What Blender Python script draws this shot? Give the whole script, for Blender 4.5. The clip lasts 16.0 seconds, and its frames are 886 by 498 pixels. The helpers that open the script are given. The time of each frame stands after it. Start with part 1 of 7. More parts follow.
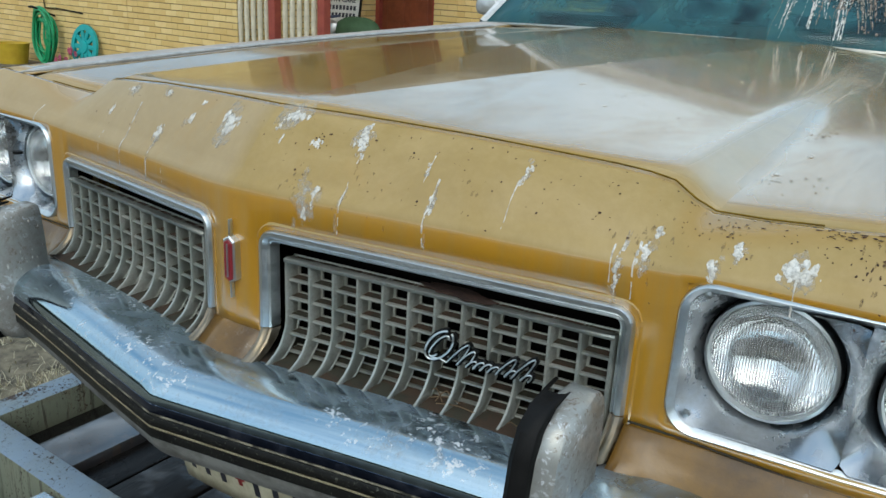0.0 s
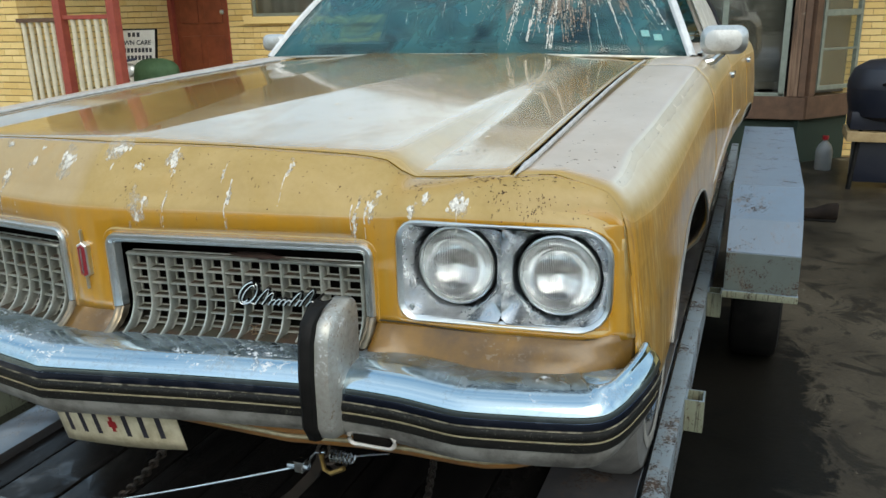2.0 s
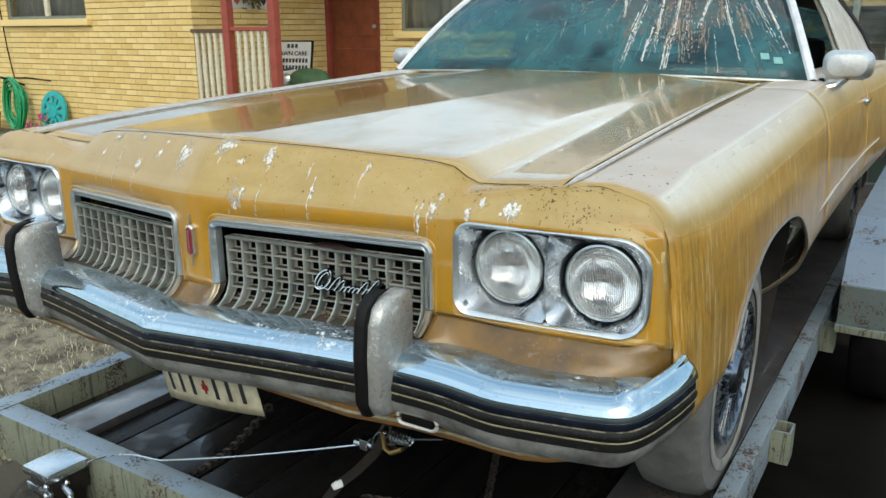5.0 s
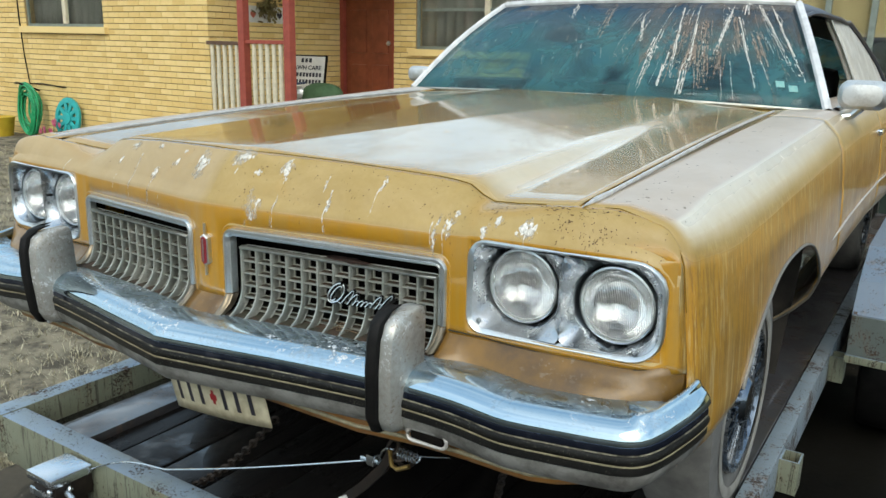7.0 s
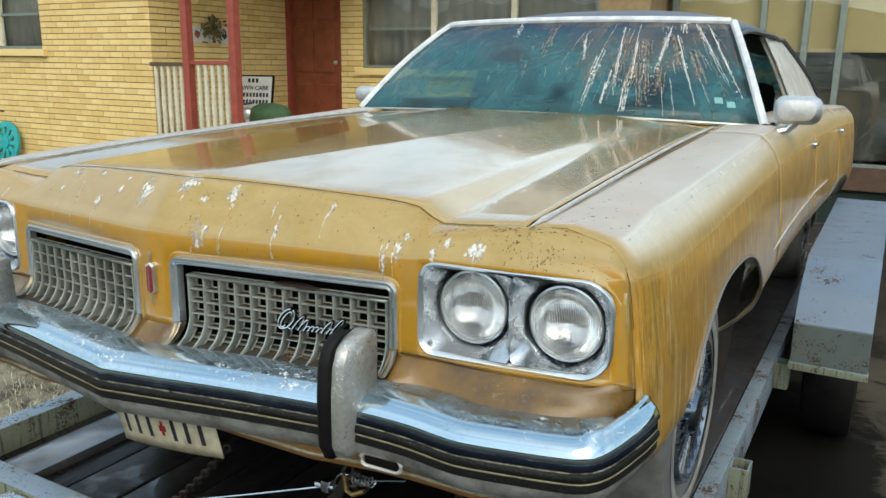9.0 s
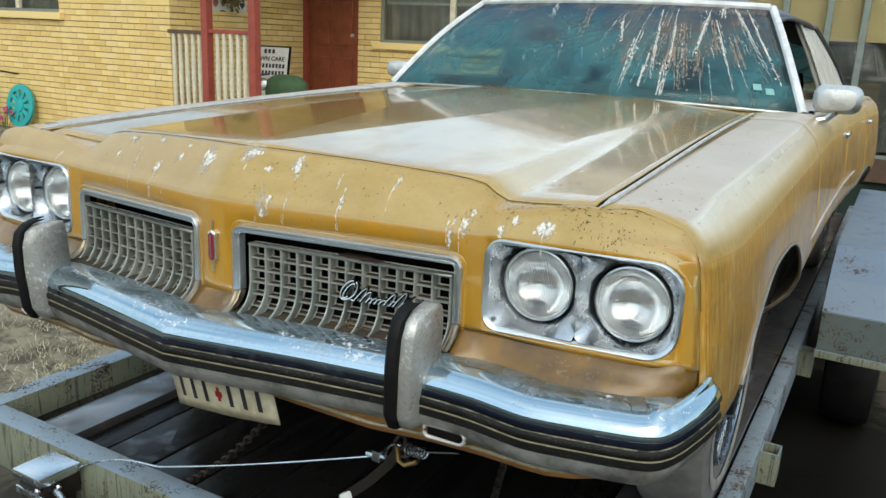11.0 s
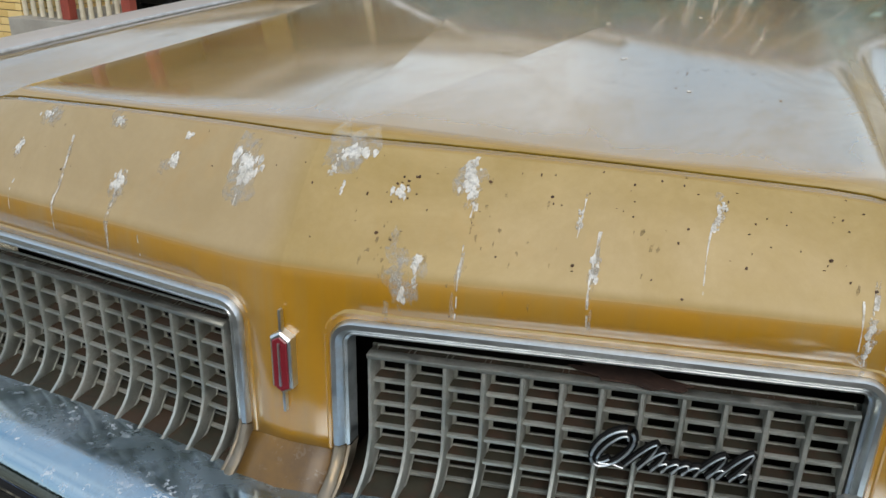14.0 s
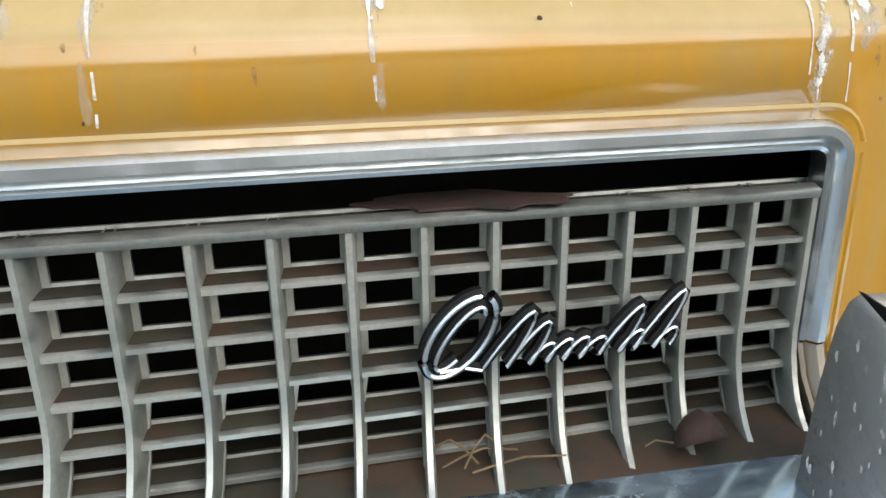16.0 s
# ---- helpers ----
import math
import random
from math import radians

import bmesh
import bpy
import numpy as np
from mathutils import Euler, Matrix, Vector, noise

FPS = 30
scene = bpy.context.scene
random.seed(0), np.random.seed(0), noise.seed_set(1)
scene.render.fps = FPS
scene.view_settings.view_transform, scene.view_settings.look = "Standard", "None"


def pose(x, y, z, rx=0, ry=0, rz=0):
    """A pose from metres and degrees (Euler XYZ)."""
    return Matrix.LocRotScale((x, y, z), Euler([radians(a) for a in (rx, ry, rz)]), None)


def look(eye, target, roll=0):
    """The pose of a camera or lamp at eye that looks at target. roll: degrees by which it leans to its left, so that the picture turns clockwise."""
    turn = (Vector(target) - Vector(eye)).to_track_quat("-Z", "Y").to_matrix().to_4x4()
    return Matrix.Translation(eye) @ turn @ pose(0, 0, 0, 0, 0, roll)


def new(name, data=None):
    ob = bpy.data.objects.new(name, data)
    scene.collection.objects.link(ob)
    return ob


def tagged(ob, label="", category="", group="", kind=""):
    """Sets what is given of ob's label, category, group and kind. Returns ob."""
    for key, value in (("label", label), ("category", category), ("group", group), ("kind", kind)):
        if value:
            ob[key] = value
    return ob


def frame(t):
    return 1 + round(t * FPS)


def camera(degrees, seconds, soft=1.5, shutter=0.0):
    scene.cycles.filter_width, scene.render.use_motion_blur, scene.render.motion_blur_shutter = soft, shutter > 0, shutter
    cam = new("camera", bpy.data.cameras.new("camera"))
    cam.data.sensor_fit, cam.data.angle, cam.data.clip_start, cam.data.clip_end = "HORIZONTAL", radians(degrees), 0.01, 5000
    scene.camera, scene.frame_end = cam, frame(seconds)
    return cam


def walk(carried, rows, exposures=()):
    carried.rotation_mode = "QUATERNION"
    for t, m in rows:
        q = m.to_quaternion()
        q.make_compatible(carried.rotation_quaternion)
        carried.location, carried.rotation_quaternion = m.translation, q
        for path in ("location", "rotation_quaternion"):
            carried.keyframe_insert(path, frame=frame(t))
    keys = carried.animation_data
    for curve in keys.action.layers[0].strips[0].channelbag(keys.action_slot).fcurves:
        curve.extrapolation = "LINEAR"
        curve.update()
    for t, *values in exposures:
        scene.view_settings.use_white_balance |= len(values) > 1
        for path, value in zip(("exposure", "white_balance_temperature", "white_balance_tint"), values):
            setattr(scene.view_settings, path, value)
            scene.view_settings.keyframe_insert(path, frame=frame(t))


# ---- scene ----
cam = camera(58.3, 16.0)
PATH = [
    (0, (0.846, -0.717, 1.62), (-0.219, 0.851, 0.983), 3.1),
    (0.5, (0.974, -0.868, 1.643), (-0.014, 0.77, 1.06), 1.3),
    (1, (1.082, -0.857, 1.666), (0.156, 0.81, 1.063), -1.0),
    (1.5, (1.143, -0.922, 1.674), (0.295, 0.789, 1.079), -1.9),
    (2, (1.18, -1.103, 1.678), (0.469, 0.673, 1.095), -1.4),
    (2.5, (1.234, -1.164, 1.688), (0.517, 0.623, 1.148), -1.8),
    (3, (1.346, -1.108, 1.71), (0.584, 0.675, 1.22), -1.6),
    (3.5, (1.381, -1.095, 1.696), (0.52, 0.642, 1.205), -1.1),
    (4, (1.376, -1.114, 1.684), (0.431, 0.574, 1.175), -1.1),
    (4.5, (1.376, -1.114, 1.683), (0.379, 0.538, 1.155), -1.2),
    (4.7, (1.375, -1.125, 1.682), (0.359, 0.512, 1.144), -1.0),
    (6.8, (1.359, -1.149, 1.676), (0.291, 0.465, 1.172), 1.2),
    (7, (1.358, -1.144, 1.679), (0.307, 0.483, 1.181), 1.3),
    (7.5, (1.366, -1.133, 1.682), (0.382, 0.54, 1.198), 1.6),
    (8, (1.372, -1.127, 1.69), (0.438, 0.579, 1.224), 1.2),
    (8.5, (1.368, -1.13, 1.693), (0.428, 0.576, 1.239), 0.8),
    (9, (1.364, -1.143, 1.692), (0.409, 0.554, 1.236), 0.7),
    (11.3, (1.247, -1.222, 1.687), (0.296, 0.46, 1.17), 3.2),
    (11.5, (1.236, -1.206, 1.665), (0.286, 0.475, 1.145), 3.6),
    (12, (1.141, -1.129, 1.64), (0.223, 0.553, 1.067), 4.0),
    (12.5, (0.99, -0.941, 1.626), (0.077, 0.735, 1.026), 3.9),
    (13, (0.716, -0.848, 1.628), (-0.038, 0.885, 0.973), 5.1),
    (13.5, (0.492, -0.724, 1.624), (-0.164, 1.027, 0.912), 3.88),
    (14, (0.388, -0.605, 1.65), (-0.245, 1.127, 0.876), 1.4),
    (14.5, (0.347, -0.548, 1.598), (0.011, 1.256, 0.803), 1.9),
    (15, (0.229, -0.446, 1.474), (0.439, 1.426, 0.804), -0.1),
    (15.5, (0.241, -0.363, 1.39), (0.457, 1.481, 0.645), 1.5),
    (16, (0.297, -0.322, 1.364), (0.414, 1.553, 0.678), -0.8),
]
EXPOSURES = [(0, -0.4, 6050, 4), (0.5, -0.32, 6150, 4), (1.0, -0.28, 6200, 4), (1.5, -0.25, 6350, 5), (2, -0.1, 6500, 5), (2.5, 0.03, 6500, 5), (12, 0, 6500, 5), (12.5, -0.08, 6500, 5), (13, -0.22, 6500, 7), (13.5, -0.38, 6500, 10), (14, -0.4, 6500, 11), (14.5, -0.5, 6500, 12), (15, -0.35, 6500, 12), (15.5, -0.12, 6500, 12), (16, 0.42, 6500, 12)]
walk(cam, [(t, look(eye, target, roll)) for t, eye, target, roll in PATH], exposures=EXPOSURES)

# ---- world, sun, exposure ----
world = bpy.data.worlds.new("sky")
scene.world = world
world.use_nodes = True
wn = world.node_tree.nodes
wl = world.node_tree.links
sky = wn.new("ShaderNodeTexSky")
sky.sky_type = "NISHITA"
sky.sun_disc = False
sky.sun_elevation = radians(44)
sky.sun_rotation = radians(150)
sky.dust_density = 3.0
sky.air_density = 1.2
wn["Background"].inputs["Strength"].default_value = 0.12
wl.new(sky.outputs["Color"], wn["Background"].inputs["Color"])
# thin bright overcast over the whole sky
cloud = wn.new("ShaderNodeBackground")
cloud.inputs["Color"].default_value = (0.72, 0.92, 0.98, 1)
cloud.inputs["Strength"].default_value = 0.82
drift = wn.new("ShaderNodeTexNoise")
drift.inputs["Scale"].default_value = 2.6
drift.inputs["Detail"].default_value = 6
drift.inputs["Roughness"].default_value = 0.55
shade = wn.new("ShaderNodeValToRGB")
shade.color_ramp.elements[0].position, shade.color_ramp.elements[0].color = 0.38, (0.40, 0.62, 0.82, 1)
shade.color_ramp.elements[1].position, shade.color_ramp.elements[1].color = 0.62, (1.17, 1.25, 1.27, 1)
wl.new(drift.outputs["Fac"], shade.inputs["Fac"])
wl.new(shade.outputs["Color"], cloud.inputs["Color"])
both = wn.new("ShaderNodeAddShader")
wl.new(wn["Background"].outputs[0], both.inputs[0])
wl.new(cloud.outputs[0], both.inputs[1])
wl.new(both.outputs[0], wn["World Output"].inputs["Surface"])
sun_data = bpy.data.lights.new("sun", "SUN")
sun_data.energy = 0.9
sun_data.angle = radians(40)
sun_data.color = (1.0, 0.98, 0.90)
sun = new("sun", sun_data)
sun.matrix_world = look((3.0, -6.0, 6.5), (0, 0, 0))


# ---- materials ----
def mat(name, base=(0.5, 0.5, 0.5), rough=0.5, metal=0.0, coat=0.0, spec=0.5):
    m = bpy.data.materials.new(name)
    m.use_nodes = True
    b = m.node_tree.nodes["Principled BSDF"]
    b.inputs["Base Color"].default_value = (*base, 1)
    b.inputs["Roughness"].default_value = rough
    b.inputs["Metallic"].default_value = metal
    b.inputs["Coat Weight"].default_value = coat
    b.inputs["Specular IOR Level"].default_value = spec
    return m


def nd(m, kind, **kw):
    n = m.node_tree.nodes.new(kind)
    for k, v in kw.items():
        n.inputs[k.replace("_", " ")].default_value = v
    return n


def lk(m, a, b):
    m.node_tree.links.new(a, b)


def bsdf(m):
    return m.node_tree.nodes["Principled BSDF"]


def ramp(m, src, stops):
    r = m.node_tree.nodes.new("ShaderNodeValToRGB")
    el = r.color_ramp.elements
    while len(el) < len(stops):
        el.new(0.5)
    for e, (p, c) in zip(el, stops):
        e.position = p
        e.color = (*c, 1) if len(c) == 3 else c
    lk(m, src, r.inputs["Fac"])
    return r.outputs["Color"]


def noise_of(m, scale, detail=6, rough=0.6, dist=0.0, stretch=None):
    tc = m.node_tree.nodes.new("ShaderNodeTexCoord")
    n = nd(m, "ShaderNodeTexNoise", Scale=scale, Detail=detail, Roughness=rough, Distortion=dist)
    if stretch:
        mp = nd(m, "ShaderNodeMapping", Scale=stretch)
        lk(m, tc.outputs["Object"], mp.inputs["Vector"])
        lk(m, mp.outputs["Vector"], n.inputs["Vector"])
    else:
        lk(m, tc.outputs["Object"], n.inputs["Vector"])
    return n.outputs["Fac"]


def mixc(m, fac, a, b):
    x = m.node_tree.nodes.new("ShaderNodeMix")
    x.data_type = "RGBA"
    for sock, v in ((x.inputs[0], fac), (x.inputs[6], a), (x.inputs[7], b)):
        if isinstance(v, (tuple, list)):
            sock.default_value = (*v, 1)
        elif isinstance(v, (int, float)):
            sock.default_value = v
        else:
            lk(m, v, sock)
    return x.outputs[2]


def math_of(m, op, a, b=0.0):
    n = m.node_tree.nodes.new("ShaderNodeMath")
    n.operation = op
    for sock, v in zip(n.inputs, (a, b)):
        if isinstance(v, (int, float)):
            sock.default_value = v
        else:
            lk(m, v, sock)
    return n.outputs[0]


def bump(m, height, strength=0.3, dist=0.01):
    b = nd(m, "ShaderNodeBump", Strength=strength, Distance=dist)
    lk(m, height, b.inputs["Height"])
    lk(m, b.outputs["Normal"], bsdf(m).inputs["Normal"])


def mottled(name, a, b, scale, rough=0.6, metal=0.0, fine=60, bumpy=0.15, coat=0.0, lo=0.35, hi=0.65, rvar=0.15):
    m = mat(name, a, rough, metal, coat)
    n1 = noise_of(m, scale, 8, 0.65)
    col = ramp(m, n1, [(lo, a), (hi, b)])
    n2 = noise_of(m, fine, 4, 0.6)
    col2 = mixc(m, math_of(m, "MULTIPLY", n2, 0.35), col, tuple(c * 0.55 for c in a))
    lk(m, col2, bsdf(m).inputs["Base Color"])
    lk(m, math_of(m, "ADD", math_of(m, "MULTIPLY", n1, rvar * 2), rough - rvar), bsdf(m).inputs["Roughness"])
    bump(m, n2, bumpy, 0.004)
    return m


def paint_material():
    """Gold car paint with a film of dust on what faces up, run-off streaks on what stands, and some sheen put into the
    colour.
    """
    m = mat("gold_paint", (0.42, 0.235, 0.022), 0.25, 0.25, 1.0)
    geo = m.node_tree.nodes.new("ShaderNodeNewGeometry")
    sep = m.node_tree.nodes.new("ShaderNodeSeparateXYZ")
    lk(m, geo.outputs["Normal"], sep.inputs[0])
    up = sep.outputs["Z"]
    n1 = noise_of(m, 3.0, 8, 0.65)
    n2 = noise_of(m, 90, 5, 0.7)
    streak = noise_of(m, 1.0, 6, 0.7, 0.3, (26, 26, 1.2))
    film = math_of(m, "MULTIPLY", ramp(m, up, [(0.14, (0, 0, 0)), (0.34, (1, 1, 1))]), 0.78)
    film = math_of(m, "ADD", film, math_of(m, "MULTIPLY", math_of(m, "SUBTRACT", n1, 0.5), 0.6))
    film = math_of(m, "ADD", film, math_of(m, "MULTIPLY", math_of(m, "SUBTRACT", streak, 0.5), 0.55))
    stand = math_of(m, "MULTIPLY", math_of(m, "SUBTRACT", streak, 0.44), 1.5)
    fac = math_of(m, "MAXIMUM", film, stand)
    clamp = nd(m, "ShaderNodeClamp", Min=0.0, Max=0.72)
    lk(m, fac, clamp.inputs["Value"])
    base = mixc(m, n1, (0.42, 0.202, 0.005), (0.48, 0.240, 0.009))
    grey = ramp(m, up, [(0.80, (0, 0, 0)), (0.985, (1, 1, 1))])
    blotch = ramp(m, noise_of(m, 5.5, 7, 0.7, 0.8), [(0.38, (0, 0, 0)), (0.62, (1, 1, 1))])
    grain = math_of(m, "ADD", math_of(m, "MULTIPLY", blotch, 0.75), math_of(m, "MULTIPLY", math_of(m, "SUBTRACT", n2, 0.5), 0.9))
    # level panels get a browner colour in place of the paint's darker low-angle reflection
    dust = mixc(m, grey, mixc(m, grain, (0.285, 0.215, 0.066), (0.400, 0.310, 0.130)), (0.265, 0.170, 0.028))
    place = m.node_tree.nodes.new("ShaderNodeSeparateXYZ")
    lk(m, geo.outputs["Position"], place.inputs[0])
    # sky sheen on the nose's far half, put into the colour as a greyer tone
    far_half_sheen = math_of(m, "MULTIPLY", ramp(m, math_of(m, "ADD", place.outputs["X"], 0.5), [(0.472, (0.30, 0.30, 0.30)), (0.502, (0, 0, 0))]), ramp(m, math_of(m, "MULTIPLY", place.outputs["Y"], 0.5), [(0.10, (1, 1, 1)), (0.115, (0, 0, 0))]))
    dust = mixc(m, far_half_sheen, dust, (0.40, 0.36, 0.315))
    # the fender tops carry a thicker, paler film than the hood
    outer = math_of(m, "MULTIPLY", ramp(m, math_of(m, "ABSOLUTE", place.outputs["X"]), [(0.795, (0, 0, 0)), (0.80, (1, 1, 1))]), ramp(m, up, [(0.55, (0, 0, 0)), (0.85, (1, 1, 1))]))
    outer = math_of(m, "MULTIPLY", outer, ramp(m, math_of(m, "MULTIPLY", place.outputs["Y"], 0.5), [(0.105, (0, 0, 0)), (0.125, (1, 1, 1))]))
    dust = mixc(m, outer, dust, mixc(m, ramp(m, n1, [(0.40, (0, 0, 0)), (0.60, (1, 1, 1))]), (0.36, 0.345, 0.33), (0.47, 0.452, 0.435)))
    thick_film = math_of(m, "MAXIMUM", clamp.outputs[0], math_of(m, "MULTIPLY", outer, 0.86))
    thin = math_of(m, "MULTIPLY", thick_film, math_of(m, "SUBTRACT", 1.0, math_of(m, "MULTIPLY", grey, 0.25)))
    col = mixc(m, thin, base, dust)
    # pale reflection put into the colour of the step at the hood's sides
    ax = math_of(m, "ABSOLUTE", place.outputs["X"])
    step = math_of(m, "MULTIPLY", ramp(m, ax, [(0.49, (0, 0, 0)), (0.53, (1, 1, 1)), (0.60, (1, 1, 1)), (0.64, (0, 0, 0))]), ramp(m, math_of(m, "MULTIPLY", place.outputs["Y"], 0.5), [(0.11, (0, 0, 0)), (0.16, (1, 1, 1))]))
    step = math_of(m, "MULTIPLY", step, math_of(m, "ADD", math_of(m, "MULTIPLY", n1, 0.8), 0.1))
    col = mixc(m, step, col, (0.56, 0.50, 0.36))
    # sky highlight painted over the dust where the fender turns over its shoulder
    turn = math_of(m, "MULTIPLY", ramp(m, up, [(0.34, (0, 0, 0)), (0.56, (1, 1, 1)), (0.86, (1, 1, 1)), (0.95, (0, 0, 0))]), ramp(m, math_of(m, "ABSOLUTE", place.outputs["X"]), [(0.93, (0, 0, 0)), (0.96, (1, 1, 1))]))
    turn = math_of(m, "MULTIPLY", turn, ramp(m, math_of(m, "MULTIPLY", place.outputs["Y"], 0.5), [(0.105, (0, 0, 0)), (0.125, (1, 1, 1))]))
    turn = math_of(m, "MULTIPLY", turn, ramp(m, math_of(m, "ADD", math_of(m, "MULTIPLY", place.outputs["Y"], 0.3), math_of(m, "MULTIPLY", n1, 0.25)), [(0.42, (1, 1, 1)), (0.70, (0.25, 0.25, 0.25))]))
    col = mixc(m, math_of(m, "MULTIPLY", turn, math_of(m, "ADD", math_of(m, "MULTIPLY", streak, 0.8), 0.25)), col, (0.62, 0.57, 0.45))
    # dark run-off lines on standing sheet metal
    lines = noise_of(m, 1.0, 5, 0.75, 0.25, (95, 95, 1.6))
    patch = noise_of(m, 2.2, 3, 0.5)
    # the front fender has the most run-off, the sills and lower doors the most road dust
    front = ramp(m, math_of(m, "MULTIPLY", place.outputs["Y"], 0.5), [(0.30, (0.16, 0.16, 0.16)), (0.55, (0, 0, 0))])
    patch = math_of(m, "ADD", patch, front)
    dark = math_of(m, "MULTIPLY", ramp(m, lines, [(0.49, (0, 0, 0)), (0.555, (1, 1, 1))]), ramp(m, patch, [(0.36, (0, 0, 0)), (0.52, (1, 1, 1))]))
    standing = ramp(m, up, [(0.12, (1, 1, 1)), (0.45, (0, 0, 0))])
    side = math_of(m, "ABSOLUTE", sep.outputs["X"])
    standing = math_of(m, "MULTIPLY", standing, ramp(m, side, [(0.5, (0, 0, 0)), (0.8, (1, 1, 1))]))
    col = mixc(m, math_of(m, "MULTIPLY", math_of(m, "MULTIPLY", dark, standing), 0.55), col, (0.16, 0.080, 0.014))
    pale = noise_of(m, 1.0, 5, 0.7, 0.2, (75, 75, 1.1))
    pale = math_of(m, "MULTIPLY", ramp(m, pale, [(0.53, (0, 0, 0)), (0.60, (1, 1, 1))]), standing)
    col = mixc(m, math_of(m, "MULTIPLY", pale, 0.62), col, (0.62, 0.50, 0.25))
    road = math_of(m, "MULTIPLY", ramp(m, place.outputs["Z"], [(0.96, (1, 1, 1)), (1.06, (0, 0, 0))]), ramp(m, math_of(m, "MULTIPLY", place.outputs["Y"], 0.5), [(0.62, (0, 0, 0)), (0.85, (1, 1, 1))]))
    road = math_of(m, "MULTIPLY", road, math_of(m, "ADD", math_of(m, "MULTIPLY", n1, 0.5), 0.45))
    col = mixc(m, road, col, (0.55, 0.50, 0.40))
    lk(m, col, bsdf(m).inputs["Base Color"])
    # the film dulls the lacquer most on the sloping panels
    dull = ramp(m, up, [(0.10, (0.25, 0.25, 0.25)), (0.32, (1, 1, 1)), (0.90, (1, 1, 1)), (0.985, (0.12, 0.12, 0.12))])
    hood_side = math_of(m, "MULTIPLY", ramp(m, math_of(m, "MULTIPLY", place.outputs["Y"], 0.5), [(0.105, (0, 0, 0)), (0.13, (1, 1, 1))]), ramp(m, up, [(0.60, (0, 0, 0)), (0.75, (1, 1, 1))]))
    dull = math_of(m, "MULTIPLY", dull, math_of(m, "SUBTRACT", 1.0, math_of(m, "MULTIPLY", hood_side, 0.75)))
    dull = math_of(m, "MAXIMUM", dull, math_of(m, "MULTIPLY", outer, 0.55))
    lk(m, math_of(m, "MULTIPLY", dull, 0.10), bsdf(m).inputs["Sheen Weight"])
    bsdf(m).inputs["Sheen Roughness"].default_value = 0.35
    bsdf(m).inputs["Sheen Tint"].default_value = (1.0, 0.95, 0.9, 1)
    worn = ramp(m, noise_of(m, 1.0, 7, 0.68, 1.0, (5.0, 2.2, 5.0)), [(0.36, (0.62, 0.62, 0.62)), (0.56, (1, 1, 1))])
    lk(m, math_of(m, "MULTIPLY", math_of(m, "SUBTRACT", 1.0, math_of(m, "MULTIPLY", dull, 0.80)), worn), bsdf(m).inputs["Coat Weight"])
    lk(m, math_of(m, "ADD", math_of(m, "MULTIPLY", dull, 0.42), 0.2), bsdf(m).inputs["Roughness"])
    bsdf(m).inputs["Metallic"].default_value = 0.0
    lk(m, math_of(m, "ADD", math_of(m, "ADD", math_of(m, "MULTIPLY", n1, 0.09), 0.012), math_of(m, "ADD", math_of(m, "MULTIPLY", outer, 0.15), math_of(m, "MULTIPLY", dull, 0.30))), bsdf(m).inputs["Coat Roughness"])
    bsdf(m).inputs["Coat IOR"].default_value = 2.5
    ripple = math_of(m, "ADD", noise_of(m, 3.0, 2, 0.5), math_of(m, "MULTIPLY", noise_of(m, 6.0, 1, 0.4), 2.0))
    bump(m, ripple, 0.028, 0.01)
    return m


def chrome_material(name, rough, dirt, tint=(0.74, 0.75, 0.76)):
    m = mat(name, tint, rough, 1.0)
    n1 = noise_of(m, 9, 8, 0.7)
    n2 = noise_of(m, 70, 6, 0.7)
    both = math_of(m, "ADD", math_of(m, "MULTIPLY", n1, 0.6), math_of(m, "MULTIPLY", n2, 0.4))
    f = ramp(m, both, [(0.53 - 0.1 * dirt, (0, 0, 0)), (0.72 - 0.1 * dirt, (1, 1, 1))])
    f = math_of(m, "MULTIPLY", f, dirt)
    lk(m, mixc(m, f, tint, (0.24, 0.22, 0.19)), bsdf(m).inputs["Base Color"])
    lk(m, math_of(m, "ADD", math_of(m, "MULTIPLY", f, 0.5), rough), bsdf(m).inputs["Roughness"])
    lk(m, math_of(m, "SUBTRACT", 1.0, math_of(m, "MULTIPLY", f, 0.8)), bsdf(m).inputs["Metallic"])
    bump(m, n1, 0.03, 0.01)
    return m


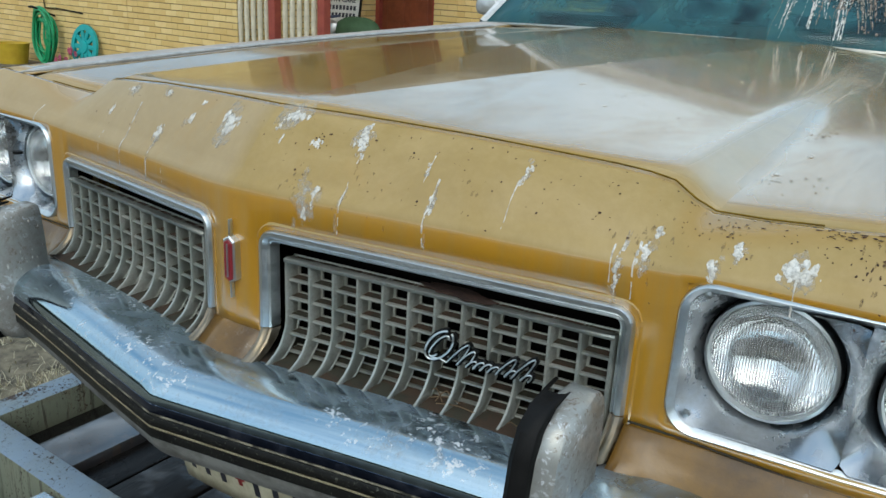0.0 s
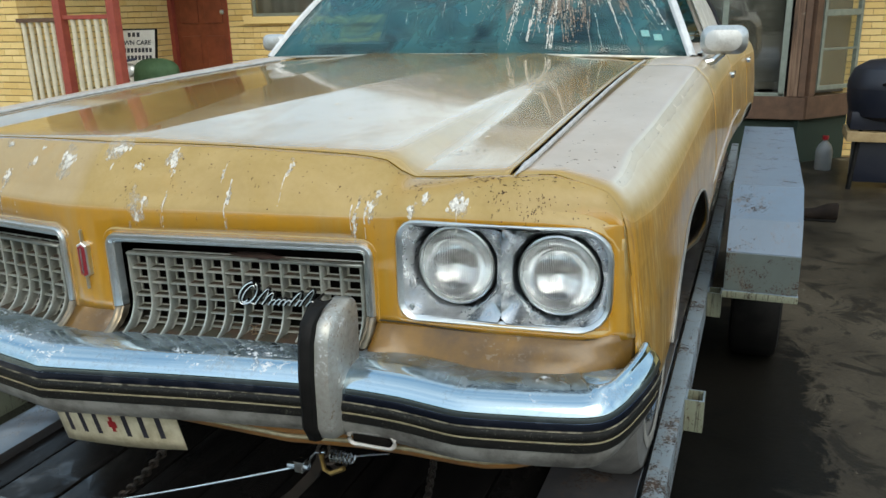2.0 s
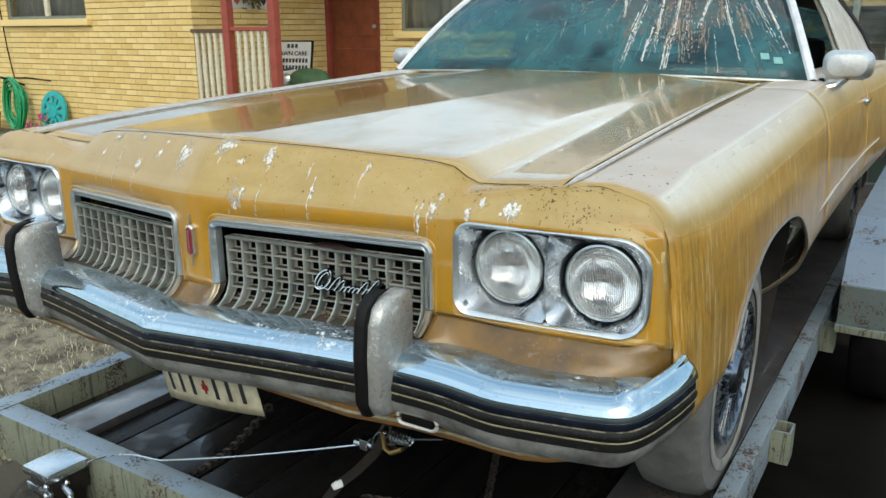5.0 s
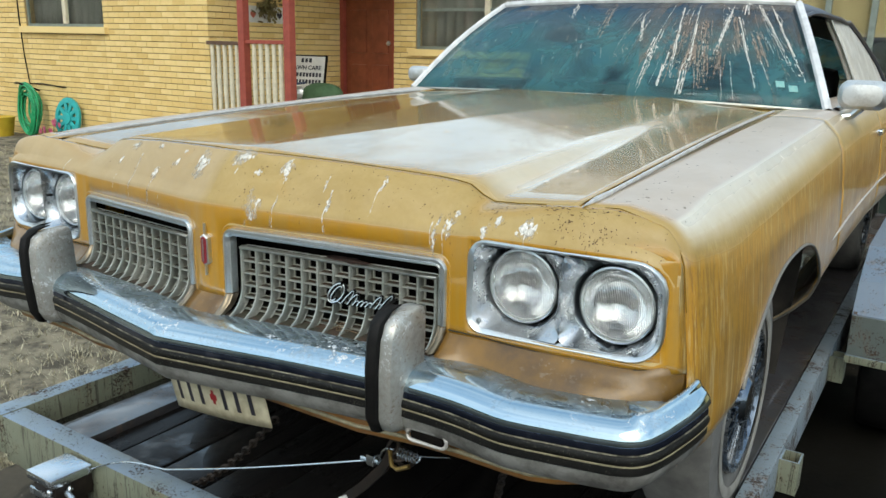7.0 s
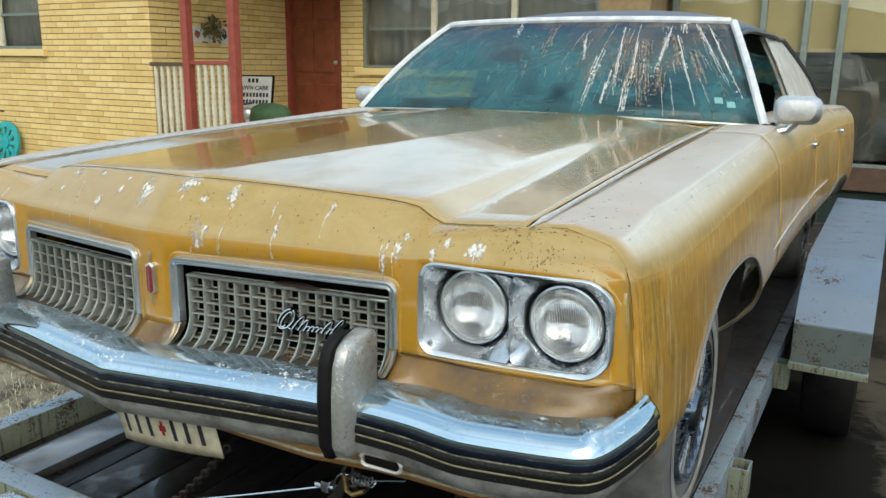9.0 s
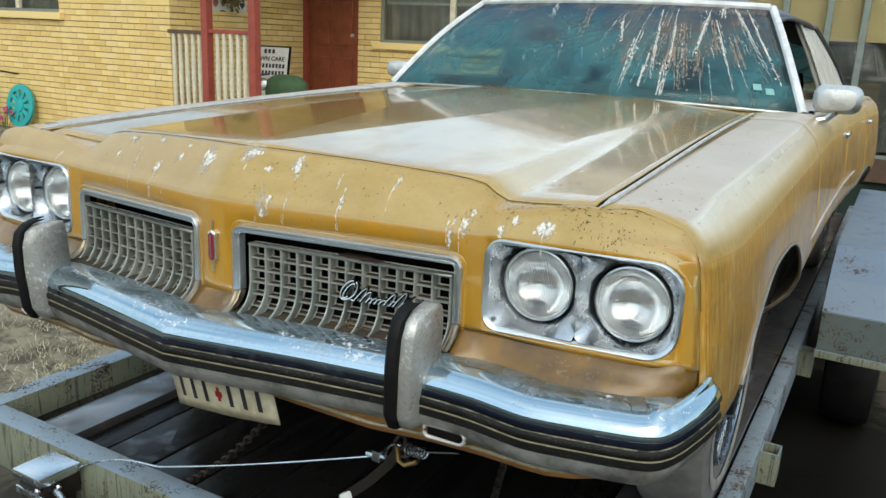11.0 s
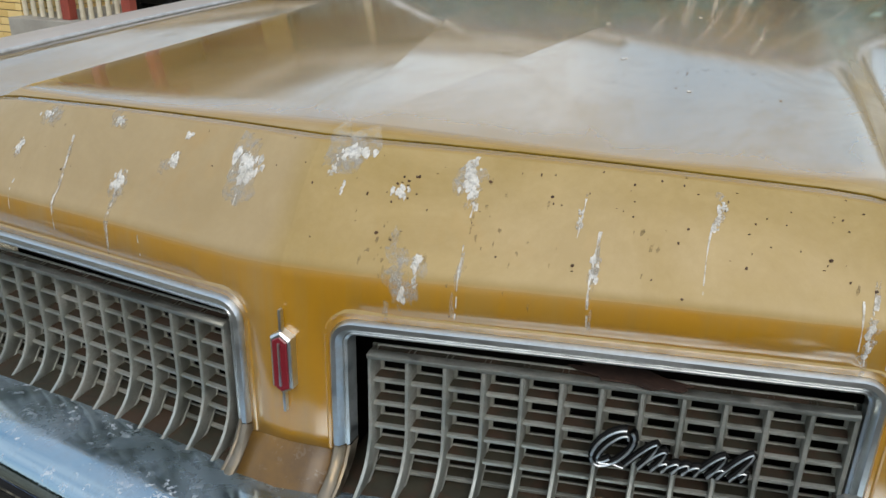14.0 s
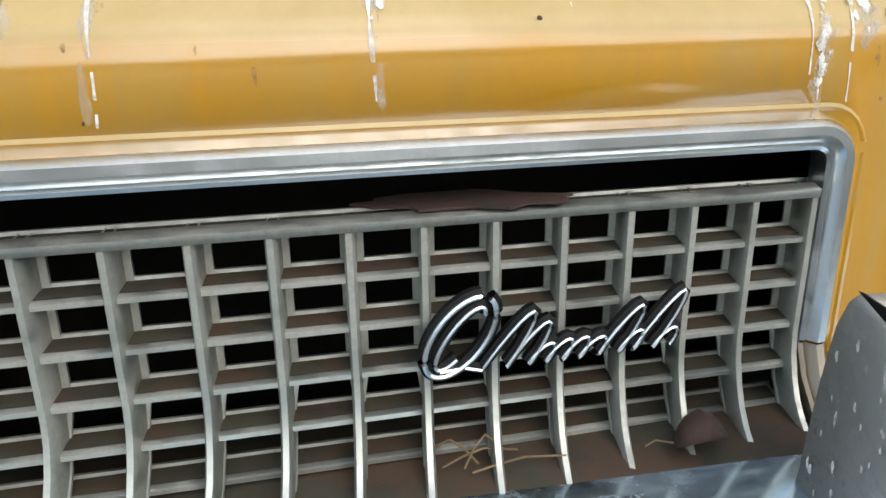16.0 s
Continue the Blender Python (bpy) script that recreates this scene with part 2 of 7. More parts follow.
def flecked(m, up_only, amount):
    """White corrosion flecks and brown stains on old plating, blue-grey haze on level faces."""
    b = bsdf(m)
    src = b.inputs["Base Color"].links[0].from_socket
    n1 = noise_of(m, 85, 6, 0.7, 0.4)
    n2 = noise_of(m, 6, 4, 0.6)
    f = math_of(m, "MULTIPLY", ramp(m, n1, [(0.56, (0, 0, 0)), (0.60, (1, 1, 1))]), ramp(m, n2, [(0.56 - amount, (0, 0, 0)), (0.66 - amount, (1, 1, 1))]))
    n3 = noise_of(m, 11, 7, 0.7)
    brown = ramp(m, n3, [(0.58, (0, 0, 0)), (0.70, (0.55, 0.55, 0.55))])
    if up_only:
        g = m.node_tree.nodes.new("ShaderNodeNewGeometry")
        sp = m.node_tree.nodes.new("ShaderNodeSeparateXYZ")
        lk(m, g.outputs["Normal"], sp.inputs[0])
        top = ramp(m, sp.outputs["Z"], [(0.45, (0.08, 0.08, 0.08)), (0.85, (1, 1, 1))])
        f = math_of(m, "MULTIPLY", f, top)
        brown = math_of(m, "MULTIPLY", brown, top)
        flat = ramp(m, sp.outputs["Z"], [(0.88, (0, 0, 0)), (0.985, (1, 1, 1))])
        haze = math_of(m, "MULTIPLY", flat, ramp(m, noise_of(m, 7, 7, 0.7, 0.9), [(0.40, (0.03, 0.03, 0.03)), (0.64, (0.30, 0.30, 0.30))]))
        # blue-grey haze of the plating, with some reflected sky put into its colour
        blue_haze = math_of(m, "MULTIPLY", flat, ramp(m, noise_of(m, 4.5, 8, 0.72, 1.2), [(0.44, (0.03, 0.03, 0.03)), (0.62, (0.42, 0.42, 0.42))]))
        src = mixc(m, blue_haze, src, (0.27, 0.32, 0.40))
    else:
        haze = 0.05
        pits = math_of(m, "MULTIPLY", ramp(m, noise_of(m, 130, 5, 0.7), [(0.56, (0, 0, 0)), (0.61, (1, 1, 1))]), ramp(m, noise_of(m, 14, 4, 0.6), [(0.44, (0.15, 0.15, 0.15)), (0.58, (1, 1, 1))]))
        brown = math_of(m, "MAXIMUM", brown, math_of(m, "MULTIPLY", pits, 0.85))
    both = math_of(m, "MAXIMUM", f, brown)
    col = mixc(m, brown, src, (0.20, 0.15, 0.11))
    lk(m, mixc(m, f, col, (0.62, 0.64, 0.66)), b.inputs["Base Color"])
    r0, m0 = b.inputs["Roughness"].links[0].from_socket, b.inputs["Metallic"].links[0].from_socket
    lk(m, math_of(m, "ADD", math_of(m, "ADD", r0, haze), math_of(m, "MULTIPLY", both, 0.5)), b.inputs["Roughness"])
    lk(m, math_of(m, "MULTIPLY", m0, math_of(m, "MULTIPLY", math_of(m, "SUBTRACT", 1.0, math_of(m, "MAXIMUM", both, blue_haze) if up_only else both), 1.0 if up_only else 0.45)), b.inputs["Metallic"])
    return m


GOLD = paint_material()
PAN_GOLD = mottled("rusty_orange_pan", (0.36, 0.17, 0.035), (0.16, 0.07, 0.025), 9, 0.5, fine=80, lo=0.36, hi=0.68)
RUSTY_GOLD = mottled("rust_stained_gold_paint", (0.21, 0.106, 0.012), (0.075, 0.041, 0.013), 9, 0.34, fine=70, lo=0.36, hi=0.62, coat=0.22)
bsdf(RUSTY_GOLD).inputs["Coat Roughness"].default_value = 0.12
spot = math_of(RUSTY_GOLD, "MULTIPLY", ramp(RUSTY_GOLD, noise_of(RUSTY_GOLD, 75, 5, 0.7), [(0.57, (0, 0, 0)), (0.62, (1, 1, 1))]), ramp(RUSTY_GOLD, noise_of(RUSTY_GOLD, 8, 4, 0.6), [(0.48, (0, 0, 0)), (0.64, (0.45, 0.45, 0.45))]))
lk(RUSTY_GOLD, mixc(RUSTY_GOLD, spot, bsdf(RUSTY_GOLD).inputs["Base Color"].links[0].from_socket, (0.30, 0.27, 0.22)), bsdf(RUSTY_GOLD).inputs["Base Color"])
CHROME = chrome_material("dusty_chrome", 0.09, 0.42, (0.62, 0.67, 0.73))
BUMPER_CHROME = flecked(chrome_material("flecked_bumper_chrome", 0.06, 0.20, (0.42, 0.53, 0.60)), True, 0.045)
GUARD_METAL = flecked(chrome_material("pitted_guard_plating", 0.24, 0.75, (0.38, 0.385, 0.36)), False, 0.05)
BRIGHT = chrome_material("bright_trim", 0.30, 0.40, (0.64, 0.68, 0.69))
CAST = chrome_material("weathered_cast_metal", 0.24, 0.55, (0.47, 0.50, 0.53))
DULL = mottled("dust_whitened_bead", (0.62, 0.60, 0.57), (0.44, 0.42, 0.39), 30, 0.5, 0.3)
GREY_METAL = chrome_material("grey_grille_plating", 0.48, 0.7, (0.45, 0.46, 0.41))
RUBBER = mottled("black_rubber", (0.004, 0.004, 0.004), (0.013, 0.0125, 0.012), 12, 0.6, fine=90)
bsdf(RUBBER).inputs["Specular IOR Level"].default_value = 0.15
LIP = mottled("dust_caked_plating", (0.26, 0.26, 0.245), (0.075, 0.07, 0.062), 14, 0.5, fine=110, lo=0.42, hi=0.64)
TYRE = mottled("dusty_tyre", (0.085, 0.083, 0.078), (0.19, 0.185, 0.172), 6, 0.8)
WHEEL_COVER = chrome_material("tarnished_wheel_cover", 0.2, 0.6, (0.13, 0.16, 0.20))
WHITEWALL = mottled("dirty_whitewall", (0.30, 0.29, 0.26), (0.17, 0.16, 0.14), 9, 0.7)
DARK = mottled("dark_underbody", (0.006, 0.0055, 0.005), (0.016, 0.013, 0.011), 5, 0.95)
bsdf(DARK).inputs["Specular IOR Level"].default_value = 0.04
LINER = mottled("dusty_wheel_liner", (0.018, 0.016, 0.014), (0.05, 0.044, 0.037), 6, 0.95)
RUST = mottled("rusty_shelf", (0.017, 0.015, 0.007), (0.042, 0.038, 0.022), 30, 0.9)
brown = ramp(RUST, noise_of(RUST, 16, 6, 0.7, 0.5), [(0.46, (0, 0, 0)), (0.58, (0.9, 0.9, 0.9))])
lk(RUST, mixc(RUST, brown, bsdf(RUST).inputs["Base Color"].links[0].from_socket, (0.044, 0.023, 0.011)), bsdf(RUST).inputs["Base Color"])
PATINA = chrome_material("brown_stained_plating", 0.30, 0.9, (0.22, 0.18, 0.12))
ARCH_METAL = chrome_material("dull_arch_trim", 0.5, 0.8, (0.30, 0.29, 0.27))
SEAM_BROWN = mottled("seam_gap_brown", (0.22, 0.135, 0.012), (0.12, 0.072, 0.010), 40, 0.9)
bsdf(SEAM_BROWN).inputs["Specular IOR Level"].default_value = 0.05
ROOF_VINYL = mottled("dark_blue_vinyl", (0.022, 0.026, 0.045), (0.05, 0.055, 0.075), 6, 0.4)
SATIN = chrome_material("satin_mirror_shell", 0.46, 0.5, (0.66, 0.66, 0.64))
VINYL = mottled("weathered_white_vinyl", (0.62, 0.60, 0.54), (0.42, 0.39, 0.33), 7, 0.55)
WHITE_TRIM = mottled("white_edge_trim", (0.75, 0.76, 0.76), (0.5, 0.5, 0.5), 14, 0.35)
CABIN = mottled("dark_cabin_cloth", (0.02, 0.022, 0.022), (0.05, 0.05, 0.048), 8, 0.8)
RED = mat("emblem_red", (0.30, 0.015, 0.02), 0.3, 0, 0.5)
PLATE = mottled("dirty_number_plate", (0.62, 0.58, 0.42), (0.36, 0.31, 0.2), 25, 0.5)
INK = mat("dark_ink", (0.02, 0.02, 0.03), 0.6)
DROPPING = mottled("dried_dropping", (0.80, 0.78, 0.73), (0.62, 0.57, 0.48), 60, 0.9, bumpy=0.05)
lk(DROPPING, ramp(DROPPING, noise_of(DROPPING, 130, 6, 0.7), [(0.34, (0.30, 0.30, 0.30)), (0.54, (0.95, 0.95, 0.95))]), bsdf(DROPPING).inputs["Alpha"])
bsdf(DROPPING).inputs["Specular IOR Level"].default_value = 0.15
CHALK = mottled("thin_chalky_film", (0.62, 0.58, 0.50), (0.50, 0.44, 0.34), 90, 0.9)
lk(CHALK, ramp(CHALK, noise_of(CHALK, 150, 6, 0.7), [(0.36, (0, 0, 0)), (0.68, (0.6, 0.6, 0.6))]), bsdf(CHALK).inputs["Alpha"])
RUNOFF = mottled("brown_runoff", (0.22, 0.155, 0.11), (0.38, 0.31, 0.25), 60, 0.8)
lk(RUNOFF, ramp(RUNOFF, noise_of(RUNOFF, 160, 5, 0.7), [(0.36, (0.2, 0.2, 0.2)), (0.58, (1, 1, 1))]), bsdf(RUNOFF).inputs["Alpha"])


def glass(name, tint, rough=0.0):
    m = mat(name, tint, rough)
    b = bsdf(m)
    b.inputs["Transmission Weight"].default_value = 1.0
    b.inputs["IOR"].default_value = 1.45
    return m


TINTED = glass("tinted_windscreen", (0.42, 0.74, 0.74))
pos = TINTED.node_tree.nodes.new("ShaderNodeNewGeometry")
spl = TINTED.node_tree.nodes.new("ShaderNodeSeparateXYZ")
lk(TINTED, pos.outputs["Position"], spl.inputs[0])
band = math_of(TINTED, "MULTIPLY", math_of(TINTED, "SUBTRACT", spl.outputs["Z"], 1.74), 6.0)
tint_n = nd(TINTED, "ShaderNodeClamp")
lk(TINTED, band, tint_n.inputs["Value"])
lk(TINTED, mixc(TINTED, tint_n.outputs[0], (0.17, 0.36, 0.38), (0.06, 0.10, 0.20)), bsdf(TINTED).inputs["Base Color"])
# dust film whose teal and blotches stand in for reflected sky and trees
film = TINTED.node_tree.nodes.new("ShaderNodeBsdfDiffuse")
film.inputs["Color"].default_value = (0.06, 0.185, 0.21, 1)
over = TINTED.node_tree.nodes.new("ShaderNodeMixShader")
fn = noise_of(TINTED, 3.2, 7, 0.62, 1.2)
lk(TINTED, mixc(TINTED, tint_n.outputs[0], mixc(TINTED, noise_of(TINTED, 5.0, 5, 0.6, 0.8), (0.022, 0.095, 0.140), (0.085, 0.185, 0.165)), (0.022, 0.040, 0.085)), film.inputs["Color"])
lk(TINTED, ramp(TINTED, fn, [(0.42, (0.06, 0.06, 0.06)), (0.50, (0.32, 0.32, 0.32)), (0.59, (0.78, 0.78, 0.78))]), over.inputs[0])
lk(TINTED, bsdf(TINTED).outputs[0], over.inputs[1])
lk(TINTED, film.outputs[0], over.inputs[2])
lk(TINTED, over.outputs[0], TINTED.node_tree.nodes["Material Output"].inputs["Surface"])
PANE = glass("window_pane", (0.9, 0.95, 0.93))


# ---- mesh helpers ----
def finish(name, bm, material, smooth=True, angle=35):
    bmesh.ops.recalc_face_normals(bm, faces=bm.faces)
    me = bpy.data.meshes.new(name)
    bm.to_mesh(me)
    bm.free()
    me.materials.append(material)
    if smooth:
        me.shade_smooth()
        me.set_sharp_from_angle(angle=radians(angle))
    return me


def part(name, bm, material, parent, label="", smooth=True, angle=35):
    ob = new(name, finish(name, bm, material, smooth, angle))
    ob.parent = parent
    ob.matrix_parent_inverse = parent.matrix_world.inverted()
    if label:
        ob["label"] = label
    return ob


def thing(name, at, label, category, group="", kind=""):
    ob = new(name)
    ob.empty_display_size = 0.05
    ob.location = at
    bpy.context.view_layer.update()
    return tagged(ob, label, category, group, kind)


def solo(name, bm, material, label, category, group="", kind="", smooth=True, angle=35):
    return tagged(new(name, finish(name, bm, material, smooth, angle)), label, category, group, kind)


def thick(ob, d, offset=-1):
    s = ob.modifiers.new("thickness", "SOLIDIFY")
    s.thickness = d
    s.offset = offset
    return ob


def box(bm, lo, hi, bevel=0.0, m=None):
    v = [bm.verts.new((x, y, z)) for x in (lo[0], hi[0]) for y in (lo[1], hi[1]) for z in (lo[2], hi[2])]
    fs = [bm.faces.new([v[i] for i in q]) for q in ((0, 1, 3, 2), (4, 6, 7, 5), (0, 4, 5, 1), (2, 3, 7, 6), (0, 2, 6, 4), (1, 5, 7, 3))]
    if bevel:
        es = list({e for f in fs for e in f.edges})
        r = bmesh.ops.bevel(bm, geom=es, offset=bevel, segments=2, affect="EDGES", profile=0.6)
        v = list({q for f in r["faces"] for q in f.verts} | {q for q in v if q.is_valid})
    if m is not None:
        for q in v:
            q.co = m @ q.co
    return bm


def boxed(lo, hi, bevel=0.0, m=None):
    return box(bmesh.new(), lo, hi, bevel, m)


def sheet(bm, rows, close_u=False, close_v=False, skip=None):
    """Quads over a net of points; skip(i, j) leaves a cell open."""
    vs = [[bm.verts.new(p) for p in r] for r in rows]
    n, k = len(rows), len(rows[0])
    for i in range(n if close_u else n - 1):
        for j in range(k if close_v else k - 1):
            if skip and skip(i, j):
                continue
            q = (vs[i][j], vs[(i + 1) % n][j], vs[(i + 1) % n][(j + 1) % k], vs[i][(j + 1) % k])
            bm.faces.new(q)
    return bm


def cap(bm, ring):
    bm.faces.new(ring)


def tube(bm, pts, r, n=8, closed=False, taper=None):
    """A round bar along points."""
    pts = [Vector(p) for p in pts]
    rows = []
    up = Vector((0, 0, 1))
    for i, p in enumerate(pts):
        a = pts[i - 1] if (i or closed) else pts[i]
        b = pts[(i + 1) % len(pts)] if (i + 1 < len(pts) or closed) else pts[i]
        t = (b - a).normalized()
        u = t.cross(up)
        if u.length < 0.05:
            u = t.cross(Vector((0, 1, 0)))
        u.normalize()
        w = t.cross(u)
        rr = r * (taper[i] if taper else 1)
        rows.append([p + rr * (math.cos(2 * math.pi * k / n) * u + math.sin(2 * math.pi * k / n) * w) for k in range(n)])
    sheet(bm, rows, closed, True)
    return bm


def lathe(bm, prof, n=32, m=Matrix()):
    """Turns (radius, height) pairs round the z axis."""
    rows = [[m @ Vector((r * math.cos(2 * math.pi * k / n), r * math.sin(2 * math.pi * k / n), h)) for k in range(n)] for r, h in prof]
    return sheet(bm, rows, False, True)


def rounded(w, h, r, n=5, cx=0.0, cz=0.0):
    """A rounded rectangle, as points in a plane."""
    out = []
    for sx, sz, a0 in ((1, 1, 0), (-1, 1, 90), (-1, -1, 180), (1, -1, 270)):
        for k in range(n + 1):
            a = radians(a0 + 90 * k / n)
            out.append((cx + sx * (w / 2 - r) + r * math.cos(a), cz + sz * (h / 2 - r) + r * math.sin(a)))
    return out


def tab(x, xs, ys):
    return float(np.interp(x, xs, ys))


def soft(a, b, t):
    t = min(1, max(0, (t - a) / (b - a)))
    return t * t * (3 - 2 * t)


# ---- the car ----
car = thing("sedan", (0, 2.6, 0.40), "gold four-door sedan, dusty and streaked with bird droppings", "car")

NX = [0, 0.066, 0.30, 0.45, 0.56, 0.70, 0.80, 0.90, 0.96, 1.0, 1.03]


def nose_y(x):
    return tab(abs(x), NX, [0.0, 0.006, 0.055, 0.085, 0.108, 0.118, 0.125, 0.138, 0.15, 0.168, 0.21])


def crease_z(x):
    return tab(abs(x), [0, 0.307, 0.55, 0.62, 0.8, 0.90, 0.935, 0.961, 0.975, 0.985, 1.03], [1.351, 1.347, 1.342, 1.346, 1.348, 1.347, 1.342, 1.332, 1.319, 1.302, 1.29])


SEAM_X = [0, 0.15, 0.30, 0.50, 0.545, 0.575, 0.60, 0.65, 0.79, 0.87, 0.911, 0.930, 0.946, 0.961, 0.970, 0.981, 0.99]
SEAM_Y = [0.093, 0.115, 0.135, 0.19, 0.207, 0.212, 0.212, 0.205, 0.188, 0.185, 0.184, 0.184, 0.184, 0.185, 0.186, 0.187, 0.187]
SEAM_Z = [1.4415, 1.440, 1.436, 1.420, 1.411, 1.390, 1.380, 1.383, 1.399, 1.404, 1.396, 1.391, 1.386, 1.3795, 1.369, 1.354, 1.336]


def seam(x):
    return tab(abs(x), SEAM_X, SEAM_Y), tab(abs(x), SEAM_X, SEAM_Z)


# body sides: one profile carried along the car, clipped by the wheel arches
AXLE_F, AXLE_R, HUB_Z = 1.0, 4.15, 0.755


def top_z(y):
    return tab(y, [0.18, 0.6, 1.2, 2.0, 2.4, 4.0, 5.0, 5.6], [1.399, 1.417, 1.442, 1.472, 1.477, 1.47, 1.44, 1.41])


def side_point(y, u):
    """u runs 0..1 from the hood's edge over the shoulder to the sill."""
    z0 = top_z(y)
    w = tab(y, [0.18, 0.3, 0.7, 1.2, 2.0, 3.0, 3.6, 4.2, 4.8, 5.3, 5.6], [-0.03, -0.012, 0.0, 0.004, 0.004, 0.010, 0.030, 0.065, 0.085, 0.07, 0.02])
    inner = tab(y, [0.2, 2.0, 2.2, 5.6], [0.795, 0.768, 0.80, 0.80])
    prof = [(0.0, inner, 0.0), (0.10, 0.87, 0.004), (0.17, 0.940, 0.001), (0.195, 0.956, -0.0025), (0.2025, 0.961, -0.005), (0.21, 0.965, -0.0085), (0.25, 0.990, -0.033), (0.29, 1.008, -0.055), (0.36, 1.026, -0.098),
            (0.45, 1.037, -0.17), (0.55, 1.047, -0.28), (0.64, 1.053, -0.39), (0.70, 1.052, -0.44), (0.73, 1.045, -0.465), (0.80, 1.025, -0.52), (0.90, 0.968, -0.592), (1.0, 0.88, -0.67)]
    # the front edge has a tighter shoulder
    edge = [(0.0, inner, 0.0), (0.10, 0.89, 0.004), (0.17, 0.939, -0.006), (0.195, 0.962, -0.0125), (0.2025, 0.970, -0.0150), (0.21, 0.979, -0.0175), (0.25, 0.995, -0.031), (0.29, 1.007, -0.047), (0.36, 1.020, -0.080), (0.45, 1.030, -0.15)] + prof[10:]
    f = 1 - soft(0.19, 0.50, y)
    prof = [(p[0], p[1] + (e[1] - p[1]) * f, p[2] + (e[2] - p[2]) * f) for p, e in zip(prof, edge)]
    us = [p[0] for p in prof]
    x = tab(u, us, [p[1] for p in prof]) + (w if u > 0.15 else w * u / 0.15)
    return x, z0 + tab(u, us, [p[2] for p in prof])



GRILLE = (0.058, 0.548, 1.128, 1.272)   # the hole: inner, outer, bottom, top
LAMPS = (0.610, 0.975, 1.146, 1.322)


def nose_rows(x):
    """From the hood seam over the crease and down the face."""
    ys, zs = seam(x)
    yf, zc = nose_y(x), crease_z(x)
    up = []
    for t in (0, 0.08, 0.3, 0.5, 0.7, 0.88, 0.96):
        bulge = 0.005 * math.sin(math.pi * t)
        up.append((ys + (yf + 0.014 - ys) * t - bulge * 0.7, zs + (zc - zs) * t + bulge))
    up.append((yf + 0.006, zc - 0.006))
    up.append((yf + 0.0015, zc - 0.014))
    for z in (1.322, 1.272, 1.20, 1.146, 1.128):
        up.append((yf, min(z, zc - 0.018)))
    return [Vector((x, y, z)) for y, z in up]


xs_half = [0, 0.02, 0.058, 0.12, 0.2, 0.3, 0.4, 0.48, 0.52, 0.548, 0.562, 0.575, 0.59, 0.60, 0.610, 0.66, 0.72, 0.79, 0.86, 0.91, 0.927, 0.936, 0.948, 0.961, 0.975, 0.985]
xs_all = [-x for x in xs_half[:0:-1]] + xs_half


def nose_open(i, j):
    if i < 2 or i > len(xs_all):
        return False
    x = abs((xs_all[i - 2] + xs_all[i - 1]) / 2)
    z = {9: 1.30, 10: 1.24, 11: 1.18, 12: 1.14}.get(j, 9.0)
    return any(a < x < b and c < z < d for a, b, c, d in (GRILLE, LAMPS))




def nose_edge(s):
    """The last column, where the panel turns to meet the fender."""
    ref = [side_point(0.19, u) for u in np.linspace(0.2, 0.75, 200)]
    out = []
    for p in nose_rows(0.985):
        x = float(np.interp(-p.z, [-q[1] for q in ref], [q[0] for q in ref]))
        out.append(Vector((s * (max(x, 0.985) - 0.001), 0.187, p.z)))
    half = [(p + q) / 2 + Vector((s * 0.0025, -0.0045, 0.0)) for p, q in zip(out, nose_rows(s * 0.985))]
    return [half, out]


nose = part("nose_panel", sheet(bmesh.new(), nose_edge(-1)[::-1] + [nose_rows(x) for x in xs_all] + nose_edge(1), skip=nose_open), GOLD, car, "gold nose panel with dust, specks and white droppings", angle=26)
thick(nose, 0.004)

# lower valance between the face and the bumper
rows = []
for x in xs_all:
    yf = nose_y(x)
    back = 1 - 0.6 * soft(0.565, 0.63, abs(x)) + 0.42 * soft(0.66, 0.80, abs(x)) - 0.55 * soft(0.90, 0.985, abs(x))
    rows.append([Vector((x, yf + (dy if dy > 0 else dy * back), z + (0.010 * soft(0.93, 0.985, abs(x)) if z > 1.10 else 0.0))) for dy, z in ((0.03, 1.14), (0.0, 1.124), (-0.012, 1.112), (-0.03, 1.097), (-0.05, 1.086), (-0.06, 1.06), (-0.05, 1.0), (-0.02, 0.965), (-0.012, 0.95), (0.02, 0.942), (0.12, 0.94))])
rows = [[Vector((-1.012, 0.20, p.z)) for p in rows[0]], [p + Vector((-0.022, 0.028, 0)) for p in rows[0]]] + rows + [[p + Vector((0.022, 0.028, 0)) for p in rows[-1]], [Vector((1.012, 0.20, p.z)) for p in rows[-1]]]
val_x = [-1.1, -1.0] + xs_all + [1.0, 1.1]
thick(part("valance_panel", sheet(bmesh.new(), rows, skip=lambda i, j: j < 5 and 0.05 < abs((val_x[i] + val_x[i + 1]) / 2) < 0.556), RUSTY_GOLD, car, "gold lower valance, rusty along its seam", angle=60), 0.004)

for s in (-1, 1):
    part("panel_gap", tube(bmesh.new(), [(s * x, nose_y(x) - 0.0006, 1.1265 + 0.007 * (1 - soft(0.60, 0.78, x)) + 0.010 * soft(0.93, 0.985, x)) for x in np.linspace(0.566, 0.985, 16)], 0.0016, 6), RUST, car, "rusty seam under the headlamps")

